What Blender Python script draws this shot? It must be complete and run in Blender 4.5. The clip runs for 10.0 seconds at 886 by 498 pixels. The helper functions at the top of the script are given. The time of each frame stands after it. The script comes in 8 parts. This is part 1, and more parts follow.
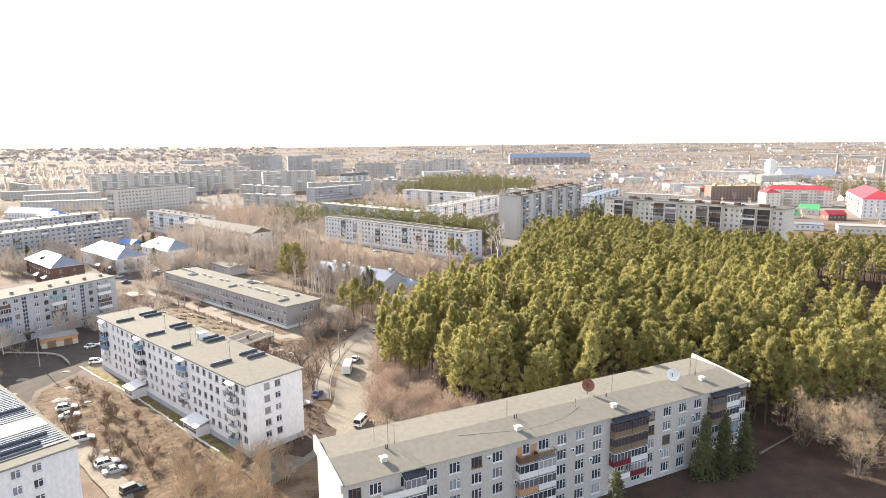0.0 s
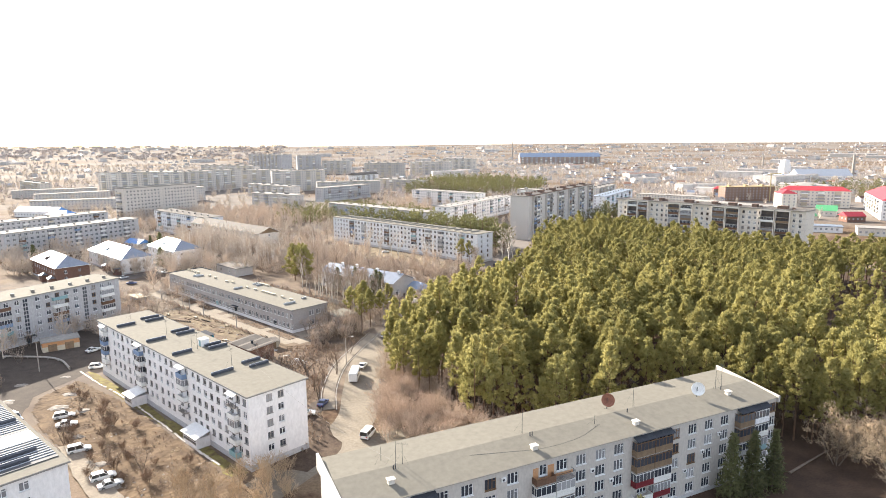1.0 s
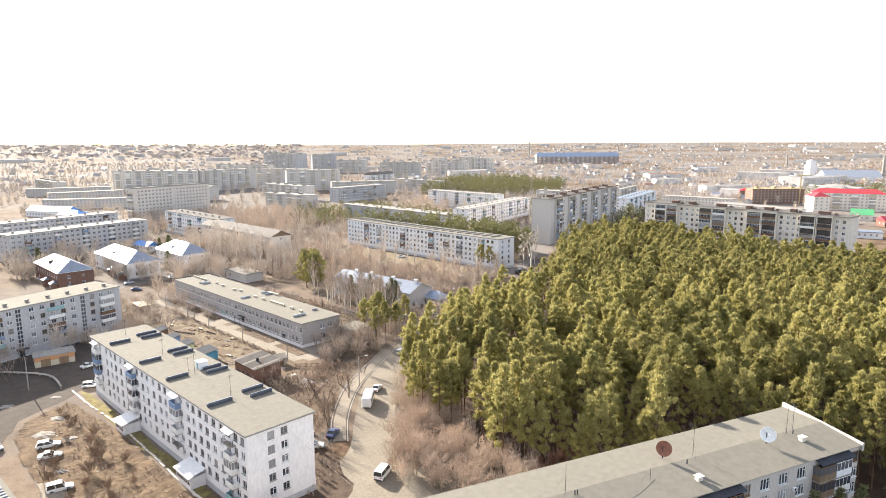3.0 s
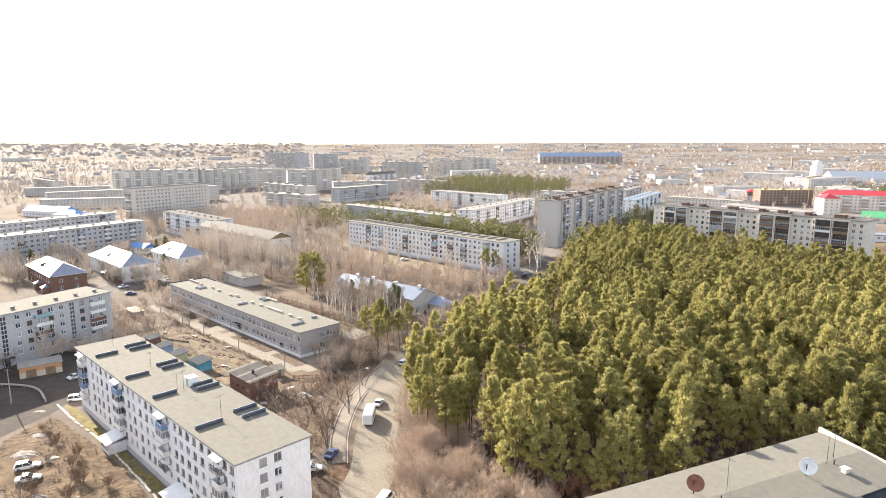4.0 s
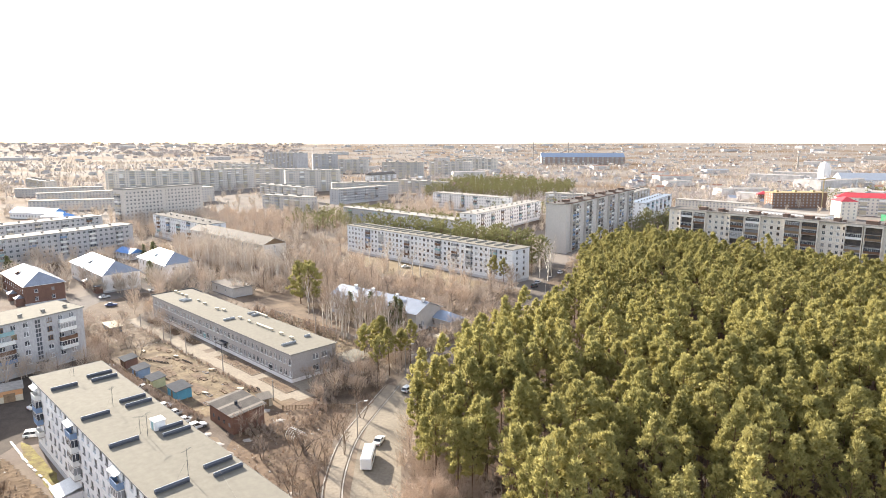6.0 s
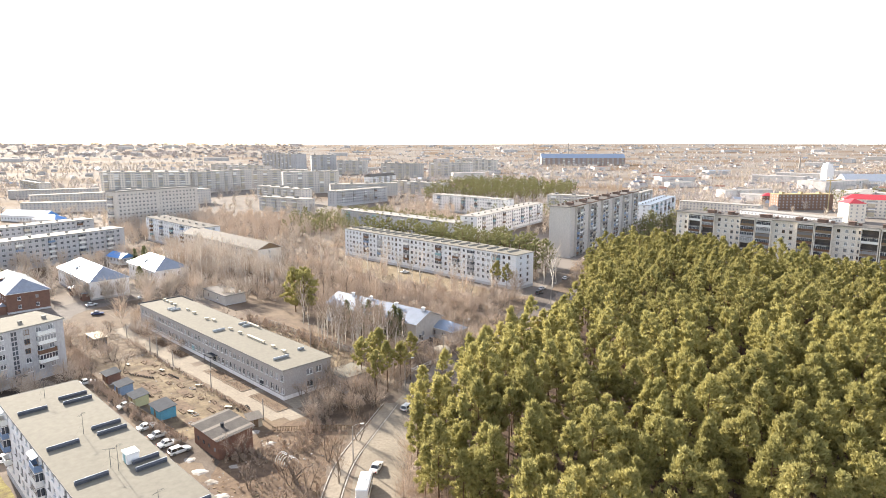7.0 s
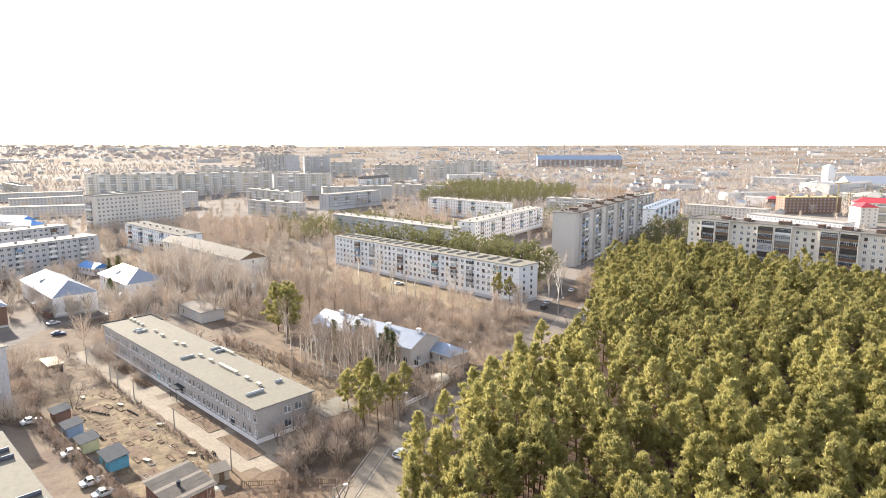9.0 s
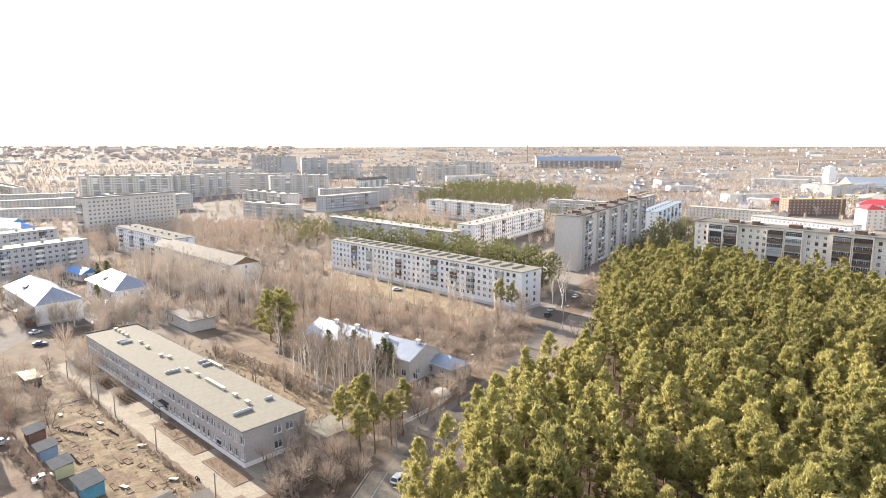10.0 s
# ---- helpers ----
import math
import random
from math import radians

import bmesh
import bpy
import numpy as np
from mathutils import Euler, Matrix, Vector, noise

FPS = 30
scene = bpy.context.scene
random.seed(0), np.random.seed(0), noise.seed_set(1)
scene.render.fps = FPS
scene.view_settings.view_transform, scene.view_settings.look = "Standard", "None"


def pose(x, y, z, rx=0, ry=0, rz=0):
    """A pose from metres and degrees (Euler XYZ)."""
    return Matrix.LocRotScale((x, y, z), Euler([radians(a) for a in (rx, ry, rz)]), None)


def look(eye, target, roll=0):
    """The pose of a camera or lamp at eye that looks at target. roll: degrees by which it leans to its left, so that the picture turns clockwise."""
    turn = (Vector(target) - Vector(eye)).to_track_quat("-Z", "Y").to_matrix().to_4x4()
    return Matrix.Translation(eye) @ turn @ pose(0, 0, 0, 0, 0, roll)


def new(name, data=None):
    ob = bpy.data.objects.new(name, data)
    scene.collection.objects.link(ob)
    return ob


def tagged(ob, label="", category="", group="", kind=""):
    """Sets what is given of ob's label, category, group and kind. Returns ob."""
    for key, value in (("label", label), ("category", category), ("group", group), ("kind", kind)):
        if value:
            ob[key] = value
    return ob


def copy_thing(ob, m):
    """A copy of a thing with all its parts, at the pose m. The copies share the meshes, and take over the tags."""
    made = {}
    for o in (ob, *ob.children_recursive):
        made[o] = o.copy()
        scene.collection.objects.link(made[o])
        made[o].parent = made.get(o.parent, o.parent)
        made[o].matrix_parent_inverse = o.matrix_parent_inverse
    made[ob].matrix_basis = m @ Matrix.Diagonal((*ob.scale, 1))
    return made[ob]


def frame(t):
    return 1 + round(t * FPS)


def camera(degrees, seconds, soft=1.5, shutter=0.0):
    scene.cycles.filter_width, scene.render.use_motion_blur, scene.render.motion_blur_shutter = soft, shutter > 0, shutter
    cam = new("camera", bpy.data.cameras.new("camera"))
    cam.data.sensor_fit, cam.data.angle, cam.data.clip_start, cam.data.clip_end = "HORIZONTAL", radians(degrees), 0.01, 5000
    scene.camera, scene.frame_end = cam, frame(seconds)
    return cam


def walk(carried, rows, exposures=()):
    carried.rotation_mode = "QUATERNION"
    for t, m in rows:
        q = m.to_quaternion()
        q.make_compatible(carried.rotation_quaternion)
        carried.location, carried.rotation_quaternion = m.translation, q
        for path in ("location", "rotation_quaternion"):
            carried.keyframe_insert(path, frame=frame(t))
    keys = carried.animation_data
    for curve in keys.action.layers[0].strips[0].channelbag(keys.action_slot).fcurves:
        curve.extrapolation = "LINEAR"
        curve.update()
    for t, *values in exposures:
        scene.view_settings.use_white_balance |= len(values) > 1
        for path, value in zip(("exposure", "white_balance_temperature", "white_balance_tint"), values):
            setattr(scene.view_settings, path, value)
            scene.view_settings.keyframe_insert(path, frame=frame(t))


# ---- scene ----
import itertools

cam = camera(70.6, 10.0, soft=0.9)
PATH = [
    (0, (1.385, -0.047, 62.422), (1.35, 1.925, 62.089), -0.5),
    (0.5, (1.13, 3.078, 62.46), (1.083, 5.05, 62.125), -0.4),
    (1, (0.814, 6.375, 62.545), (0.75, 8.345, 62.21), -0.4),
    (1.5, (0.326, 9.901, 62.685), (0.244, 11.871, 62.349), -0.4),
    (2, (-0.337, 13.747, 62.857), (-0.435, 15.716, 62.521), -0.3),
    (2.5, (-1.083, 17.939, 63.009), (-1.19, 19.908, 62.672), -0.3),
    (4, (-3.367, 31.208, 63.568), (-3.483, 33.176, 63.228), -0.1),
    (4.5, (-4.203, 35.801, 63.59), (-4.319, 37.768, 63.25), -0.0),
    (5, (-5.111, 40.65, 63.579), (-5.227, 42.618, 63.239), -0.1),
    (5.5, (-5.944, 45.605, 63.549), (-6.06, 47.572, 63.209), 0.0),
    (7, (-7.949, 61.079, 63.69), (-8.062, 63.047, 63.353), -0.0),
    (7.5, (-8.523, 66.401, 63.747), (-8.633, 68.37, 63.411), 0.0),
    (8, (-8.998, 71.908, 63.837), (-9.105, 73.877, 63.503), 0.1),
    (8.5, (-9.492, 77.282, 63.896), (-9.595, 79.251, 63.561), 0.1),
    (9, (-9.961, 82.537, 63.95), (-10.058, 84.506, 63.617), 0.0),
    (9.5, (-10.494, 87.369, 63.966), (-10.587, 89.339, 63.635), 0.0),
    (10, (-11.088, 91.927, 63.995), (-11.179, 93.897, 63.665), 0.0),
]
walk(cam, [(t, look(eye, target, roll)) for t, eye, target, roll in PATH], exposures=[(0, 2.0), (10, 2.0)])

# ---- light: low spring sun ahead and to the left, clear pale sky ----
SUN_AZ, SUN_EL = radians(-45), radians(22)
world = bpy.data.worlds.new("sky")
scene.world = world
world.use_nodes = True
wn = world.node_tree
sky = wn.nodes.new("ShaderNodeTexSky")
sky.sky_type, sky.sun_disc = "NISHITA", False
sky.sun_elevation, sky.sun_rotation = SUN_EL, SUN_AZ % (2 * math.pi)
sky.air_density, sky.dust_density, sky.ozone_density = 1.0, 1.2, 1.0
wn.nodes["Background"].inputs["Strength"].default_value = 0.12
pale = wn.nodes.new("ShaderNodeMix")  # thin high haze whitens the sky
pale.data_type = "RGBA"
pale.inputs["Factor"].default_value = 0.55
pale.inputs["B"].default_value = (2.95, 2.95, 3.1, 1)
wn.links.new(sky.outputs["Color"], pale.inputs["A"])
wn.links.new(pale.outputs["Result"], wn.nodes["Background"].inputs["Color"])
sun = new("sun", bpy.data.lights.new("sun", "SUN"))
sun.data.energy, sun.data.angle, sun.data.color = 5.0, radians(0.6), (1.0, 0.915, 0.79)
SUN_DIR = Vector((math.sin(SUN_AZ) * math.cos(SUN_EL), math.cos(SUN_AZ) * math.cos(SUN_EL), math.sin(SUN_EL)))
sun.matrix_world = look(SUN_DIR * 200, (0, 0, 0))


# ---- materials ----
def surface(name, base, second=None, rough=0.85, scale=0.6, fine=9.0, amount=0.5, bump=0.15, metal=0.0, vary=0.0, streak=0.0, spec=0.08, coords="Object", through=0.0):
    """A worn surface: two colours mixed at two scales, fine relief, and a shift from piece to piece."""
    m = bpy.data.materials.new(name)
    m.use_nodes = True
    nt = m.node_tree
    ns, ln = nt.nodes, nt.links
    bs = ns["Principled BSDF"]
    bs.inputs["Roughness"].default_value = rough
    bs.inputs["Metallic"].default_value = metal
    bs.inputs["Specular IOR Level"].default_value = spec
    tc = ns.new("ShaderNodeTexCoord")
    second = second or tuple(c * 0.72 for c in base)
    big, small = ns.new("ShaderNodeTexNoise"), ns.new("ShaderNodeTexNoise")
    for n, s, d in ((big, scale, 5), (small, fine, 3)):
        n.inputs["Scale"].default_value, n.inputs["Detail"].default_value, n.inputs["Roughness"].default_value = s, d, 0.62
        if streak:
            mp = ns.new("ShaderNodeMapping")
            mp.inputs["Scale"].default_value = (1, 1, streak)
            ln.new(tc.outputs[coords], mp.inputs["Vector"])
            ln.new(mp.outputs["Vector"], n.inputs["Vector"])
        else:
            ln.new(tc.outputs[coords], n.inputs["Vector"])
    ramp = ns.new("ShaderNodeMapRange")
    ramp.inputs["From Min"].default_value, ramp.inputs["From Max"].default_value = 0.36, 0.64
    ln.new(big.outputs["Fac"], ramp.inputs["Value"])
    mulf = ns.new("ShaderNodeMath")
    mulf.operation = "MULTIPLY"
    mulf.inputs[1].default_value = amount
    ln.new(ramp.outputs["Result"], mulf.inputs[0])
    mix = ns.new("ShaderNodeMix")
    mix.data_type = "RGBA"
    mix.inputs["A"].default_value, mix.inputs["B"].default_value = (*base, 1), (*second, 1)
    ln.new(mulf.outputs[0], mix.inputs["Factor"])
    hsv = ns.new("ShaderNodeHueSaturation")
    ln.new(mix.outputs["Result"], hsv.inputs["Color"])
    val = ns.new("ShaderNodeMapRange")
    val.inputs["From Min"].default_value, val.inputs["From Max"].default_value = 0.3, 0.7
    val.inputs["To Min"].default_value, val.inputs["To Max"].default_value = 1 - 0.22 * min(1, amount * 1.6), 1 + 0.16 * min(1, amount * 1.6)
    ln.new(small.outputs["Fac"], val.inputs["Value"])
    last = val.outputs["Result"]
    if vary:
        oi = ns.new("ShaderNodeObjectInfo")
        rm = ns.new("ShaderNodeMapRange")
        rm.inputs["To Min"].default_value, rm.inputs["To Max"].default_value = 1 - vary, 1 + vary
        ln.new(oi.outputs["Random"], rm.inputs["Value"])
        mu = ns.new("ShaderNodeMath")
        mu.operation = "MULTIPLY"
        ln.new(last, mu.inputs[0])
        ln.new(rm.outputs["Result"], mu.inputs[1])
        last = mu.outputs[0]
    ln.new(last, hsv.inputs["Value"])
    ln.new(hsv.outputs["Color"], bs.inputs["Base Color"])
    if bump:
        bp = ns.new("ShaderNodeBump")
        bp.inputs["Strength"].default_value, bp.inputs["Distance"].default_value = bump, 0.05
        ln.new(small.outputs["Fac"], bp.inputs["Height"])
        ln.new(bp.outputs["Normal"], bs.inputs["Normal"])
    return m


def glass(name, dark, light, share):
    """Window glass before a dim room; in some windows a pale curtain hangs close behind it."""
    m = bpy.data.materials.new(name)
    m.use_nodes = True
    nt = m.node_tree
    bs = nt.nodes["Principled BSDF"]
    bs.inputs["Roughness"].default_value, bs.inputs["Specular IOR Level"].default_value = 0.06, 0.7
    oi, rp = nt.nodes.new("ShaderNodeObjectInfo"), nt.nodes.new("ShaderNodeValToRGB")
    rp.color_ramp.interpolation = "LINEAR"
    e = rp.color_ramp.elements
    e[0].position, e[0].color = 1 - share, (*dark, 1)
    e[1].position, e[1].color = 1.0, (*light, 1)
    nt.links.new(oi.outputs["Random"], rp.inputs["Fac"])
    nt.links.new(rp.outputs["Color"], bs.inputs["Base Color"])
    return m


def foliage(name, colour, other, depth=0.35, rough=0.6):
    """Needles or leaves: tufts differ from one another, and some light comes through."""
    m = bpy.data.materials.new(name)
    m.use_nodes = True
    nt = m.node_tree
    ns, ln = nt.nodes, nt.links
    bs = ns["Principled BSDF"]
    bs.inputs["Roughness"].default_value, bs.inputs["Specular IOR Level"].default_value = rough, 0.06
    geo, oi, tc = ns.new("ShaderNodeNewGeometry"), ns.new("ShaderNodeObjectInfo"), ns.new("ShaderNodeTexCoord")
    no = ns.new("ShaderNodeTexNoise")
    no.inputs["Scale"].default_value = 0.09
    ln.new(geo.outputs["Position"], no.inputs["Vector"])
    mix = ns.new("ShaderNodeMix")
    mix.data_type = "RGBA"
    mix.inputs["A"].default_value, mix.inputs["B"].default_value = (*colour, 1), (*other, 1)
    mr = ns.new("ShaderNodeMapRange")
    mr.inputs["From Min"].default_value, mr.inputs["From Max"].default_value = 0.35, 0.65
    ln.new(no.outputs["Fac"], mr.inputs["Value"])
    add = ns.new("ShaderNodeMath")
    add.operation = "MULTIPLY_ADD"
    add.inputs[1].default_value = 0.5
    ln.new(geo.outputs["Random Per Island"], add.inputs[0])
    half = ns.new("ShaderNodeMath")
    half.operation = "MULTIPLY"
    half.inputs[1].default_value = 0.48
    ln.new(mr.outputs["Result"], half.inputs[0])
    ln.new(half.outputs[0], add.inputs[2])
    ln.new(add.outputs[0], mix.inputs["Factor"])
    hs = ns.new("ShaderNodeHueSaturation")
    rm = ns.new("ShaderNodeMapRange")
    rm.inputs["To Min"].default_value, rm.inputs["To Max"].default_value = 0.88, 1.14
    ln.new(oi.outputs["Random"], rm.inputs["Value"])
    ln.new(rm.outputs["Result"], hs.inputs["Value"])
    ln.new(mix.outputs["Result"], hs.inputs["Color"])
    ln.new(hs.outputs["Color"], bs.inputs["Base Color"])
    tr = ns.new("ShaderNodeBsdfTranslucent")
    ln.new(hs.outputs["Color"], tr.inputs["Color"])
    ms = ns.new("ShaderNodeMixShader")
    ms.inputs["Fac"].default_value = depth
    ln.new(bs.outputs["BSDF"], ms.inputs[1])
    ln.new(tr.outputs["BSDF"], ms.inputs[2])
    ln.new(ms.outputs["Shader"], ns["Material Output"].inputs["Surface"])
    return m


def ground_material():
    """Bare spring earth, dry grass and trodden clay, mixed by noise."""
    m = bpy.data.materials.new("spring_ground")
    m.use_nodes = True
    nt = m.node_tree
    ns, ln = nt.nodes, nt.links
    bs = ns["Principled BSDF"]
    bs.inputs["Roughness"].default_value, bs.inputs["Specular IOR Level"].default_value = 0.95, 0.1
    geo = ns.new("ShaderNodeNewGeometry")

    def noise_at(s, d=6):
        n = ns.new("ShaderNodeTexNoise")
        n.inputs["Scale"].default_value, n.inputs["Detail"].default_value, n.inputs["Roughness"].default_value = s, d, 0.65
        ln.new(geo.outputs["Position"], n.inputs["Vector"])
        return n

    def blend(fac, lo, hi, a, b):
        mr, mx = ns.new("ShaderNodeMapRange"), ns.new("ShaderNodeMix")
        mx.data_type = "RGBA"
        mr.inputs["From Min"].default_value, mr.inputs["From Max"].default_value = lo, hi
        ln.new(fac.outputs["Fac"], mr.inputs["Value"])
        ln.new(mr.outputs["Result"], mx.inputs["Factor"])
        for key, c in (("A", a), ("B", b)):
            if isinstance(c, tuple):
                mx.inputs[key].default_value = (*c, 1)
            else:
                ln.new(c, mx.inputs[key])
        return mx.outputs["Result"]

    bs.inputs["Specular IOR Level"].default_value = 0.03
    earth = blend(noise_at(0.9), 0.35, 0.65, (0.072, 0.046, 0.033), (0.132, 0.087, 0.058))
    grass = blend(noise_at(1.7), 0.35, 0.65, (0.19, 0.138, 0.09), (0.13, 0.093, 0.062))
    c = blend(noise_at(0.1, 6), 0.44, 0.56, earth, grass)
    c = blend(noise_at(0.31, 8), 0.58, 0.72, c, (0.21, 0.16, 0.118))
    c = blend(noise_at(0.004, 5), 0.4, 0.55, c, (0.188, 0.166, 0.148))
    ln.new(c, bs.inputs["Base Color"])
    bp = ns.new("ShaderNodeBump")
    bp.inputs["Strength"].default_value, bp.inputs["Distance"].default_value = 0.6, 0.15
    ln.new(noise_at(2.2, 8).outputs["Fac"], bp.inputs["Height"])
    ln.new(bp.outputs["Normal"], bs.inputs["Normal"])
    return m


GROUND = ground_material()
WHITE_WALL = surface("whitewashed_wall", (0.75, 0.728, 0.722), (0.655, 0.633, 0.622), 0.9, 0.1, 2.0, 0.3, 0.05, streak=0.5)
CREAM_WALL = surface("pale_silicate_brick", (0.5, 0.465, 0.43), (0.42, 0.385, 0.36), 0.9, 0.15, 2.5, 0.35, 0.08, streak=0.5)
GREY_BRICK = surface("grey_silicate_brick", (0.39, 0.365, 0.352), (0.31, 0.288, 0.278), 0.9, 0.3, 3.0, 0.45, 0.1)
PANEL_WALL = surface("grey_panel_wall", (0.45, 0.44, 0.45), (0.34, 0.335, 0.34), 0.9, 0.12, 2.0, 0.5, 0.05, streak=0.5)
BEIGE_WALL = surface("beige_panel_wall", (0.66, 0.61, 0.55), (0.55, 0.5, 0.44), 0.9, 0.15, 3.0, 0.5, 0.15, streak=0.4)
BLUE_WALL = surface("pale_blue_panel_wall", (0.68, 0.7, 0.74), (0.7, 0.68, 0.66), 0.9, 0.12, 3.0, 0.6, 0.15)
RED_BRICK = surface("red_brick", (0.205, 0.118, 0.09), (0.145, 0.09, 0.072), 0.9, 0.6, 7.0, 0.7, 0.3)
ORANGE_WALL = surface("orange_plaster", (0.5, 0.25, 0.12), (0.42, 0.3, 0.2), 0.9, 0.6, 6.0, 0.6, 0.2)
PLINTH = surface("painted_plinth", (0.5, 0.5, 0.52), (0.38, 0.37, 0.37), 0.9, 0.5, 4.0, 0.6, 0.2)
ROOF_FELT = surface("roofing_felt", (0.178, 0.164, 0.136), (0.15, 0.138, 0.116), 0.92, 0.06, 0.9, 0.3, 0.04)
ROOF_PALE = surface("weathered_roofing_felt", (0.3, 0.28, 0.255), (0.215, 0.2, 0.185), 0.95, 0.12, 1.2, 0.7, 0.06, spec=0.08)
SLATE = surface("asbestos_cement_sheet", (0.165, 0.146, 0.128), (0.125, 0.11, 0.098), 0.85, 0.3, 4.0, 0.7, 0.2)
TIN = surface("galvanised_sheet", (0.24, 0.265, 0.31), (0.185, 0.2, 0.24), 0.36, 0.4, 3.0, 0.5, 0.05, metal=0.75)
BLUE_TIN = surface("blue_sheet_roof", (0.27, 0.32, 0.41), (0.22, 0.265, 0.34), 0.4, 0.4, 3.0, 0.4, 0.05, metal=0.2)
RED_TIN = surface("red_sheet_roof", (0.44, 0.065, 0.08), (0.36, 0.055, 0.065), 0.75, 0.4, 3.0, 0.4, 0.05)
GREEN_TIN = surface("green_sheet_roof", (0.1, 0.34, 0.16), (0.085, 0.28, 0.135), 0.45, 0.4, 3.0, 0.4, 0.05)
WARM_GREY = surface("warm_grey_brick_wall", (0.56, 0.52, 0.485), (0.46, 0.43, 0.4), 0.9, 0.12, 2.5, 0.5, 0.06, streak=0.4)
# hood sheet, its dark blue taken from the hoods' shaded faces
HOOD_SHADE = surface("shaded_blue_sheet", (0.11, 0.113, 0.13), (0.08, 0.083, 0.095), 0.8, 1.0, 6.0, 0.6, 0.1, spec=0.08)
# far roofs and walls, paled so that the colour stands in for haze
HAZY_ROOF = surface("haze_pale_roofing", (0.33, 0.305, 0.29), (0.26, 0.24, 0.225), 0.95, 0.02, 0.2, 0.7, 0.0, spec=0.03)
HAZY_WALL = surface("haze_pale_wall", (0.6, 0.56, 0.53), (0.46, 0.42, 0.4), 0.95, 0.02, 0.2, 0.7, 0.0, spec=0.03)
# far trees: distance haze is mixed into this pale twig colour
HAZY_TWIG = surface("haze_pale_far_woods", (0.5, 0.445, 0.42), (0.41, 0.365, 0.345), 0.95, 0.02, 0.3, 0.6, 0.0)
ROOF_EDGE = surface("weathered_roof_edge", (0.3, 0.285, 0.27), (0.2, 0.19, 0.18), 0.85, 0.6, 5.0, 0.6, 0.1)
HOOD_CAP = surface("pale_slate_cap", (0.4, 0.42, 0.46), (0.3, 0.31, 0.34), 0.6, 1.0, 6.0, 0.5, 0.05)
# far panes: haze and reflected sky are put into the pale base colour
HAZY_GLASS = surface("haze_pale_glass", (0.34, 0.335, 0.345), (0.25, 0.25, 0.26), 0.35, 0.3, 1.0, 0.6, 0.0)
DARK_METAL = surface("dark_flashing", (0.06, 0.064, 0.074), (0.038, 0.04, 0.046), 0.9, 1.0, 6.0, 0.6, 0.1, spec=0.04)
TRIM_WHITE = surface("white_trim", (0.75, 0.75, 0.74), (0.6, 0.6, 0.6), 0.7, 1.0, 6.0, 0.4, 0.05)
CONCRETE = surface("concrete", (0.36, 0.33, 0.3), (0.26, 0.24, 0.22), 0.9, 0.5, 5.0, 0.6, 0.25)
ROAD_MAT = surface("dusty_asphalt", (0.222, 0.192, 0.153), (0.168, 0.143, 0.113), 0.95, 0.1, 1.6, 0.7, 0.15)
PATH_MAT = surface("pale_concrete_path", (0.255, 0.219, 0.176), (0.2, 0.169, 0.136), 0.95, 0.2, 1.6, 0.7, 0.15)
EARTH = surface("dark_bed_earth", (0.1, 0.07, 0.052), (0.18, 0.13, 0.09), 0.95, 0.8, 4.0, 0.8, 0.5)
FOREST_FLOOR = surface("needle_litter", (0.06, 0.042, 0.032), (0.09, 0.06, 0.043), 0.95, 0.2, 3.0, 0.8, 0.5)
DRY_GRASS = surface("dry_grass", (0.215, 0.168, 0.108), (0.135, 0.1, 0.068), 0.95, 0.25, 2.5, 0.9, 0.5)
SNOW = surface("dirty_old_snow", (0.38, 0.355, 0.33), (0.23, 0.195, 0.165), 0.7, 0.8, 4.0, 0.6, 0.3)
FRAME_WHITE = surface("white_window_frame", (0.75, 0.75, 0.75), None, 0.5, 2.0, 9.0, 0.25, 0.0)
FRAME_GREY = surface("greyed_window_frame", (0.36, 0.34, 0.32), (0.26, 0.245, 0.23), 0.6, 2.0, 9.0, 0.4, 0.0)
FRAME_BROWN = surface("brown_window_frame", (0.2, 0.12, 0.07), None, 0.6, 2.0, 9.0, 0.4, 0.0)
GLASS = glass("window_glass", (0.048, 0.053, 0.066), (0.34, 0.34, 0.35), 0.5)
WOOD = surface("weathered_boards", (0.24, 0.17, 0.11), (0.15, 0.11, 0.08), 0.9, 1.2, 8.0, 0.7, 0.3)
BARK = surface("grey_bark", (0.2, 0.16, 0.13), (0.12, 0.1, 0.08), 0.95, 2.0, 9.0, 0.7, 0.4, vary=0.15)
PINE_BARK = surface("pine_bark", (0.17, 0.105, 0.07), (0.1, 0.07, 0.05), 0.95, 0.5, 7.0, 0.7, 0.4, vary=0.15)
BIRCH_BARK = surface("birch_bark", (0.72, 0.67, 0.6), (0.42, 0.37, 0.33), 0.9, 1.5, 6.0, 0.6, 0.2, vary=0.1)
TWIG_DARK = surface("dark_brown_twigs", (0.25, 0.178, 0.13), (0.155, 0.108, 0.08), 0.95, 0.5, 5.0, 0.6, 0.0, vary=0.2)
TWIG = surface("bare_twigs", (0.395, 0.318, 0.258), (0.28, 0.222, 0.18), 0.95, 0.5, 5.0, 0.6, 0.0, vary=0.2)
TWIG_PALE = surface("pale_bare_twigs", (0.55, 0.475, 0.4), (0.41, 0.348, 0.29), 0.95, 0.5, 5.0, 0.6, 0.0, vary=0.2)
TWIG_WARM = surface("warm_bare_twigs", (0.52, 0.41, 0.325), (0.38, 0.298, 0.235), 0.95, 0.5, 5.0, 0.6, 0.0, vary=0.2)
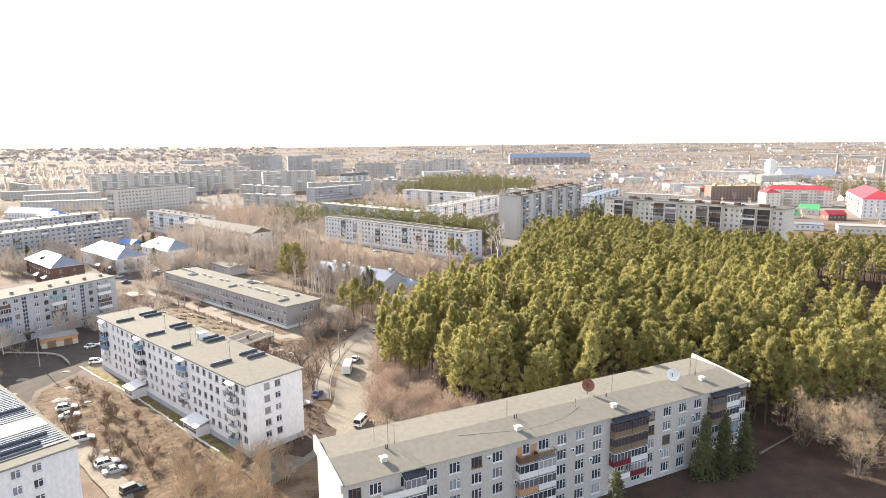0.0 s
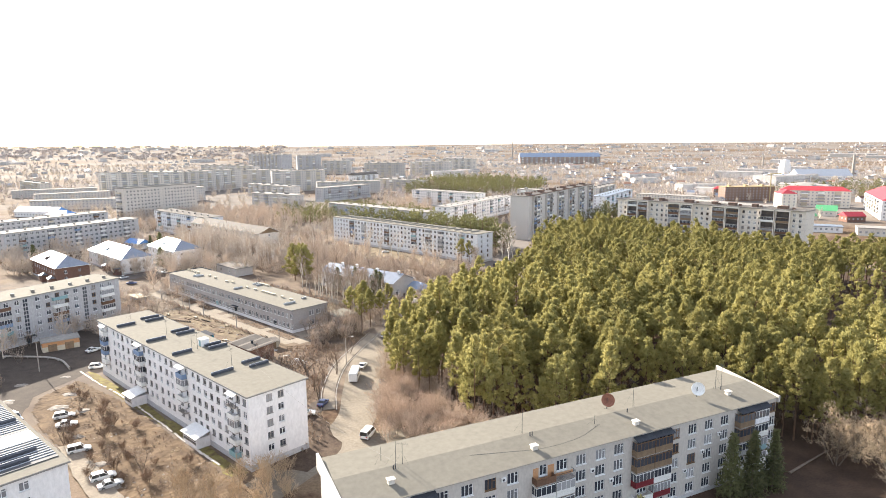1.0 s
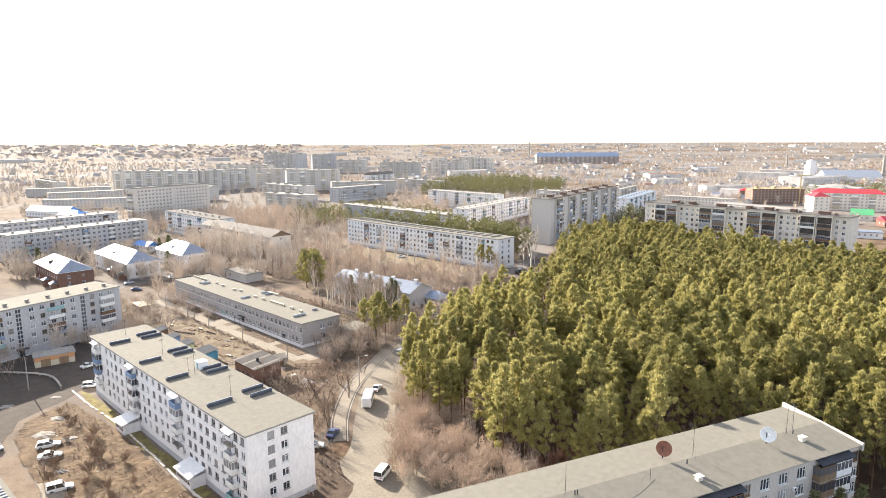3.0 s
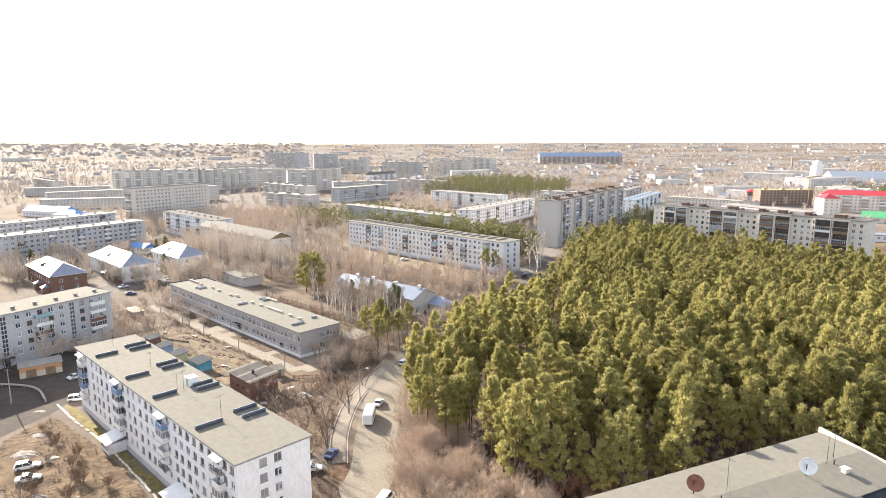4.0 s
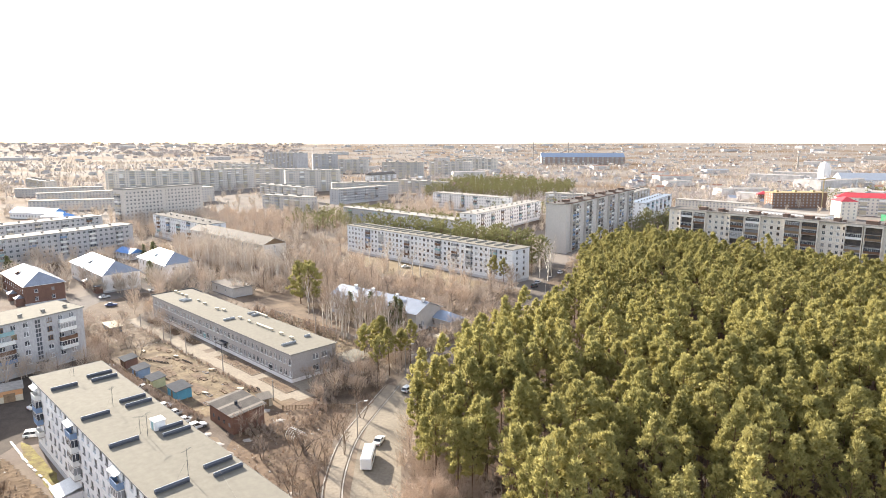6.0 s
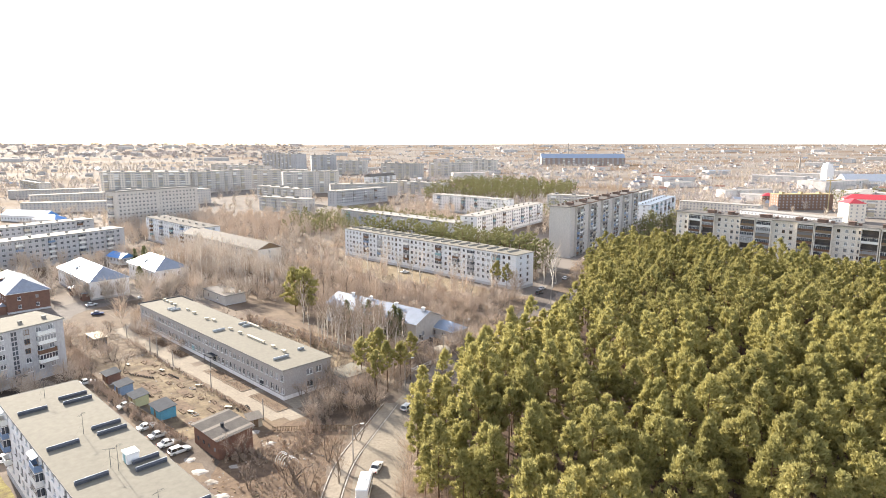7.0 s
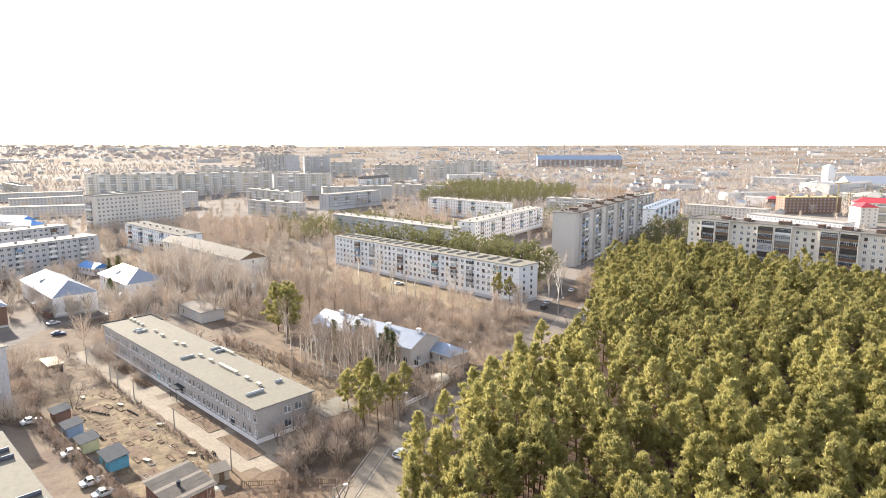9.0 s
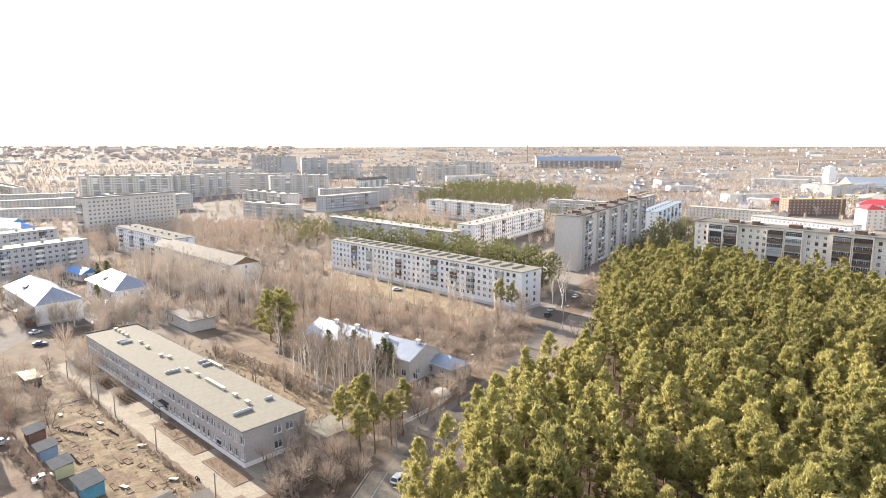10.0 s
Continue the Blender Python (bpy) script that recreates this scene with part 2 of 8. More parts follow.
TWIG_GREY = surface("grey_brown_twigs", (0.5, 0.412, 0.334), (0.345, 0.28, 0.226), 0.95, 0.5, 5.0, 0.6, 0.0, vary=0.2)
TWIG_TAN = surface("tan_bare_twigs", (0.45, 0.345, 0.235), (0.33, 0.25, 0.17), 0.95, 0.5, 5.0, 0.6, 0.0, vary=0.2)
TWIG_RED = surface("reddish_bare_twigs", (0.3, 0.17, 0.125), (0.22, 0.13, 0.1), 0.95, 0.5, 5.0, 0.6, 0.0, vary=0.2)
NEEDLES = foliage("pine_needles", (0.232, 0.217, 0.083), (0.38, 0.332, 0.128), 0.38)
NEEDLES_DARK = foliage("dark_pine_needles", (0.14, 0.142, 0.064), (0.245, 0.232, 0.102), 0.34)
SPRUCE_NEEDLES = foliage("spruce_needles", (0.07, 0.077, 0.048), (0.19, 0.188, 0.085), 0.3)


# ---- mesh helpers ----
class Build:
    """Collects the faces of one mesh."""

    def __init__(self):
        self.v, self.f, self.m = [], [], []

    def quad(self, *pts, m=0):
        n = len(self.v)
        self.v += [tuple(p) for p in pts]
        self.f.append(tuple(range(n, n + len(pts))))
        self.m.append(m)
        return self

    def box(self, x0, y0, z0, x1, y1, z1, m=0):
        n = len(self.v)
        self.v += [(x, y, z) for z in (z0, z1) for x, y in ((x0, y0), (x1, y0), (x1, y1), (x0, y1))]
        for q in ((3, 2, 1, 0), (4, 5, 6, 7), (0, 1, 5, 4), (1, 2, 6, 5), (2, 3, 7, 6), (3, 0, 4, 7)):
            self.f.append(tuple(n + i for i in q))
            self.m.append(m)
        return self

    def tube(self, p, q, r0, r1, sides=6, m=0, cap=True):
        p, q = Vector(p), Vector(q)
        d = (q - p).normalized()
        a = d.orthogonal().normalized()
        b = d.cross(a)
        n = len(self.v)
        for c, r in ((p, r0), (q, r1)):
            for k in range(sides):
                w = 2 * math.pi * k / sides
                self.v.append(tuple(c + a * (r * math.cos(w)) + b * (r * math.sin(w))))
        for k in range(sides):
            j = (k + 1) % sides
            self.f.append((n + k, n + j, n + sides + j, n + sides + k))
            self.m.append(m)
        if cap:
            self.f += [tuple(n + k for k in reversed(range(sides))), tuple(n + sides + k for k in range(sides))]
            self.m += [m, m]
        return self

    def lathe(self, profile, sides=12, m=0, at=(0, 0, 0)):
        n = len(self.v)
        for r, z in profile:
            for k in range(sides):
                w = 2 * math.pi * k / sides
                self.v.append((at[0] + r * math.cos(w), at[1] + r * math.sin(w), at[2] + z))
        for i in range(len(profile) - 1):
            for k in range(sides):
                j = (k + 1) % sides
                self.f.append((n + i * sides + k, n + i * sides + j, n + (i + 1) * sides + j, n + (i + 1) * sides + k))
                self.m.append(m)
        return self

    def mesh(self, name, *mats, smooth=False):
        me = bpy.data.meshes.new(name)
        me.from_pydata(self.v, [], self.f)
        for mt in mats:
            me.materials.append(mt)
        if len(mats) > 1:
            me.polygons.foreach_set("material_index", self.m)
        if smooth:
            me.polygons.foreach_set("use_smooth", [True] * len(self.f))
        me.update()
        return me


def welded(boxes):
    """One closed mesh from touching boxes (x0, y0, z0, x1, y1, z1, material), with no inner faces."""
    cuts = [sorted({round(b[k], 4) for b in boxes} | {round(b[k + 3], 4) for b in boxes}) for k in range(3)]
    where = [{c: i for i, c in enumerate(cs)} for cs in cuts]
    cell = {}
    for bx in boxes:
        lo, hi = [where[k][round(bx[k], 4)] for k in range(3)], [where[k][round(bx[k + 3], 4)] for k in range(3)]
        for i, j, k in itertools.product(*(range(a, c) for a, c in zip(lo, hi))):
            cell.setdefault((i, j, k), bx[6] if len(bx) > 6 else 0)
    out, seen = Build(), {}

    def corner(i, j, k):
        if (i, j, k) not in seen:
            seen[i, j, k] = len(out.v)
            out.v.append((cuts[0][i], cuts[1][j], cuts[2][k]))
        return seen[i, j, k]

    sides = (((-1, 0, 0), ((0, 0, 0), (0, 0, 1), (0, 1, 1), (0, 1, 0))), ((1, 0, 0), ((1, 0, 0), (1, 1, 0), (1, 1, 1), (1, 0, 1))), ((0, -1, 0), ((0, 0, 0), (1, 0, 0), (1, 0, 1), (0, 0, 1))),
             ((0, 1, 0), ((0, 1, 0), (0, 1, 1), (1, 1, 1), (1, 1, 0))), ((0, 0, -1), ((0, 0, 0), (0, 1, 0), (1, 1, 0), (1, 0, 0))), ((0, 0, 1), ((0, 0, 1), (1, 0, 1), (1, 1, 1), (0, 1, 1))))
    for (i, j, k), m in cell.items():
        for d, quad in sides:
            if (i + d[0], j + d[1], k + d[2]) not in cell:
                out.f.append(tuple(corner(i + a, j + b, k + c) for a, b, c in quad))
                out.m.append(m)
    return out


def soup(name, verts, faces, mats, index=None):
    """A mesh from numpy arrays of vertices and triangles."""
    me = bpy.data.meshes.new(name)
    me.vertices.add(len(verts))
    me.vertices.foreach_set("co", np.asarray(verts, np.float32).ravel())
    k = len(faces)
    me.loops.add(3 * k)
    me.loops.foreach_set("vertex_index", np.asarray(faces, np.int32).ravel())
    me.polygons.add(k)
    me.polygons.foreach_set("loop_start", np.arange(0, 3 * k, 3, dtype=np.int32))
    for mt in mats:
        me.materials.append(mt)
    if index is not None:
        me.polygons.foreach_set("material_index", np.asarray(index, np.int32))
    me.update(calc_edges=True)
    return me


def part(name, b, mats, parent, label="", at=None, kind=""):
    """Links a mesh as one part under a thing or part."""
    mats = mats if isinstance(mats, (list, tuple)) else [mats]
    data = b.mesh(name, *mats) if isinstance(b, Build) else b
    ob = new(name, data)
    ob.parent = parent
    if at is not None:
        ob.matrix_basis = at
    return tagged(ob, label, kind=kind)


def thing(name, label, category, at, group="", kind=""):
    ob = new(name)
    ob.empty_display_size = 0.5
    ob.matrix_basis = at
    return tagged(ob, label, category, group, kind)


def solid(name, b, mats, label, category, at=None, group="", kind=""):
    """A thing that is one mesh."""
    mats = mats if isinstance(mats, (list, tuple)) else [mats]
    ob = new(name, b.mesh(name, *mats) if isinstance(b, Build) else b)
    if at is not None:
        ob.matrix_basis = at
    return tagged(ob, label, category, group, kind)


# ---- ground ----
def smooth(a, b, x):
    t = min(1, max(0, (x - a) / (b - a)))
    return t * t * (3 - 2 * t)


def ground_z(x, y):
    """Flat town, with low hills rising far away."""
    return 46 * smooth(1900, 4500, math.hypot(x, y - 60))


def ground_sheet():
    b = Build()
    rings = [0, 120, 300, 600, 1000, 1500, 1900, 2300, 2700, 3100, 3500, 3900, 4300, 4700]
    k = 72
    b.v.append((0, 60, 0))
    for r in rings[1:]:
        for i in range(k):
            a = 2 * math.pi * i / k
            x, y = r * math.sin(a), 60 + r * math.cos(a)
            b.v.append((x, y, ground_z(x, y) + (4 * math.sin(5 * a) if r > 4000 else 0)))
    for i in range(k):
        b.f.append((0, 1 + (i + 1) % k, 1 + i))
        b.m.append(0)
    for j in range(len(rings) - 2):
        for i in range(k):
            p, q = 1 + j * k, 1 + (j + 1) * k
            b.f.append((p + i, p + (i + 1) % k, q + (i + 1) % k, q + i))
            b.m.append(0)
    return solid("ground", b, GROUND, "bare brown spring earth and dry grass between the houses", "ground", kind="structure")


ground_sheet()


def ribbon(pts, widths, z, b=None, m=0, down=0.3):
    """A strip along a line of points with a small thickness; widths are left and right of it."""
    b = b or Build()
    pts = [Vector((x, y, 0)) for x, y in pts]
    left, right = [], []
    for i, p in enumerate(pts):
        d = (pts[min(i + 1, len(pts) - 1)] - pts[max(i - 1, 0)]).normalized()
        n = Vector((-d.y, d.x, 0))
        wl, wr = widths[i] if isinstance(widths, list) else widths
        left.append(p + n * wl), right.append(p - n * wr)
    for i in range(len(pts) - 1):
        a, c, d, e = right[i], right[i + 1], left[i + 1], left[i]
        up = [Vector((q.x, q.y, z)) for q in (a, c, d, e)]
        lo = [Vector((q.x, q.y, z - down)) for q in (a, c, d, e)]
        b.quad(*up, m=m)
        b.quad(lo[0], lo[1], up[1], up[0], m=m)
        b.quad(lo[2], lo[3], up[3], up[2], m=m)
        if i == 0:
            b.quad(lo[3], lo[0], up[0], up[3], m=m)
        if i == len(pts) - 2:
            b.quad(lo[1], lo[2], up[2], up[1], m=m)
    return b


def curve_through(pts, n=6):
    """Points along a smooth line through the given ones."""
    out = []
    for i in range(len(pts) - 1):
        p0, p1, p2, p3 = (Vector(pts[max(0, min(len(pts) - 1, i + k))]) for k in (-1, 0, 1, 2))
        for j in range(n):
            t = j / n
            q = 0.5 * (2 * p1 + (p2 - p0) * t + (2 * p0 - 5 * p1 + 4 * p2 - p3) * t * t + (3 * p1 - p0 - 3 * p2 + p3) * t ** 3)
            out.append((q.x, q.y))
    return out + [tuple(pts[-1])]


def patch(name, outline, z, mat, label, category="ground", rough=0.6, seed=1):
    """A level patch of ground with a slightly ragged edge."""
    rnd = random.Random(seed)
    pts = []
    for (x0, y0), (x1, y1) in zip(outline, outline[1:] + outline[:1]):
        k = max(1, int(math.hypot(x1 - x0, y1 - y0) / 2.5))
        pts += [(x0 + (x1 - x0) * i / k + rnd.uniform(-rough, rough), y0 + (y1 - y0) * i / k + rnd.uniform(-rough, rough), z) for i in range(k)]
    bm = bmesh.new()
    face = bm.faces.new([bm.verts.new(p) for p in pts])
    face.normal_update()
    bmesh.ops.triangulate(bm, faces=bm.faces[:], ngon_method="EAR_CLIP")
    for f in bm.faces:
        f.normal_update()
        if f.normal.z < 0:
            f.normal_flip()
    me = bpy.data.meshes.new(name)
    bm.to_mesh(me)
    bm.free()
    me.materials.append(mat)
    return solid(name, me, mat, label, category, kind="structure")


ROAD = curve_through([(-46, 92), (-30, 122), (-24, 140), (-25.5, 158), (-27, 175), (-26, 192), (-22, 212), (-12, 236), (2, 266), (14, 300), (26, 335), (36, 375)])
solid("road", ribbon([p for p in ROAD if p[1] < 214], (4.6, 4.6), 0.03), ROAD_MAT, "dusty grey asphalt street curving along the pine wood", "road", kind="structure")
# grey asphalt of the far stretch; the trees' shade is in its darker colour
SHADED_ROAD = surface("tree_shaded_asphalt", (0.135, 0.115, 0.1), (0.095, 0.08, 0.07), 0.95, 0.15, 2.0, 0.8, 0.2)
solid("road", ribbon([p for p in ROAD if p[1] > 209], (3.4, 3.4), 0.03), SHADED_ROAD, "grey asphalt street, darkened as tree shade, between bare scrub and pines", "road", kind="structure")
solid("road", ribbon([(-30, 122), (-22, 128), (-8, 131), (10, 134)], (6, 8), 0.022), ROAD_MAT, "dusty lane behind the flats", "road", kind="structure")
WALK = curve_through([(-31, 146), (-33.3, 157), (-34.2, 168), (-34, 178), (-32, 190), (-29, 206)])
solid("pavement", ribbon(WALK, (1.5, 1.3), 0.12), PATH_MAT, "pale concrete pavement beside the street", "pavement", kind="structure")
for off in (1.45, -1.75):
    kerb = ribbon([(x + off * 1.15, y) for x, y in WALK], (0.12, 0.12), 0.1)
    solid("kerb", kerb, CONCRETE, "weathered concrete kerb along the pavement", "kerb", kind="structure")

patch("forest_floor", [(-16, 150), (-19, 184), (-11, 207), (6, 233), (15, 247), (25, 272), (32, 313), (42, 350), (60, 382), (84, 388), (118, 352), (165, 300), (262, 330), (205, 250), (190, 150), (150, 90), (100, 60), (40, 60), (-14, 68), (-22, 92), (20, 125), (8, 129), (-6, 148)], 0.015, FOREST_FLOOR, "dark needle litter and damp earth under the pines", "forest floor", 1.0, 2)


# ---- buildings ----
def facade(b, ox, oy, ang, length, z0, z1, holes, m=0, deep=0.2):
    """One outer wall with recessed window openings. Seen from outside it runs to the right from (ox, oy); holes are (middle, width, bottom, top)."""
    c, s = math.cos(ang), math.sin(ang)

    def at(u, y, z):
        return (ox + c * u - s * y, oy + s * u + c * y, z)

    us = sorted({0.0, length, *(round(h[0] - h[1] / 2, 3) for h in holes), *(round(h[0] + h[1] / 2, 3) for h in holes)})
    us = [u for u in us if 0 <= u <= length]
    for i in range(len(us) - 1):
        a, e = us[i], us[i + 1]
        mid = (a + e) / 2
        cuts = sorted((h[2], h[3]) for h in holes if abs(mid - h[0]) < h[1] / 2)
        z = z0
        for lo, hi in cuts + [(z1, z1)]:
            if lo > z:
                b.quad(at(a, 0, z), at(e, 0, z), at(e, 0, lo), at(a, 0, lo), m=m)
            z = max(z, hi)
    for u, w, lo, hi in holes:
        a, e = u - w / 2, u + w / 2
        b.quad(at(a, 0, lo), at(e, 0, lo), at(e, deep, lo), at(a, deep, lo), m=m)
        b.quad(at(a, deep, hi), at(e, deep, hi), at(e, 0, hi), at(a, 0, hi), m=m)
        b.quad(at(a, 0, lo), at(a, deep, lo), at(a, deep, hi), at(a, 0, hi), m=m)
        b.quad(at(e, deep, lo), at(e, 0, lo), at(e, 0, hi), at(e, deep, hi), m=m)


MADE = {}


def window_meshes(w, h, bars, frame):
    """The frame of a window and its pane, centred, facing -y."""
    key = (round(w, 2), round(h, 2), bars, frame.name)
    if key not in MADE:
        t = 0.085
        bx = [(-w / 2, 0, -h / 2, w / 2, 0.09, -h / 2 + t), (-w / 2, 0, h / 2 - t, w / 2, 0.09, h / 2), (-w / 2, 0, -h / 2 + t, -w / 2 + t, 0.09, h / 2 - t), (w / 2 - t, 0, -h / 2 + t, w / 2, 0.09, h / 2 - t)]
        for k in range(1, bars):
            x = -w / 2 + w * k / bars
            bx.append((x - t * 0.6, 0, -h / 2 + t, x + t * 0.6, 0.09, h / 2 - t))
        if bars >= 2 and h > 1.0:
            bx.append((w / 2 - w / bars + t * 0.6, 0, h * 0.2, w / 2 - t, 0.09, h * 0.2 + t * 0.8))
        bx.append((-w / 2 - 0.05, -0.26, -h / 2 - 0.05, w / 2 + 0.05, 0.09, -h / 2))
        b = welded(bx)
        p = Build().quad((-w / 2, 0.05, -h / 2), (w / 2, 0.05, -h / 2), (w / 2, 0.05, h / 2), (-w / 2, 0.05, h / 2))
        MADE[key] = (b.mesh("window", frame), p.mesh("pane", GLASS))
    return MADE[key]


def put_windows(parent, ox, oy, deg, spots, frames, rnd, deep=0.2, bars=2):
    """Windows in one wall. spots are (middle, width, bottom, top)."""
    a = radians(deg)
    for u, w, lo, hi in spots:
        fr = rnd.choice(frames)
        f, p = window_meshes(w, hi - lo, 3 if w > 1.9 else bars if w > 0.8 else 1, fr)
        x, y = ox + math.cos(a) * u - math.sin(a) * (deep - 0.1), oy + math.sin(a) * u + math.cos(a) * (deep - 0.1)
        win = part("window", f, None, parent, at=pose(x, y, (lo + hi) / 2, 0, 0, deg))
        part("pane", p, None, win)


def joined_windows(parent, walls, deep=0.2):
    """The windows of a far or hidden wall as one part. walls are (x, y, degrees, spots)."""
    b = Build()
    for ox, oy, deg, spots in walls:
        c, s = math.cos(radians(deg)), math.sin(radians(deg))
        for u, w, lo, hi in spots:
            for u0, u1, z0, z1, y, m in ((u - w / 2, u + w / 2, lo, hi, deep - 0.02, 0), (u - 0.05, u + 0.05, lo, hi, deep - 0.07, 1), (u - w / 2, u + w / 2, lo, lo + 0.1, deep - 0.07, 1), (u - w / 2, u + w / 2, hi - 0.1, hi, deep - 0.07, 1)):
                b.quad(*[(ox + c * uu - s * y, oy + s * uu + c * y, zz) for uu, zz in ((u0, z0), (u1, z0), (u1, z1), (u0, z1))], m=m)
    if b.f:
        part("window_grid", b, [GLASS, FRAME_WHITE], parent, kind="stuff")


def balcony(parent, x, y, deg, z, w, deep, panel, style, label):
    """A balcony: slab and parapet, with glazing and a little roof where it has them. z is its floor."""
    key = ("balcony", round(w, 1), round(deep, 1), panel.name, style)
    if key not in MADE:
        bx = [(-w / 2, -deep, -0.16, w / 2, 0, 0, 1)]
        if style == "rail":
            for k in range(int(w / 0.2) + 1):
                xx = -w / 2 + 0.04 + k * 0.2
                bx.append((xx, -deep + 0.03, 0, xx + 0.03, -deep + 0.06, 1.0, 2))
            bx.append((-w / 2, -deep + 0.03, 1.0, w / 2, -deep + 0.06, 1.05, 2))
            for sx in (-w / 2, w / 2 - 0.04):
                bx += [(sx, -deep + 0.06, 1.0, sx + 0.04, 0, 1.05, 2), (sx, -deep * 0.55, 0, sx + 0.04, -deep * 0.5, 1.0, 2)]
        else:
            bx += [(-w / 2, -deep, 0.0, w / 2, -deep + 0.07, 1.05, 0), (-w / 2, -deep + 0.07, 0.0, -w / 2 + 0.06, 0, 1.05, 0), (w / 2 - 0.06, -deep + 0.07, 0.0, w / 2, 0, 1.05, 0)]
        b = welded(bx)
        g = q = None
        if style == "glazed":
            q, n = Build(), max(3, int(w / 0.75))
            gx = [(max(-w / 2, -w / 2 + w * k / n - 0.035), -deep, 1.05, min(w / 2, -w / 2 + w * k / n + 0.035), -deep + 0.06, 2.35) for k in range(n + 1)]
            gx.append((-w / 2, -deep, 2.35, w / 2, -deep + 0.06, 2.45))
            for sx in (-w / 2, w / 2 - 0.06):
                gx += [(sx, -deep + 0.06, 2.35, sx + 0.06, 0, 2.45), (sx, -deep * 0.5 - 0.03, 1.05, sx + 0.06, -deep * 0.5 + 0.03, 2.35)]
            g = welded(gx)
            q.quad((-w / 2, -deep + 0.03, 1.05), (w / 2, -deep + 0.03, 1.05), (w / 2, -deep + 0.03, 2.35), (-w / 2, -deep + 0.03, 2.35))
            for sx in (-w / 2 + 0.03, w / 2 - 0.03):
                q.quad((sx, -deep, 1.05), (sx, 0, 1.05), (sx, 0, 2.35), (sx, -deep, 2.35))
        MADE[key] = (b.mesh("balcony", panel, CONCRETE, DARK_METAL), g and g.mesh("glazing", FRAME_WHITE if panel is not WOOD else FRAME_BROWN), q and q.mesh("pane", GLASS))
    b, g, q = MADE[key]
    ob = part("balcony", b, None, parent, label, at=pose(x, y, z, 0, 0, deg))
    if g:
        part("glazing", g, None, ob)
        part("pane", q, None, ob)
    return ob


def canopy_roof(parent, x, y, deg, z, w, deep, mat=None):
    b = Build()
    b.quad((-w / 2 - 0.15, -deep - 0.25, 0), (w / 2 + 0.15, -deep - 0.25, 0), (w / 2 + 0.15, 0.0, 0.45), (-w / 2 - 0.15, 0.0, 0.45))
    b.quad((-w / 2 - 0.15, -deep - 0.25, -0.06), (-w / 2 - 0.15, 0.0, 0.39), (w / 2 + 0.15, 0.0, 0.39), (w / 2 + 0.15, -deep - 0.25, -0.06))
    b.quad((-w / 2 - 0.15, -deep - 0.25, -0.06), (w / 2 + 0.15, -deep - 0.25, -0.06), (w / 2 + 0.15, -deep - 0.25, 0), (-w / 2 - 0.15, -deep - 0.25, 0))
    part("balcony_roof", b, mat or DARK_METAL, parent, at=pose(x, y, z, 0, 0, deg))


def rows_of(cols, sills, h):
    return [(u, w, s, s + h) for u, w in cols for s in sills]


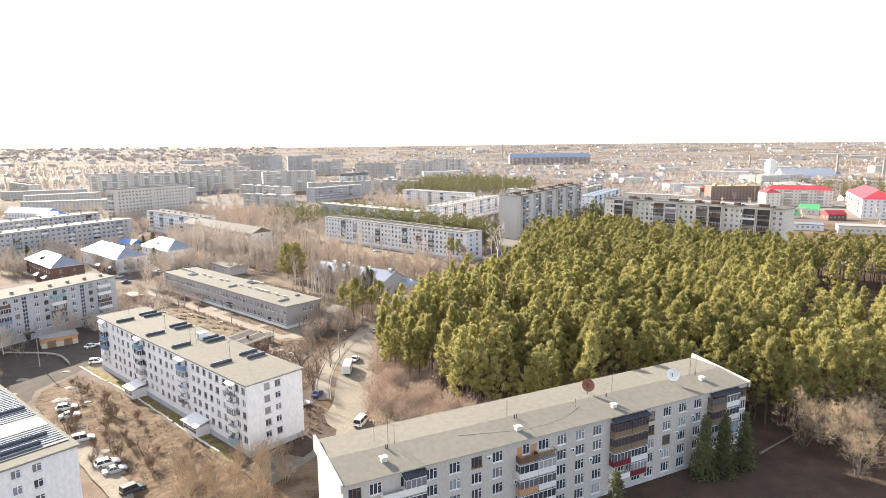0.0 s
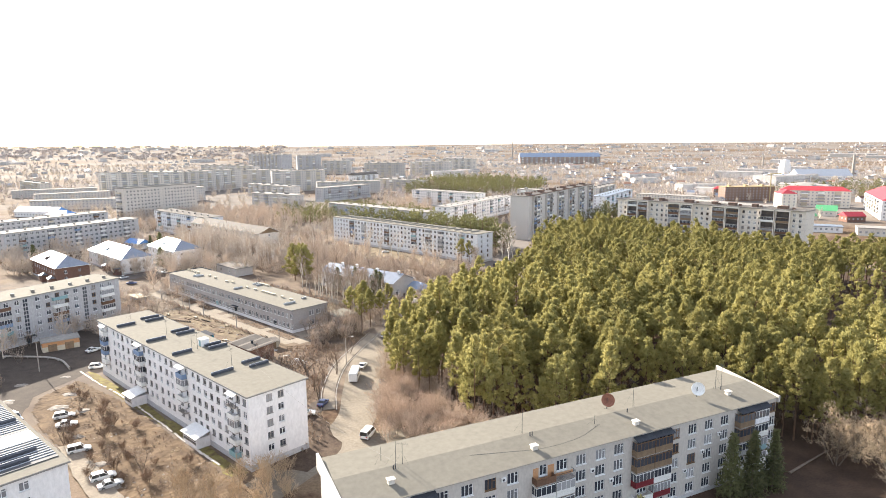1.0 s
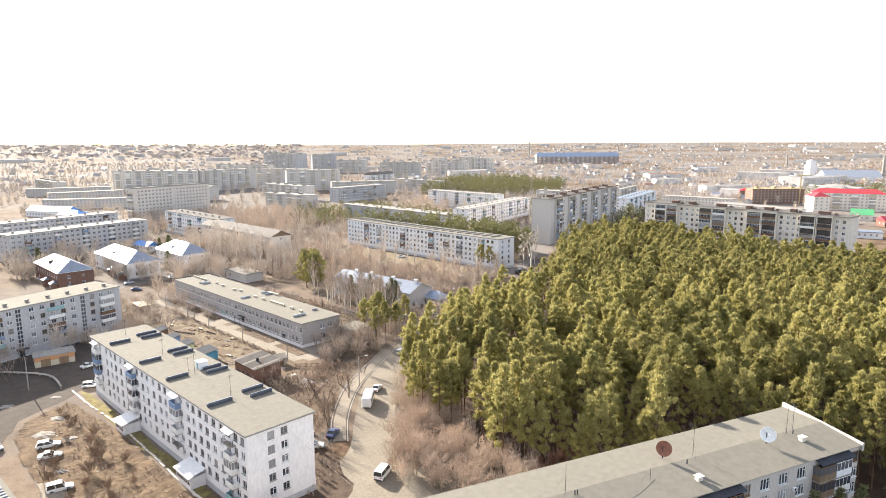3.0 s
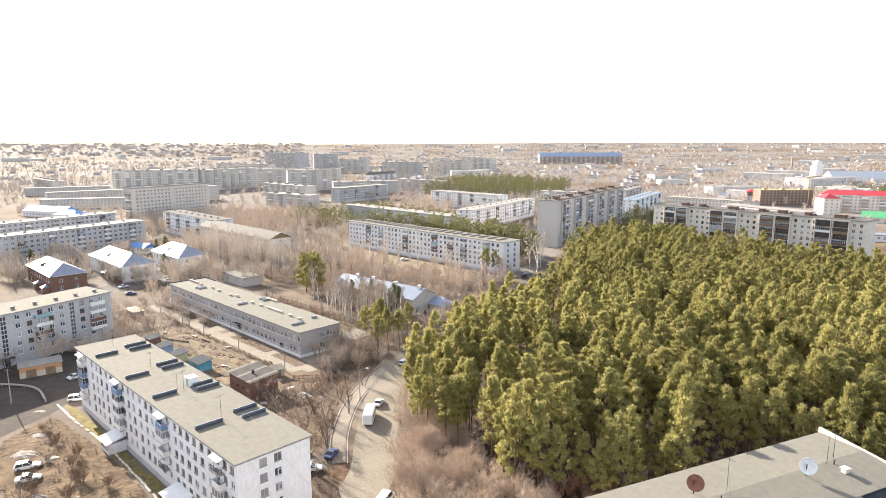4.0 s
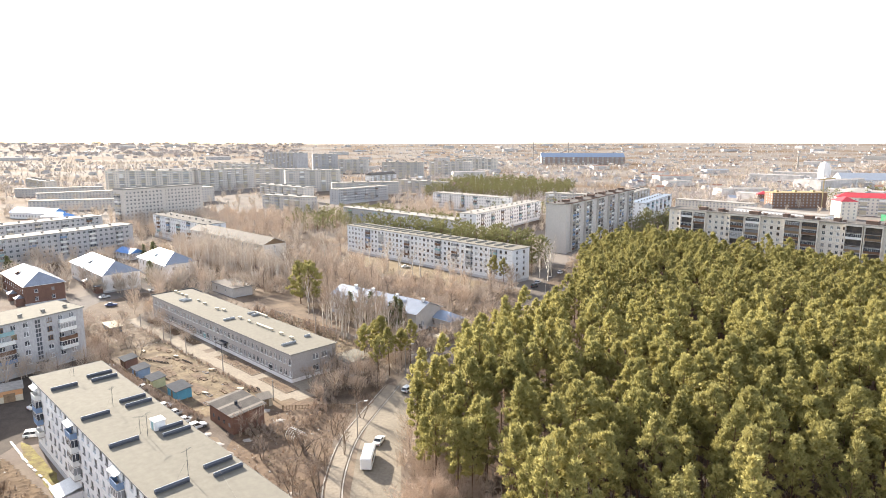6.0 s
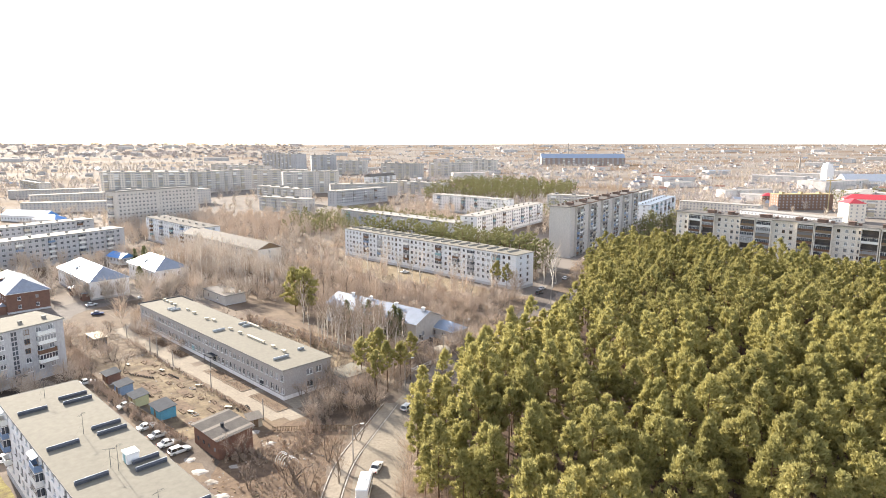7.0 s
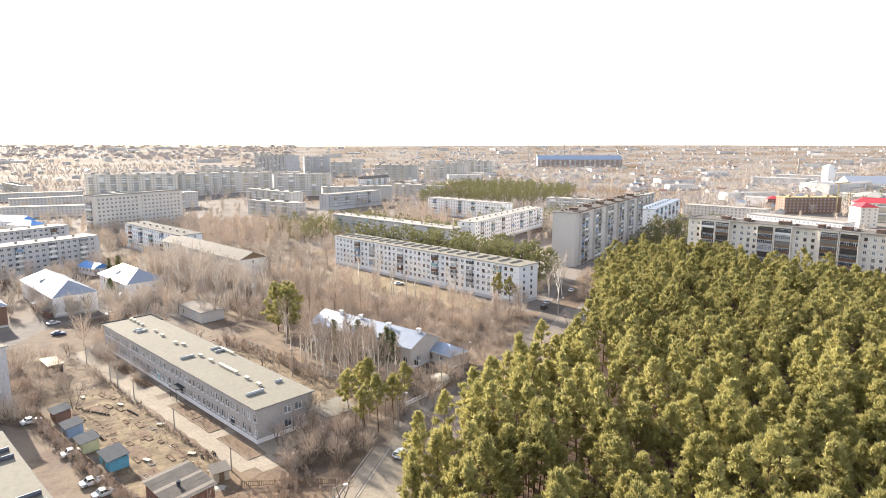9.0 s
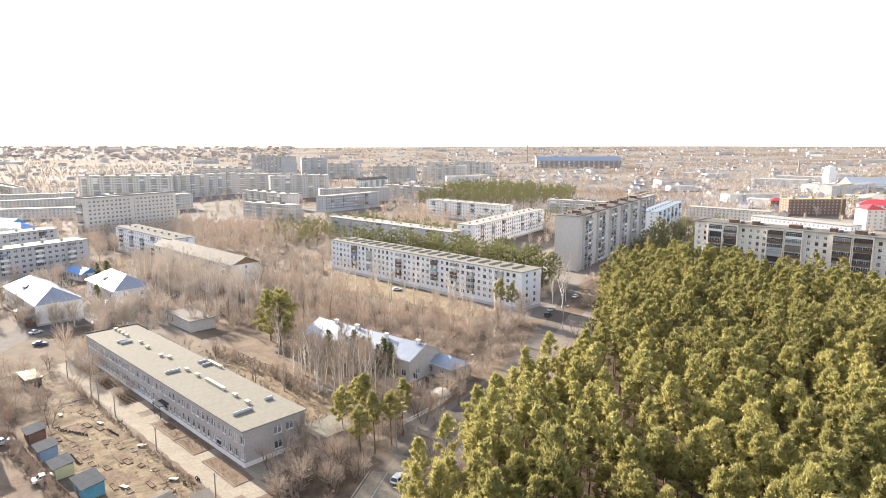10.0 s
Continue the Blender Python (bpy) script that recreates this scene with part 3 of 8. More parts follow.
def flats(name, label, origin, deg, length, depth, height, wall, sills, win_h, front, gable=(), back=None, roof=None, roof_kind="flat", plinth=0.9,
          frames=None, seed=1, eave=0.35, category="apartment building", plinth_mat=None, left_gable=None, skip=(), far=False, edge=None):
    """A block of flats. In its own frame the front wall runs along +x at y = 0 and the house lies towards +y."""
    rnd = random.Random(seed)
    frames = frames or [FRAME_WHITE, FRAME_WHITE, FRAME_WHITE, FRAME_BROWN]
    house = thing(name, label, category, pose(origin[0], origin[1], 0, 0, 0, deg))
    b = Build()
    back = front if back is None else back
    left_gable = gable if left_gable is None else left_gable
    fs = [h for h in rows_of(front, sills, win_h) if not any(abs(h[0] - s[0]) < 0.5 and abs(h[2] - s[1]) < 0.5 for s in skip)]
    gs, ls, bs = rows_of(gable, sills, win_h), rows_of(left_gable, sills, win_h), rows_of(back, sills, win_h)
    facade(b, 0, 0, 0, length, plinth, height, fs)
    facade(b, length, 0, math.pi / 2, depth, plinth, height, gs)
    facade(b, length, depth, math.pi, length, plinth, height, bs)
    facade(b, 0, depth, -math.pi / 2, depth, plinth, height, ls)
    part("wall", b, wall, house)
    part("plinth", Build().box(-0.06, -0.06, -0.4, length + 0.06, depth + 0.06, plinth), plinth_mat or PLINTH, house)
    if far:
        joined_windows(house, [(0, 0, 0, fs), (length, 0, 90, gs), (length, depth, 180, bs), (0, depth, -90, ls)])
    else:
        put_windows(house, 0, 0, 0, fs, frames, rnd)
        put_windows(house, length, 0, 90, gs, frames, rnd)
        joined_windows(house, [(length, depth, 180, bs), (0, depth, -90, ls)])
    r = Build()
    e = eave
    if roof_kind == "flat":
        r.box(-e, -e, height, length + e, depth + e, height + 0.22, 0)
        part("roof", r, roof or ROOF_FELT, house)
        for x0, y0, x1, y1 in ((-e - 0.03, -e - 0.03, length + e + 0.03, -e), (-e - 0.03, depth + e, length + e + 0.03, depth + e + 0.03), (-e - 0.03, -e, -e, depth + e), (length + e, -e, length + e + 0.03, depth + e)):
            part("roof_edge", Build().box(x0, y0, height - 0.05, x1, y1, height + 0.26), ROOF_EDGE, house)
    elif roof_kind in ("low", "gable"):
        rise, top = (0.92, 0.8) if roof_kind == "low" else (depth * 0.24, 0.0)
        mid, t = depth / 2, 0.12
        for y0, y1, z0, z1 in ((-e, mid, height, height + rise), (mid, depth + e, height + rise, height + top)):
            r = Build()
            r.v += [(x, y, z) for x in (-e, length + e) for y, z in ((y0, z0), (y1, z1), (y1, z1 + t), (y0, z0 + t))]
            r.f += [(0, 4, 5, 1), (3, 2, 6, 7), (0, 1, 2, 3), (5, 4, 7, 6), (0, 3, 7, 4), (1, 5, 6, 2)]
            r.m += [0, 0, 1, 1, 1, 1]
            part("roof_slope", r, [roof or SLATE, edge or (TRIM_WHITE if roof_kind == "gable" else ROOF_EDGE)], house)
        for x in (0.0, length):
            g = Build()
            pts = [(x, 0, height), (x, depth, height), (x, depth, height + top), (x, mid, height + rise)] if top else [(x, 0, height), (x, depth, height), (x, mid, height + rise)]
            part("gable", g.quad(*(pts if x else pts[::-1])), wall, house)
        if top:
            part("wall_top", Build().quad((length, depth, height), (0, depth, height), (0, depth, height + top), (length, depth, height + top)), wall, house)
    elif roof_kind == "hip":
        rise, mid = depth * 0.3, depth / 2
        a, c, d, f = (-e, -e, height), (length + e, -e, height), (length + e, depth + e, height), (-e, depth + e, height)
        p, q = (mid, mid, height + rise), (length - mid, mid, height + rise)
        for pts in ((a, c, q, p), (c, d, q), (d, f, p, q), (f, a, p)):
            r.quad(*pts, m=0)
        r.quad(a, f, d, c, m=1)
        r.box(-e, -e - 0.1, height - 0.12, length + e, -e, height + 0.02, 1)
        r.box(length + e, -e - 0.1, height - 0.12, length + e + 0.1, depth + e, height + 0.02, 1)
        part("roof", r, [roof or TIN, TRIM_WHITE], house)
    return house


def vent(parent, x, y, z, w=1.1, d=0.8, h=1.1, mat=None):
    """A brick ventilation shaft with a slab cap."""
    b = Build().box(-w / 2, -d / 2, -0.3, w / 2, d / 2, h).box(-w / 2 - 0.15, -d / 2 - 0.15, h + 0.12, w / 2 + 0.15, d / 2 + 0.15, h + 0.22, 1)
    for sx in (-1, 1):
        for sy in (-1, 1):
            b.box(sx * w * 0.42 - 0.05, sy * d * 0.42 - 0.05, h, sx * w * 0.42 + 0.05, sy * d * 0.42 + 0.05, h + 0.12)
    part("vent_shaft", b, [mat or WHITE_WALL, mat or TRIM_WHITE], parent, at=pose(x, y, z))


def mast(parent, x, y, z, h, arms=True):
    b = Build().tube((0, 0, 0), (0, 0, h), 0.04, 0.025, 5)
    if arms:
        b.tube((-0.9, 0, h * 0.93), (0.9, 0, h * 0.93), 0.018, 0.018, 4)
        for k in range(6):
            b.tube((-0.75 + 0.3 * k, -0.4, h * 0.93), (-0.75 + 0.3 * k, 0.4, h * 0.93), 0.012, 0.012, 3)
    b.tube((0, 0, h * 0.6), (1.2, 0.9, 0), 0.008, 0.008, 3).tube((0, 0, h * 0.6), (-1.2, 0.9, 0), 0.008, 0.008, 3)
    part("antenna_mast", b, DARK_METAL, parent, at=pose(x, y, z, 0, 0, 31 * x % 180))


def panel_joints(parent, x, y, deg, length, levels, ups=(), height=15, mat=None):
    """Dark joints between wall panels, thin strips let into the wall's face."""
    b = Build()
    for z in levels:
        b.box(0, -0.012, z - 0.025, length, 0.01, z + 0.025)
    for u in ups:
        b.box(u - 0.025, -0.011, 0.9, u + 0.025, 0.01, height)
    part("panel_joints", b, mat or CONCRETE, parent, at=pose(x, y, 0, 0, 0, deg))


# ---- the white block with roof fins ----
TURQ = surface("turquoise_panel", (0.26, 0.4, 0.42), (0.2, 0.32, 0.35), 0.7, 1.0, 6.0, 0.4, 0.05)
BLUE_PANEL = surface("blue_panel", (0.2, 0.28, 0.42), None, 0.7, 1.0, 6.0, 0.4, 0.05)
WHITE_PANEL = surface("white_panel", (0.72, 0.72, 0.7), (0.6, 0.58, 0.55), 0.7, 1.0, 6.0, 0.4, 0.05)
MAROON = surface("maroon_panel", (0.17, 0.032, 0.038), None, 0.6, 1.0, 6.0, 0.4, 0.05)
BROWN_PANEL = surface("brown_boards", (0.13, 0.08, 0.055), (0.19, 0.11, 0.075), 0.8, 1.0, 6.0, 0.6, 0.1)
GREY_PANEL = surface("grey_panel", (0.4, 0.4, 0.4), None, 0.8, 1.0, 6.0, 0.5, 0.1)
BEIGE_PANEL = surface("beige_panel", (0.5, 0.45, 0.36), None, 0.8, 1.0, 6.0, 0.5, 0.1)
PANELS = [WHITE_PANEL, WHITE_PANEL, WHITE_PANEL, TURQ, BLUE_PANEL, GREY_PANEL, GREY_PANEL, BEIGE_PANEL, BROWN_PANEL]


def fin(parent, x, y0, y1, z, mats=None):
    """A long upright skylight hood across the roof with a pale ridge; shade is painted on, lee side dark, sunward slope
    pale.
    """
    b = Build()
    b.box(-0.22, y0, -0.1, 0.22, y1, 0.46, 0)
    b.quad((-0.42, y0 - 0.1, 0.46), (-0.42, y1 + 0.1, 0.46), (0.42, y1 + 0.1, 0.46), (0.42, y0 - 0.1, 0.46), m=0)
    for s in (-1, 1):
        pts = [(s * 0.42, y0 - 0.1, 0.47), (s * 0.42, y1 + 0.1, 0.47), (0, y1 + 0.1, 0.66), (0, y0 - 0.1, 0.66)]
        # sunward slope takes the pale colour, the slope turned from the sun the dark
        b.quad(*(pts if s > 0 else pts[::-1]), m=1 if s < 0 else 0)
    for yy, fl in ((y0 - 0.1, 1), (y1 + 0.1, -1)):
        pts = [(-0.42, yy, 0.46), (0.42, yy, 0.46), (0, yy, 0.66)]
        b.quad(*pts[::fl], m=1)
    b.box(-0.05, y0 - 0.12, 0.65, 0.05, y1 + 0.12, 0.71, 1)
    for yy in (y0 - 0.1, y1 - 0.1):
        b.box(-0.28, yy, -0.1, 0.28, yy + 0.2, 0.46, 0)
    part("skylight_hood", b, mats or [HOOD_SHADE, HOOD_CAP], parent, at=pose(x, 0, z))


WB_SILLS = [2.75, 5.35, 7.95, 10.55, 13.15]
wb_cols = [(u, 1.4) for u in (3.0, 6.4, 10.8, 13.9, 16.8, 20.2, 23.2, 27.0, 30.2, 33.2, 36.0, 39.3, 42.5, 45.2, 49.6, 52.6, 55.8, 58.2, 61.0, 63.7, 66.5, 69.4, 72.0, 74.6, 77.0)]
wb = flats("apartment_building", "whitewashed five-storey block of flats with dark roof hoods", (-99, 168.7), -41.15, 78.3, 13.2, 15.2, WHITE_WALL,
           WB_SILLS, 1.4, wb_cols, gable=[(4.6, 1.35), (7.2, 1.35)], seed=3, plinth=1.2, frames=[FRAME_WHITE, FRAME_GREY])
rnd = random.Random(11)
for u, w, kinds in ((4.9, 3.0, "goggo"), (28.2, 3.2, "gGggo"), (51.2, 3.0, "orogo"), (73.3, 2.8, "oogor")):
    for k, ch in enumerate(kinds):
        style = {"o": "open", "g": "glazed", "G": "glazed", "r": "rail"}[ch]
        pm = rnd.choice([WHITE_PANEL, WHITE_PANEL, TURQ, BLUE_PANEL, WHITE_PANEL, GREY_PANEL])
        if k == 0 and u < 60:
            continue
        balcony(wb, u, 0, 0, WB_SILLS[k] - 0.85, w, 1.1, pm, style, "small balcony with " + ("glazing" if style == "glazed" else "an open parapet"))
    canopy_roof(wb, u, 0, 0, WB_SILLS[4] + 1.55, w, 1.1, TRIM_WHITE)
for x, y0, y1 in ((11.5, 0.9, 5.3), (8.9, 8.0, 12.6), (12.0, 8.0, 12.6), (27.0, 8.3, 12.7), (30.0, 8.3, 12.7), (30.2, 0.9, 5.3), (44.4, 0.9, 5.2), (46.6, 8.5, 12.8), (44.0, 8.9, 12.6), (63.0, 0.8, 5.4), (61.3, 8.6, 12.8), (64.6, 8.6, 12.8)):
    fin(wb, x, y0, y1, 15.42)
part("roof_cabin", Build().box(41.6, 8.2, 15.3, 43.6, 10.0, 17.0).box(41.5, 8.1, 17.0, 43.7, 10.1, 17.12, 1).box(42.2, 8.17, 15.4, 43.0, 8.2, 16.8, 2), [WHITE_WALL, TRIM_WHITE, TURQ], wb, "small white cabin on the roof")
for x, y, hh in ((61.6, 6.0, 4.4), (44.5, 6.7, 4.2), (27.7, 6.8, 3.8), (5.6, 6.4, 4.0), (42.6, 6.2, 3.2)):
    mast(wb, x, y, 15.42, hh)
for u, w, d in ((27.4, 4.8, 3.6), (58.8, 6.2, 3.0)):
    pc = Build()
    pc.box(-w / 2, -d, -0.2, w / 2, -0.05, 2.3, 0)
    pc.quad((-w / 2 - 0.3, -d - 0.5, 2.45), (w / 2 + 0.3, -d - 0.5, 2.45), (w / 2 + 0.3, -0.03, 3.3), (-w / 2 - 0.3, -0.03, 3.3), m=1)
    pc.quad((-w / 2 - 0.3, -d - 0.5, 2.37), (-w / 2 - 0.3, -0.03, 3.22), (w / 2 + 0.3, -0.03, 3.22), (w / 2 + 0.3, -d - 0.5, 2.37), m=1)
    pc.quad((-w / 2 - 0.3, -d - 0.5, 2.37), (w / 2 + 0.3, -d - 0.5, 2.37), (w / 2 + 0.3, -d - 0.5, 2.45), (-w / 2 - 0.3, -d - 0.5, 2.45), m=1)
    po = part("entrance_porch", pc, [WHITE_WALL, TRIM_WHITE], wb, "glazed entrance porch under a pale sheet roof", at=pose(u, 0, 0))
    gl = Build()
    for k in range(7):
        gl.box(-w / 2 + 0.3 + k * (w - 0.6) / 6 - 0.04, -d - 0.05, 0.8, -w / 2 + 0.3 + k * (w - 0.6) / 6 + 0.04, -d, 2.2)
    gl.box(-w / 2 + 0.26, -d - 0.06, 1.45, w / 2 - 0.26, -d, 1.53)
    part("glazing", gl, FRAME_WHITE, po)
    part("pane", Build().quad((-w / 2 + 0.3, -d - 0.02, 0.8), (w / 2 - 0.3, -d - 0.02, 0.8), (w / 2 - 0.3, -d - 0.02, 2.2), (-w / 2 + 0.3, -d - 0.02, 2.2)), GLASS, po)

# ---- the pale brick block with the low ridge ----
RB_SILLS = [0.75 + 0.2, 3.7, 6.45, 9.2, 11.95]
rb_cols = [(u * 0.993, 1.95) for u in (1.8, 5.0, 14.1, 18.1, 22.0, 25.9, 38.7, 42.6, 46.4, 58.9, 63.0, 67.0, 71.0, 83.6)] + [(9.9, 2.1), (31.2, 1.3), (34.7, 2.1), (51.4, 2.1), (55.4, 2.1), (75.6, 1.6), (79.6, 2.1)]
rb = flats("apartment_building", "pale brick five-storey block with a low felt roof", (-14.6, 81.55), 27.4, 84.0, 13.6, 14.6, CREAM_WALL,
           RB_SILLS, 1.8, rb_cols, gable=[], seed=5, plinth=0.7, roof=ROOF_FELT, roof_kind="low", edge=CONCRETE, frames=[FRAME_WHITE] * 5 + [FRAME_BROWN])
for x in (-0.45, 84.05):
    rim = Build()
    prof = [(-0.5, 13.8), (14.1, 13.8), (14.1, 16.35), (6.8, 15.75), (-0.5, 15.05)]
    rim.v += [(x + dx, y, z) for dx in (0, 0.4) for y, z in prof]
    rim.f += [(0, 4, 3, 2, 1), (5, 6, 7, 8, 9)] + [(i, (i + 1) % 5, 5 + (i + 1) % 5, 5 + i) for i in range(5)]
    rim.m += [0] * 7
    part("parapet", rim, CREAM_WALL, rb, "pale rendered end parapet")
rnd = random.Random(21)
RB_STACKS = ((7.5, 3.6, ["rail", "open", "glazed", "glazed", "open"], [BEIGE_PANEL, WOOD, WHITE_PANEL, WHITE_PANEL, WHITE_PANEL]),
             (11.0, 3.4, [None, "glazed", "open", "glazed", "glazed"], [TURQ, WHITE_PANEL, GREY_PANEL, WHITE_PANEL, WHITE_PANEL]),
             (31.2, 3.6, [None, "glazed", "glazed", "glazed", "open"], [WHITE_PANEL, WHITE_PANEL, ORANGE_WALL, WHITE_PANEL, BROWN_PANEL]),
             (34.9, 3.5, [None, "glazed", "glazed", "glazed", "rail"], [WHITE_PANEL, WHITE_PANEL, WHITE_PANEL, WHITE_PANEL, GREY_PANEL]),
             (51.2, 3.9, [None, "open", "glazed", "glazed", "glazed"], [WOOD, WHITE_PANEL, MAROON, WOOD, WOOD]),
             (55.2, 3.8, [None, "glazed", "glazed", "glazed", "glazed"], [WOOD, MAROON, WHITE_PANEL, WOOD, WOOD]),
             (75.5, 3.7, [None, "open", "glazed", "glazed", "glazed"], [WOOD, WHITE_PANEL, GREY_PANEL, WOOD, WOOD]),
             (79.4, 3.6, [None, "glazed", "glazed", "glazed", "glazed"], [WOOD, WHITE_PANEL, TURQ, WHITE_PANEL, BLUE_WALL]))
for u, w, styles, panels in RB_STACKS:
    u *= 0.993
    for k in range(5):
        if styles[k]:
            balcony(rb, u, 0, 0, RB_SILLS[k] - 0.8, w, 1.25, panels[k], styles[k], "balcony with " + ("glazing in a timber frame" if panels[k] in (WOOD, BROWN_PANEL) and styles[k] == "glazed" else "white glazing" if styles[k] == "glazed" else "an open parapet"))
for u, w in ((11.0, 3.5), (53.2, 8.0), (77.5, 7.6)):
    canopy_roof(rb, u, 0, 0, RB_SILLS[4] + 1.9, w, 1.0)
br = Build()
for k in (2, 3, 4):
    br.box(29.2, -0.012, RB_SILLS[k] - 0.8, 36.8, 0.01, RB_SILLS[k] - 0.3)
for k in range(1, 5):
    br.box(29.3, -0.014, RB_SILLS[k] - 0.3, 30.3, 0.01, RB_SILLS[k] + 1.5)
    br.box(32.0, -0.014, RB_SILLS[k] - 0.3, 33.2, 0.01, RB_SILLS[k] + 1.5)
part("brick_infill", br, ORANGE_WALL, rb, "orange brick infill behind the balconies")


def low_z(y):
    return 14.72 + (0.92 * y / 6.8 if y < 6.8 else 0.92 - 0.12 * (y - 6.8) / 6.8)


for x, y in ((7.5, 3.4), (31.5, 2.9), (52.1, 2.6), (76.5, 4.3)):
    vent(rb, x * 0.99, y - 0.3, low_z(y), 0.9, 0.7, 0.5, BEIGE_WALL)
for x, y, hh, arm in ((9.7, 7.0, 3.6, False), (8.1, 9.0, 2.2, False), (10.6, 6.6, 3.4, True), (31.8, 7.0, 4.2, False), (55.4, 7.2, 5.0, True), (75.1, 6.4, 4.4, False), (77.4, 7.0, 4.4, True), (45.0, 5.0, 1.6, False)):
    mast(rb, x, y, low_z(y), hh, arm)
for x in (32.6, 33.0, 52.9, 8.9, 9.2, 76.0):
    part("vent_pipe", Build().tube((0, 0, -0.2), (0, 0, 0.7), 0.09, 0.09, 7), DARK_METAL, rb, at=pose(x, 5.9, low_z(5.9)))


def dish(parent, x, y, r, turn, mat, label):
    """A large satellite dish on a short post."""
    b = Build()
    rings = [(r * k / 6, -0.35 * r * (1 - (k / 6) ** 2)) for k in range(7)]
    b.lathe(rings, 24).lathe([(q + 0.0, z - 0.04) for q, z in rings][::-1], 24)
    b.lathe([(r, -0.04), (r + 0.03, -0.02), (r, 0.0)], 24)
    b.tube((0, 0, -0.35 * r), (0, 0, 0.5 * r), 0.03, 0.03, 5)
    for k in range(3):
        a = 2.1 * k
        b.tube((r * math.cos(a), r * math.sin(a), 0), (0, 0, 0.5 * r), 0.015, 0.015, 4)
    d = part("satellite_dish", b, mat, parent, label, at=pose(x, y, low_z(y) + 1.1 + r * 0.5) @ pose(0, 0, 0, 0, 0, turn) @ pose(0, 0, 0, 72, 0, 0))
    part("dish_post", Build().tube((0, 0, -1.2), (0, 0, 0.9), 0.07, 0.06, 6).tube((0, 0, -1.1), (0.8, 0.5, -1.15), 0.03, 0.03, 4).tube((0, 0, -1.1), (-0.8, 0.5, -1.15), 0.03, 0.03, 4), DARK_METAL, parent, at=pose(x, y + 0.25, low_z(y) + 1.1))


RUST = surface("rusty_dish", (0.28, 0.13, 0.09), (0.17, 0.08, 0.06), 0.7, 1.0, 6.0, 0.7, 0.1)
dish(rb, 50.6, 8.3, 1.15, -48, RUST, "rust-brown satellite dish")
for u, z in ((40.6, 10.3), (44.5, 7.6), (24.0, 12.9), (69.0, 10.4), (61.0, 5.2), (29.0, 7.5), (12.2, 10.2), (65.0, 7.9)):
    ac = part("air_conditioner", Build().box(-0.4, -0.36, 0, 0.4, -0.06, 0.55).box(-0.3, -0.06, 0.05, -0.26, 0.02, 0.4).box(0.26, -0.06, 0.05, 0.3, 0.02, 0.4), TRIM_WHITE, rb, "white outdoor air-conditioner box", at=pose(u, 0, z))
    part("fan_grille", Build().tube((-0.08, -0.375, 0.28), (-0.08, -0.355, 0.28), 0.21, 0.21, 12), DARK_METAL, ac)
wire = Build()
run = curve_through([(45.5, 4.6), (40, 2.6), (33, 2.2), (27, 3.4), (21, 4.8)], 5)
for p, q in zip(run, run[1:]):
    wire.tube((p[0], p[1], low_z(p[1]) + 0.03), (q[0], q[1], low_z(q[1]) + 0.03), 0.018, 0.018, 4, cap=False)
part("roof_cable", wire, DARK_METAL, rb, "dark cable lying on the roof")
dish(rb, 69.2, 5.2, 1.2, -38, TRIM_WHITE, "white satellite dish")

# ---- the school ----
sc_cols = [(u, 1.5) for u in np.arange(2.4, 92, 2.42).round(2)]
sc = flats("school", "long two-storey grey brick school with a flat felt roof", (-126, 267.1), -41, 92.6, 14.4, 7.75, GREY_BRICK, [1.5, 4.75], 1.7,
           sc_cols, gable=[(7.8, 1.9), (10.6, 1.9)], back=[(u, 1.6) for u in np.arange(4, 90, 4.2).round(2)], seed=7, plinth=1.0, plinth_mat=WHITE_WALL, category="school", frames=[FRAME_WHITE], left_gable=[(5, 1.6), (9, 1.6)])
for x, y in ((55.6, 0), (82.0, 0), (41.5, 0)):
    part("door", Build().box(-0.8, -0.05, 0.15, 0.8, 0.03, 2.5).box(-0.95, -0.09, 2.5, 0.95, 0.02, 2.65, 1), [TURQ if x < 45 else DARK_METAL, TRIM_WHITE], sc, "dark entrance door", at=pose(x, y, 0))
part("entrance_canopy", Build().box(-2, -2.4, 3.0, 2, 0, 3.18).tube((-1.8, -2.2, 0), (-1.8, -2.2, 3.0), 0.07, 0.07, 6).tube((1.8, -2.2, 0), (1.8, -2.2, 3.0), 0.07, 0.07, 6), DARK_METAL, sc, "dark canopy over the door", at=pose(55.6, 0, 0))
for x, y0, y1 in ((15.6, 3.4, 6.0), (17.6, 3.6, 6.6), (50.2, 2.6, 6.0), (48.8, 11.6, 14.0), (51.6, 11.4, 13.6), (84.8, 2.2, 6.4), (82.5, 11.0, 12.6)):
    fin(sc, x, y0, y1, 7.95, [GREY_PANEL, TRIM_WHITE])
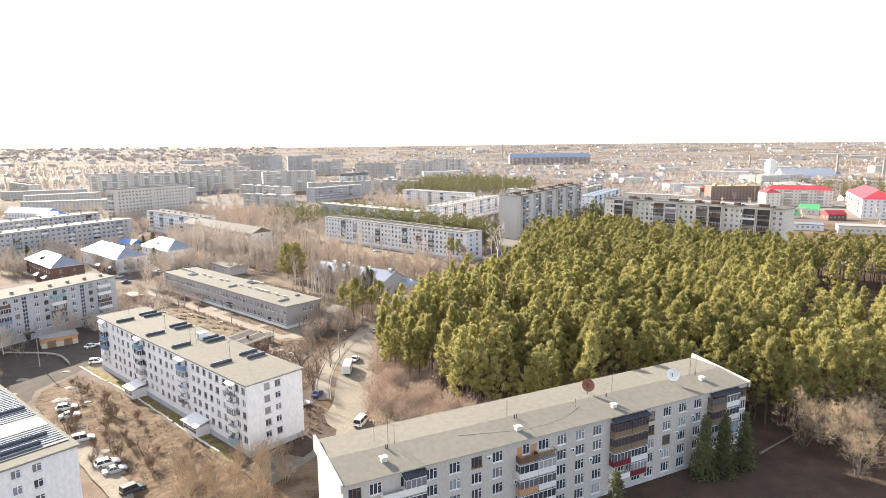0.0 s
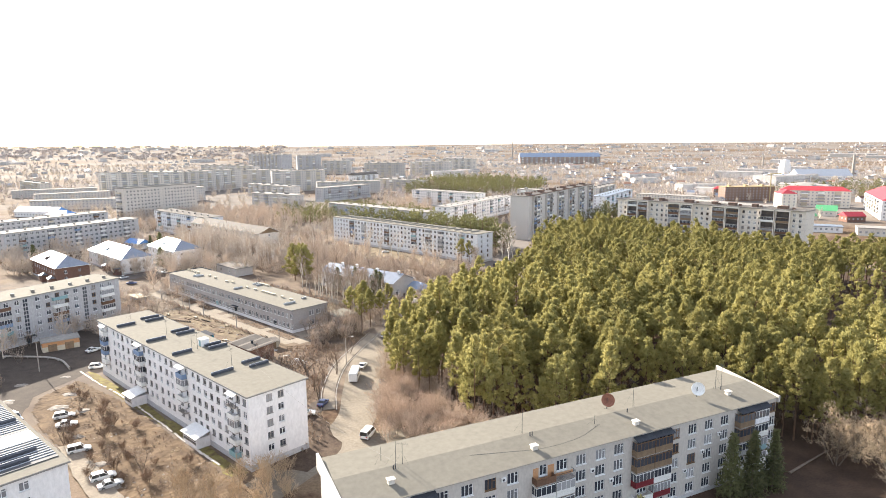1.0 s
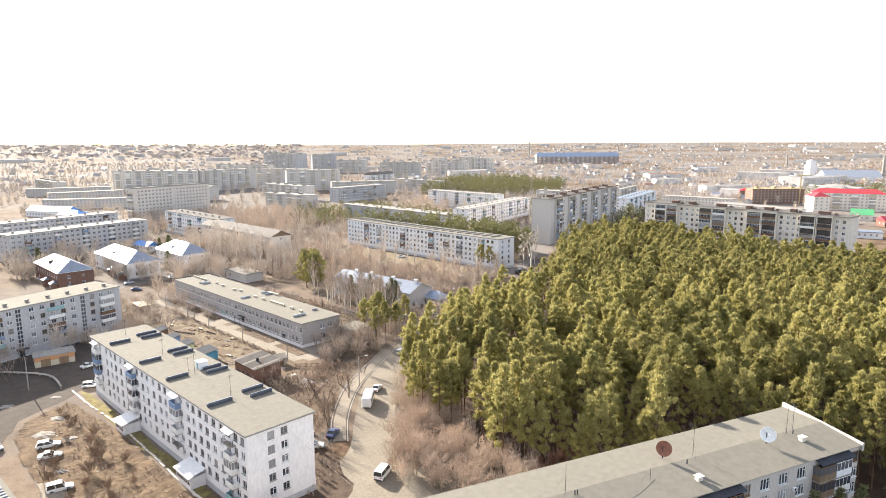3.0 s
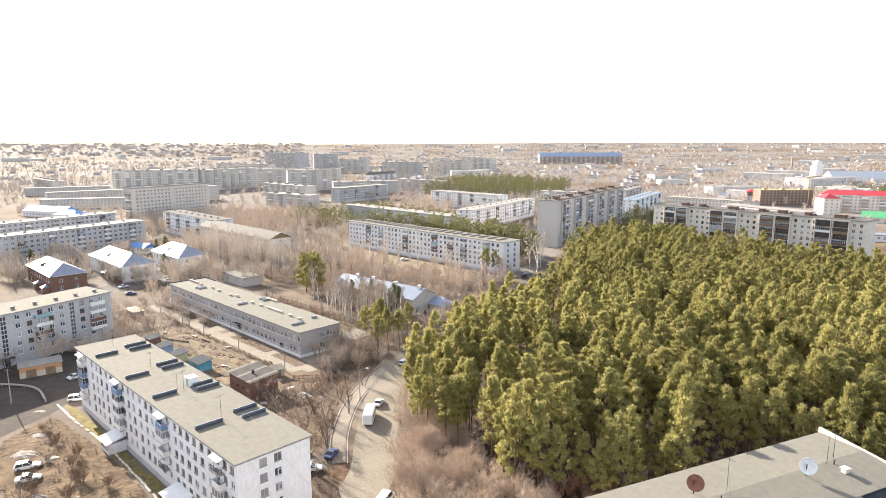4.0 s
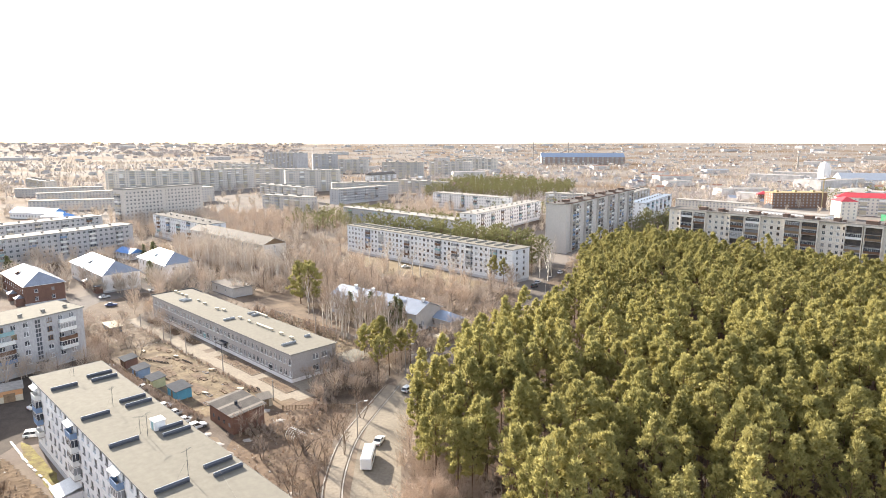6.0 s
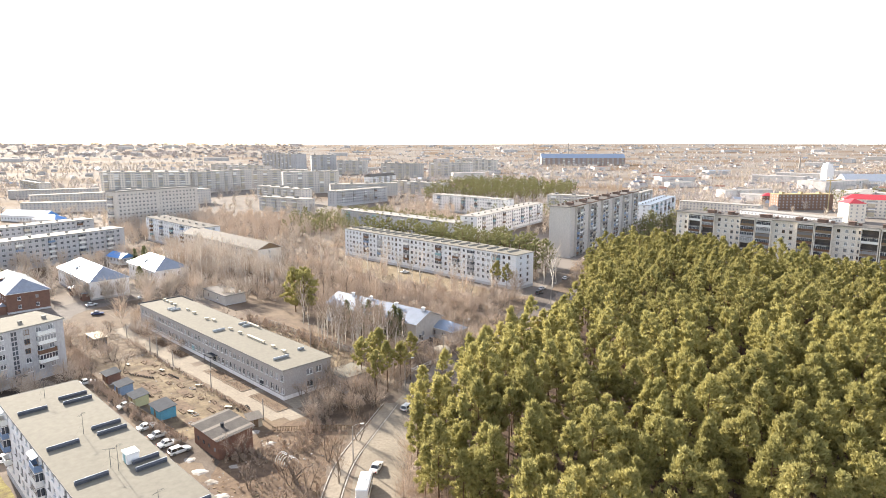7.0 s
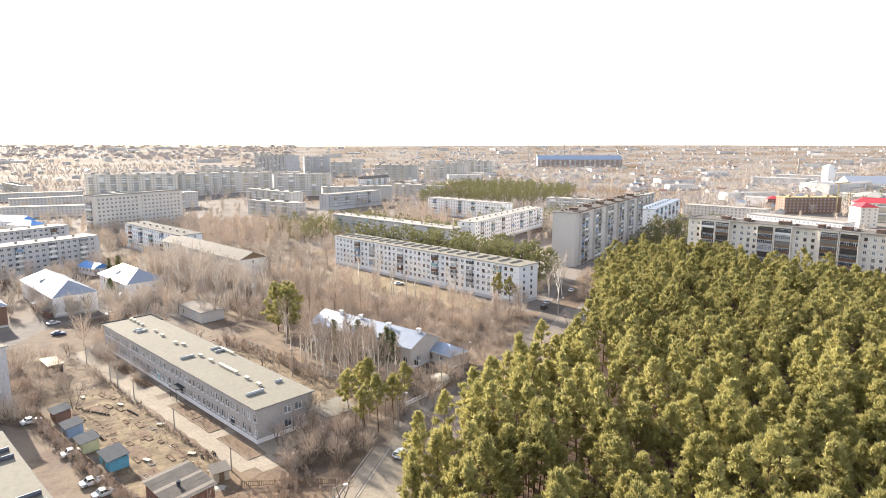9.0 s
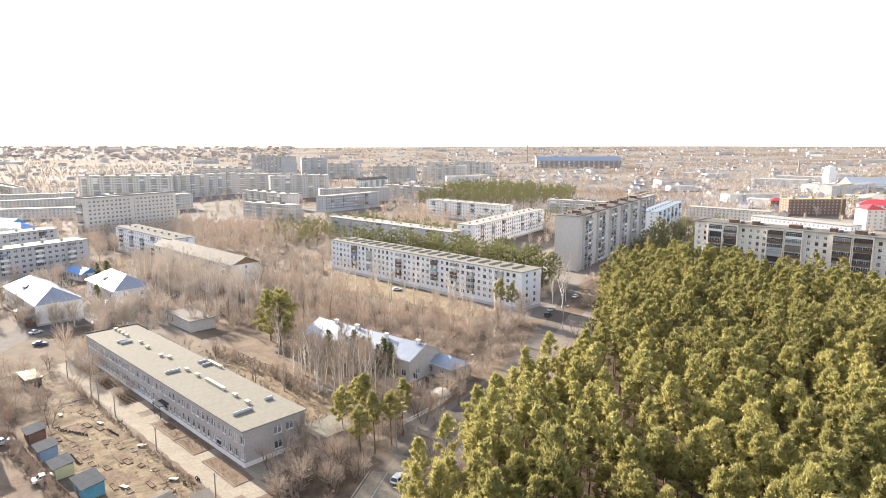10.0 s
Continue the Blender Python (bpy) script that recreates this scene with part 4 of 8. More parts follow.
for x, y, lx, ly in ((1.8, 7.8, 0.9, 0.9), (4.6, 7.7, 0.8, 0.8), (7.8, 7.7, 0.8, 0.8), (11.0, 7.7, 0.8, 0.8), (20.5, 8.0, 0.8, 0.8), (26.3, 7.6, 1.2, 0.8), (36.0, 7.3, 1.2, 0.8), (39.0, 8.2, 1.4, 0.8), (51.6, 7.3, 1.3, 0.7), (57.2, 7.4, 1.3, 0.7), (75.4, 7.6, 1.4, 0.7), (81.0, 7.5, 1.4, 0.7), (66.0, 7.6, 9.0, 0.6), (53.0, 14.0, 7.0, 0.5)):
    part("roof_vent", Build().box(-lx / 2, -ly / 2, -0.1, lx / 2, ly / 2, 0.55).box(-lx / 2 - 0.1, -ly / 2 - 0.1, 0.55, lx / 2 + 0.1, ly / 2 + 0.1, 0.66), BEIGE_PANEL, sc, at=pose(x, y, 7.97))
part("parapet", Build().box(-0.4, 14.6, 7.9, 9, 14.85, 8.3).box(-0.4, -0.4, 7.95, -0.15, 14.6, 8.2), DARK_METAL, sc)
flats("school_annex", "low single-storey brick annex with a felt roof", (-126 + 92.7 * .7547 + 13.2 * .656, 267.1 - 92.7 * .656 + 13.2 * .7547), -41, 7.6, 8.0, 4.1, GREY_BRICK, [1.3], 1.5, [(2, 1.5), (5.4, 1.5)], gable=[(4, 1.6)], seed=8, plinth=0.6, category="annex")

# ---- more blocks of flats ----
lb_cols = [(u, 1.4) for u in np.arange(2.2, 79, 3.1).round(2)]
lb = flats("apartment_building", "grey-blue five-storey block of flats with glazed balconies", (-159.7, 151.9), 63, 80, 14, 15.2, PANEL_WALL, WB_SILLS, 1.4,
           [c for c in lb_cols if abs(c[0] - 67.3) > 1.6 and abs(c[0] - 48) > 1.6], gable=[(4.5, 1.3), (8.8, 1.3)], seed=9, plinth=1.2, roof=ROOF_FELT)
for u in (67.3, 48.0):
    st = Build()
    for k in range(9):
        for dx in (-0.65, 0.1):
            st.box(u + dx, -0.05, 3.2 + k * 1.3, u + dx + 0.55, 0.06, 4.2 + k * 1.3)
    part("stair_glazing", st, GLASS, lb, "tall stairwell glazing")
    part("door", Build().box(u - 0.7, -0.08, 0.1, u + 0.7, 0.02, 2.3).box(u - 1.6, -1.6, 2.5, u + 1.6, 0, 2.65), DARK_METAL, lb, "dark street door under a slab")
rnd = random.Random(13)
for u in (58.5, 75.0, 41.0, 24.0):
    for k in range(1, 5):
        balcony(lb, u, 0, 0, WB_SILLS[k] - 0.85, 4.6, 1.1, rnd.choice(PANELS + [WHITE_PANEL, BROWN_PANEL]), rnd.choice(["glazed", "glazed", "open"]), "wide balcony on the block")
for x in np.arange(4, 78, 6.1):
    vent(lb, x, 4.2, 15.4, 0.9, 0.7, 0.6, ROOF_PALE)

b3_cols = [(u, 1.5) for u in np.arange(2.0, 121, 2.98).round(2)]
b3 = flats("apartment_building", "long whitish-blue five-storey block of flats", (-83.5, 408.5), -41.2, 122, 12.6, 15.4, BLUE_WALL, WB_SILLS, 1.4, b3_cols,
           gable=[(3.5, 1.4), (8.5, 1.4)], back=[], seed=15, plinth=1.2, roof=ROOF_FELT)
panel_joints(b3, 0, 0, 0, 122, [5.0, 7.6, 10.2, 12.8])
rnd = random.Random(17)
for u in (19.5, 31.0, 52, 75, 86.5, 96.0, 111.5):
    for k in range(1, 5):
        balcony(b3, u, 0, 0, WB_SILLS[k] - 0.85, 3.2, 1.1, rnd.choice(PANELS), rnd.choice(["glazed", "open", "glazed"]), "small balcony on the long block")
for x in np.arange(3, 121, 5.9):
    b = Build().box(-0.3, 3.0, 0, 0.3, 10.5, 0.5).box(-0.35, 2.9, 0.5, 0.35, 10.6, 0.58, 1)
    part("roof_duct", b, [CONCRETE, ROOF_FELT], b3, at=pose(float(x), 0, 15.6))


DARK_ROOF = surface("dark_old_roofing", (0.13, 0.118, 0.108), (0.09, 0.082, 0.076), 0.95, 0.2, 2.0, 0.7, 0.05)
# dark colour that paints the shade inside the loggias
LOGGIA_SHADE = surface("loggia_back", (0.09, 0.08, 0.075), (0.16, 0.13, 0.11), 0.9, 0.5, 4.0, 0.7, 0.1)


def nine(name, label, origin, deg, length, depth, wall, cols, loggias, seed, height=27.6, gable=(), far=False, panels=None):
    """A nine-storey panel block with stacked loggias between ribs."""
    sills = [2.0 + 2.8 * k for k in range(9)]
    house = flats(name, label, origin, deg, length, depth, height, wall, sills, 1.45, cols, gable=list(gable), back=[], seed=seed, plinth=1.0, roof=DARK_ROOF, plinth_mat=wall, far=far)
    rnd = random.Random(seed)
    for u, w in loggias:
        for k in range(9):
            balcony(house, u, 0, 0, sills[k] - 0.8, w, 1.3, rnd.choice(panels or [BROWN_PANEL, BROWN_PANEL, BROWN_PANEL, WOOD, WOOD, GREY_PANEL, WHITE_PANEL, BROWN_PANEL]), rnd.choice(["glazed", "glazed", "glazed", "rail"]), "stacked loggia")
        # dark sheet over the pale wall, painting the loggias' inner shade
        part("loggia_back", Build().box(u - w / 2, -0.02, 1.0, u + w / 2, 0.01, height - 0.6), LOGGIA_SHADE, house, "back wall of the loggias, painted dark as shade")
        part("rib", Build().box(u - w / 2 - 0.3, -1.45, 0, u - w / 2, 0, height - 0.6).box(u + w / 2, -1.45, 0, u + w / 2 + 0.3, 0, height - 0.6).box(u - w / 2 - 0.3, -1.5, height - 0.6, u + w / 2 + 0.3, 0.0, height + 0.2), wall, house)
    panel_joints(house, 0, 0, 0, length, [sills[k] - 1.0 for k in range(1, 9)], mat=CONCRETE, height=height)
    panel_joints(house, length, 0, 90, depth, [sills[k] - 1.0 for k in range(1, 9)], mat=CONCRETE, height=height)
    return house


b4_logs = [(10.6, 6.2), (17.6, 6.2), (37.5, 6.6), (45.0, 6.6), (63.5, 6.6), (71.0, 6.6), (89.0, 6.4), (96.5, 6.4)]
b4 = nine("apartment_building", "pale nine-storey block with brown stacked loggias behind the pines", (97.6, 399.5), -46, 107, 12.5, BEIGE_WALL,
          [(2.2, 1.2), (5.2, 1.2)] + [(u, 1.3) for u in (23, 26.4, 29.6, 32.4, 50.6, 53.8, 57, 60.0, 76.6, 79.8, 82.6, 85.0, 101.6, 104.6)], b4_logs, 31, 27.2)
LIFT_BRICK = surface("dark_lift_brick", (0.19, 0.13, 0.105), (0.13, 0.095, 0.08), 0.9, 0.5, 4.0, 0.7, 0.1)
for x, w in ((16, 3.4), (26, 2.2), (43, 4.6), (58, 2.2), (68, 3.6), (80, 2.4), (94, 4.6)):
    part("lift_house", welded([(x - w / 2, 4.5, 27.3, x + w / 2, 8.0, 28.8), (x - w / 2 - 0.2, 4.3, 28.8, x + w / 2 + 0.2, 8.2, 29.0)]), LIFT_BRICK, b4, "dark brick lift housing on the roof")
    part("vent_shaft", welded([(x + w, 5.5, 27.3, x + w + 1.2, 6.6, 28.3), (x + w - 0.1, 5.4, 28.3, x + w + 1.3, 6.7, 28.4)]), LIFT_BRICK, b4)
part("roof_rim", welded([(-0.35, -1.6, 27.42, 107.35, -1.45, 27.9), (-0.35, -1.45, 27.42, -0.2, 12.8, 27.9), (107.2, -1.45, 27.42, 107.35, 12.8, 27.9)]), CONCRETE, b4, "low parapet round the roof")
b5_logs = [(9 + 22.5 * k + d, 4.6) for k in range(6) for d in (0, 5.2)]
b5 = nine("apartment_building", "grey nine-storey brick block with a stepped front", (42.7, 407.2), 61, 136, 12.6, WARM_GREY,
          [(18.5 + 22.5 * k, 1.3) for k in range(6)] + [(22 + 22.5 * k, 1.3) for k in range(5)], b5_logs, 33, 28.2, panels=[WHITE_PANEL, WHITE_PANEL, BEIGE_PANEL, GREY_PANEL, BROWN_PANEL, BLUE_PANEL])
for k in range(6):
    part("lift_house", welded([(12 + 22 * k, 4.2, 28.2, 15.4 + 22 * k, 8.0, 29.7), (11.8 + 22 * k, 4.0, 29.7, 15.6 + 22 * k, 8.2, 29.85)]), LIFT_BRICK, b5, "lift housing on the roof")
    part("roof_rim", welded([(3.5 + 22.5 * k, -1.6, 28.42, 19.5 + 22.5 * k, -1.3, 29.0), (3.5 + 22.5 * k, -1.3, 28.42, 3.8 + 22.5 * k, 3.0, 29.0)]), LIFT_BRICK, b5, "dark stepped parapet")
    for j in range(3):
        part("vent_shaft", welded([(4 + 22 * k + 6 * j, 8.6, 28.2, 5 + 22 * k + 6 * j, 9.6, 29.2), (3.9 + 22 * k + 6 * j, 8.5, 29.2, 5.1 + 22 * k + 6 * j, 9.7, 29.3)]), LIFT_BRICK, b5)
tw_sills = [2.0 + 2.8 * k for k in range(9)]
for ox, oy, ln, seed in ((-271.4, 501.7, 34.5, 35), (-257.2, 531.6, 37.0, 36)):
    slab = flats("apartment_building", "grey nine-storey slab with small windows among bare trees", (ox, oy), 60.7, ln, 13, 27.6, WARM_GREY, tw_sills, 1.45, [(u, 1.4) for u in np.arange(2.6, ln - 1, 3.1).round(2)],
                 gable=[(4, 1.3), (9, 1.3)], left_gable=[(2.2, 1.2)], back=[], seed=seed, plinth=1.0, roof=ROOF_PALE, plinth_mat=WARM_GREY, far=True)
    panel_joints(slab, 0, 0, 0, ln, [z - 1.0 for z in tw_sills[1:]], ups=[ln / 3, 2 * ln / 3], height=27.4, mat=CONCRETE)
    for k, z in enumerate(tw_sills):
        balcony(slab, 0, 7.5, -90, z - 0.8, 6.0, 1.2, [WHITE_PANEL, GREY_PANEL, BEIGE_PANEL][k % 3], "glazed" if k % 4 else "open", "stacked loggia on the end wall")
    part("roof_rim", welded([(-0.35, -0.35, 27.8, ln + 0.35, -0.1, 28.5), (-0.35, 13.1, 27.8, ln + 0.35, 13.35, 28.5), (-0.35, -0.1, 27.8, -0.1, 13.1, 28.5), (ln + 0.1, -0.1, 27.8, ln + 0.35, 13.1, 28.5)]), ROOF_EDGE, slab, "dark parapet round the roof")

gb = flats("apartment_building", "four-storey block with a brown ridged sheet roof", (-176.7, 407.1), -41, 82.6, 13, 12.3, BEIGE_WALL, [1.9, 4.7, 7.5, 10.2], 1.4,
           [(u, 1.3) for u in np.arange(3, 81, 3.9).round(2)], gable=[(6.5, 1.2)], back=[], seed=41, roof=SLATE, roof_kind="gable", eave=0.6)
for ob in gb.children:
    if ob.name.startswith("gable"):
        ob.data.materials[0] = WOOD
        ob["label"] = "dark boarded gable"
for u in (12, 33, 55, 75):
    for k in (1, 2, 3):
        balcony(gb, u, 0, 0, [1.9, 4.7, 7.5, 10.2][k] - 0.85, 3.2, 1.0, WHITE_PANEL, "open", "small balcony on the block")


def plain5(origin, deg, length, seed, wall, label, roof=None, height=15.2):
    h = flats("apartment_building", label, origin, deg, length, 12.6, height, wall, WB_SILLS if height > 14 else WB_SILLS[:4], 1.4, [(u, 1.4) for u in np.arange(2, length - 1, 3.1).round(2)],
              gable=[(4, 1.3), (8.6, 1.3)], back=[], seed=seed, plinth=1.2, roof=roof or ROOF_PALE, far=True)
    rnd = random.Random(seed)
    for u in np.arange(9, length - 6, 15.5):
        for k in range(1, len(WB_SILLS) if height > 14 else 4):
            balcony(h, float(u), 0, 0, WB_SILLS[k] - 0.85, 3.2, 1.1, rnd.choice(PANELS), rnd.choice(["glazed", "open"]), "small balcony on the block")
    for x in np.arange(5, length - 3, 9.3):
        vent(h, float(x), 6.3, height + 0.2, 1.0, 0.8, 0.7, ROOF_PALE)
    return h


plain5((-211 - 80 * .4695, 405.5 - 80 * .883), 62, 80, 51, PANEL_WALL, "grey five-storey block among bare trees")
plain5((-254 - 80 * .4695, 445.5 - 80 * .883), 62, 80, 52, PANEL_WALL, "grey five-storey block among bare trees")
plain5((-226, 457.5), -41, 78, 53, BLUE_WALL, "bluish five-storey block behind the brown roof", DARK_ROOF)
plain5((-9, 470), 62, 112, 54, WHITE_WALL, "white five-storey block behind pines")
plain5((-51.7, 651.8), -42, 88, 55, WHITE_WALL, "white five-storey block beyond the pines")
plain5((124, 553), 62, 100, 56, BLUE_WALL, "pale blue five-storey block with a sheet roof", TIN)
plain5((-150, 678), 55, 74, 57, PANEL_WALL, "grey five-storey block beyond the pines")
plain5((-114.7, 541), -41, 120, 58, PANEL_WALL, "long grey four-storey block behind pines", ROOF_PALE, 12.0)


def hipped(origin, deg, length, depth, seed, wall, label):
    h = flats("house", label, origin, deg, length, depth, 7.6, wall, [1.6, 4.7], 1.5, [(u, 1.2) for u in np.arange(2.5, length - 1, 3.6).round(2)],
              gable=[(depth * 0.28, 1.2), (depth * 0.7, 1.2)], seed=seed, plinth=0.7, roof=TIN, roof_kind="hip", eave=0.5, category="house")
    d = Build().box(-1.2, -1.4, 0, 1.2, 1.4, 1.5, 0)
    d.quad((-1.5, -1.7, 1.5), (1.5, -1.7, 1.5), (1.5, 0, 2.3), (-1.5, 0, 2.3), m=1).quad((-1.5, 0, 2.3), (1.5, 0, 2.3), (1.5, 1.7, 1.5), (-1.5, 1.7, 1.5), m=1)
    part("dormer", d, [wall, TIN], h, "small dormer in the sheet roof", at=pose(length * 0.4, depth * 0.25, 8.4))
    for u in (length * 0.62, length - 3.0):
        po = part("porch", Build().box(-1.8, -2.8, -0.2, 1.8, -0.05, 3.0), RED_BRICK, h, "red brick entrance porch", at=pose(u, 0, 0))
        rf = Build()
        a, c, d, f, p = (-2.1, -3.1, 3.0), (2.1, -3.1, 3.0), (2.1, -0.03, 3.0), (-2.1, -0.03, 3.0), (0, -0.9, 4.2)
        for pts in ((a, c, p), (c, d, p), (d, f, p), (f, a, p), (f, d, c, a)):
            rf.quad(*pts)
        part("porch_roof", rf, TIN, po)
        part("porch_window", Build().box(-0.6, -2.86, 1.0, 0.6, -2.78, 2.3), GLASS, po)
    return h


hipped((-199, 329.6), -41, 45, 15, 61, WHITE_WALL, "white two-storey house with a shining sheet-metal hipped roof")
hipped((-174, 344), -41, 32, 15, 62, WHITE_WALL, "white two-storey house with a bright tin hipped roof")
hipped((-212, 303), -41, 38, 14, 63, RED_BRICK, "red brick two-storey house with a glaring tin roof")
flats("hut", "small flat-roofed brick substation hut", (-121.4, 307.7), -41, 18.6, 8.6, 3.8, CREAM_WALL, [1.4], 1.2, [(4, 1.2), (12, 1.2)], seed=64, plinth=0.3, roof=SLATE, category="hut")
mrh = flats("house", "long single-storey house with a silvery sheet-metal roof", (-62.7, 277.8), -35.3, 43, 13, 6.2, CREAM_WALL, [1.6], 1.7, [(u, 1.6) for u in np.arange(3, 51, 4.2).round(2)], gable=[(3.5, 1.4), (9.5, 1.4)], seed=65, roof=TIN, roof_kind="gable", eave=0.6, category="house")
for x in (8, 17, 30, 41):
    vent(mrh, x, 6.0 if x != 30 else 5.0, 9.0, 1.0, 0.8, 1.2)


# ---- trees ----
def tube_tris(p, q, r0, r1, sides=4):
    """Vertices and triangles of a tapered stem from p to q."""
    p, q = np.asarray(p, float), np.asarray(q, float)
    d = (q - p) / (np.linalg.norm(q - p) + 1e-9)
    a = np.cross(d, (0.3, 0.5, 0.81))
    a /= np.linalg.norm(a) + 1e-9
    b = np.cross(d, a)
    w = 2 * np.pi * np.arange(sides) / sides
    ring = np.cos(w)[:, None] * a + np.sin(w)[:, None] * b
    v = np.vstack([p + r0 * ring, q + r1 * ring])
    k = np.arange(sides)
    j = (k + 1) % sides
    f = np.vstack([np.c_[k, j, sides + j], np.c_[k, sides + j, sides + k]])
    return v, f


def merge(pieces):
    vs, fs, n = [], [], 0
    for v, f in pieces:
        vs.append(v), fs.append(f + n)
        n += len(v)
    return np.vstack(vs), np.vstack(fs)


def tufts(rng, centre, radius, count, size, flat=0.7, lift=0.35):
    """Small triangles scattered in a flattened ball: needle tufts."""
    d = rng.normal(size=(count, 3))
    d /= np.linalg.norm(d, axis=1)[:, None]
    r = radius * rng.random(count) ** 0.4
    c = centre + d * r[:, None] * (1, 1, flat)
    out = d * 0.8 + rng.normal(size=(count, 3)) * 0.5 + (0, 0, lift)
    out /= np.linalg.norm(out, axis=1)[:, None]
    side = np.cross(out, rng.normal(size=(count, 3)))
    side /= np.linalg.norm(side, axis=1)[:, None] + 1e-9
    s = size * rng.uniform(0.7, 1.4, count)[:, None]
    v = np.stack([c - side * s * 0.34, c + side * s * 0.34, c + out * s * 1.25], 1).reshape(-1, 3)
    return v, np.arange(3 * count).reshape(-1, 3)


def blob_shape():
    """A ball of 18 corners and 32 faces."""
    v = [np.array(p, float) for p in ((1, 0, 0), (-1, 0, 0), (0, 1, 0), (0, -1, 0), (0, 0, 1), (0, 0, -1))]
    f, mids = [], {}

    def mid(a, b):
        key = (min(a, b), max(a, b))
        if key not in mids:
            p = v[a] + v[b]
            mids[key] = len(v)
            v.append(p / np.linalg.norm(p))
        return mids[key]

    for a, b, c in ((0, 2, 4), (2, 1, 4), (1, 3, 4), (3, 0, 4), (2, 0, 5), (1, 2, 5), (3, 1, 5), (0, 3, 5)):
        ab, bc, ca = mid(a, b), mid(b, c), mid(c, a)
        f += [(a, ab, ca), (b, bc, ab), (c, ca, bc), (ab, bc, ca)]
    return np.array(v), np.array(f)


BLOB_V, BLOB_F = blob_shape()


def plume(rng, tip, way, radius, count, size, heart=0.5, thin=0.14, rough=True):
    """A branch end of a pine: a lumpy mass of needles drawn out along the shoot, feathered with upswept sprays."""
    way = way / np.linalg.norm(way)
    mid = tip - way * radius * 0.2
    if rough:
        v = BLOB_V * (radius * heart * np.clip(1 + rng.normal(size=18) * 0.3, 0.4, 1.6))[:, None]
        faces = BLOB_F
    else:
        v = BLOB_V[:6] * (radius * heart * np.clip(1 + rng.normal(size=6) * 0.25, 0.5, 1.5))[:, None]
        faces = np.array([[0, 2, 4], [2, 1, 4], [1, 3, 4], [3, 0, 4], [2, 0, 5], [1, 2, 5], [3, 1, 5], [0, 3, 5]])
    v = (v + way * (v @ way)[:, None] * 0.3) * (1, 1, 0.8)
    d = rng.normal(size=(count, 3)) + way * 0.7 + (0, 0, 0.2)
    d /= np.linalg.norm(d, axis=1)[:, None]
    c = d * (radius * rng.uniform(heart * 0.8, 0.85, count))[:, None]
    c = mid + (c + way * (c @ way)[:, None] * 0.3) * (1, 1, 0.8)
    t = d * 0.55 + way * 0.5 + (0, 0, 0.4) + rng.normal(size=(count, 3)) * 0.5
    t /= np.linalg.norm(t, axis=1)[:, None]
    side = np.cross(t, d + rng.normal(size=(count, 3)) * 0.45)
    side /= np.linalg.norm(side, axis=1)[:, None] + 1e-9
    s = size * rng.uniform(0.6, 1.3, count)[:, None]
    w = np.stack([c - side * s * thin - t * s * 0.3, c + side * s * thin - t * s * 0.3, c + t * s * 0.7], 1).reshape(-1, 3)
    return np.vstack([mid + v, w]), np.vstack([faces, len(v) + np.arange(3 * count).reshape(-1, 3)])


def pine_pieces(seed, h, clumps, leaves, size, width=2.9, low=None, heart=0.5, rough=True, thin=0.13):
    """A Scots pine: bare lower trunk, and an uneven, bluntly pointed crown of needle masses on upswept limbs."""
    rng = np.random.default_rng(seed)
    wood, green = [], []
    pts = [np.array([0, 0, -0.3])]
    lean = rng.normal(size=2) * 0.014
    for k in range(1, 7):
        z = h * 0.96 * k / 6
        pts.append(np.array([lean[0] * z + rng.normal() * 0.08, lean[1] * z + rng.normal() * 0.08, z]))
    for k in range(6):
        wood.append(tube_tris(pts[k], pts[k + 1], 0.2 * (1 - k / 6.6), 0.2 * (1 - (k + 1) / 6.6), 5))
    low = low or rng.uniform(0.52, 0.62)
    lop, side = rng.uniform(0, 6.28), rng.uniform(0.1, 0.35)
    for i in range(clumps):
        rel = ((i + rng.random()) / clumps) ** 0.8
        z = h * (low + (0.975 - low) * rel)
        dome = max(0.0, 1 - max(0.0, (rel - 0.2) / 0.84) ** 1.9) * (0.7 + 0.3 * min(1, rel / 0.2))
        a = i * 2.399 + rng.normal() * 0.45
        reach = width * dome * rng.uniform(0.55, 1.15) * (1 + side * np.cos(a - lop))
        if i % 5 == 4:
            reach *= 0.4
        base = np.array([lean[0] * z, lean[1] * z, z - 0.55 * reach])
        tip = np.array([lean[0] * z + reach * np.cos(a), lean[1] * z + reach * np.sin(a), z + rng.uniform(-0.4, 0.4)])
        if reach > 1.0 and i % 2 == 0:
            wood.append(tube_tris(base, tip, 0.06, 0.02, 3))
        way = np.array([np.cos(a) * 0.7, np.sin(a) * 0.7, 0.4 + 0.9 * rel])
        green.append(plume(rng, tip, way, rng.uniform(0.7, 1.2), leaves, size, heart, thin, rough))
    green.append(plume(rng, np.array([lean[0] * h, lean[1] * h, h * 0.97]), np.array([0, 0, 1.0]), 0.7, leaves, size, heart, thin, rough))
    return merge(wood), merge(green)


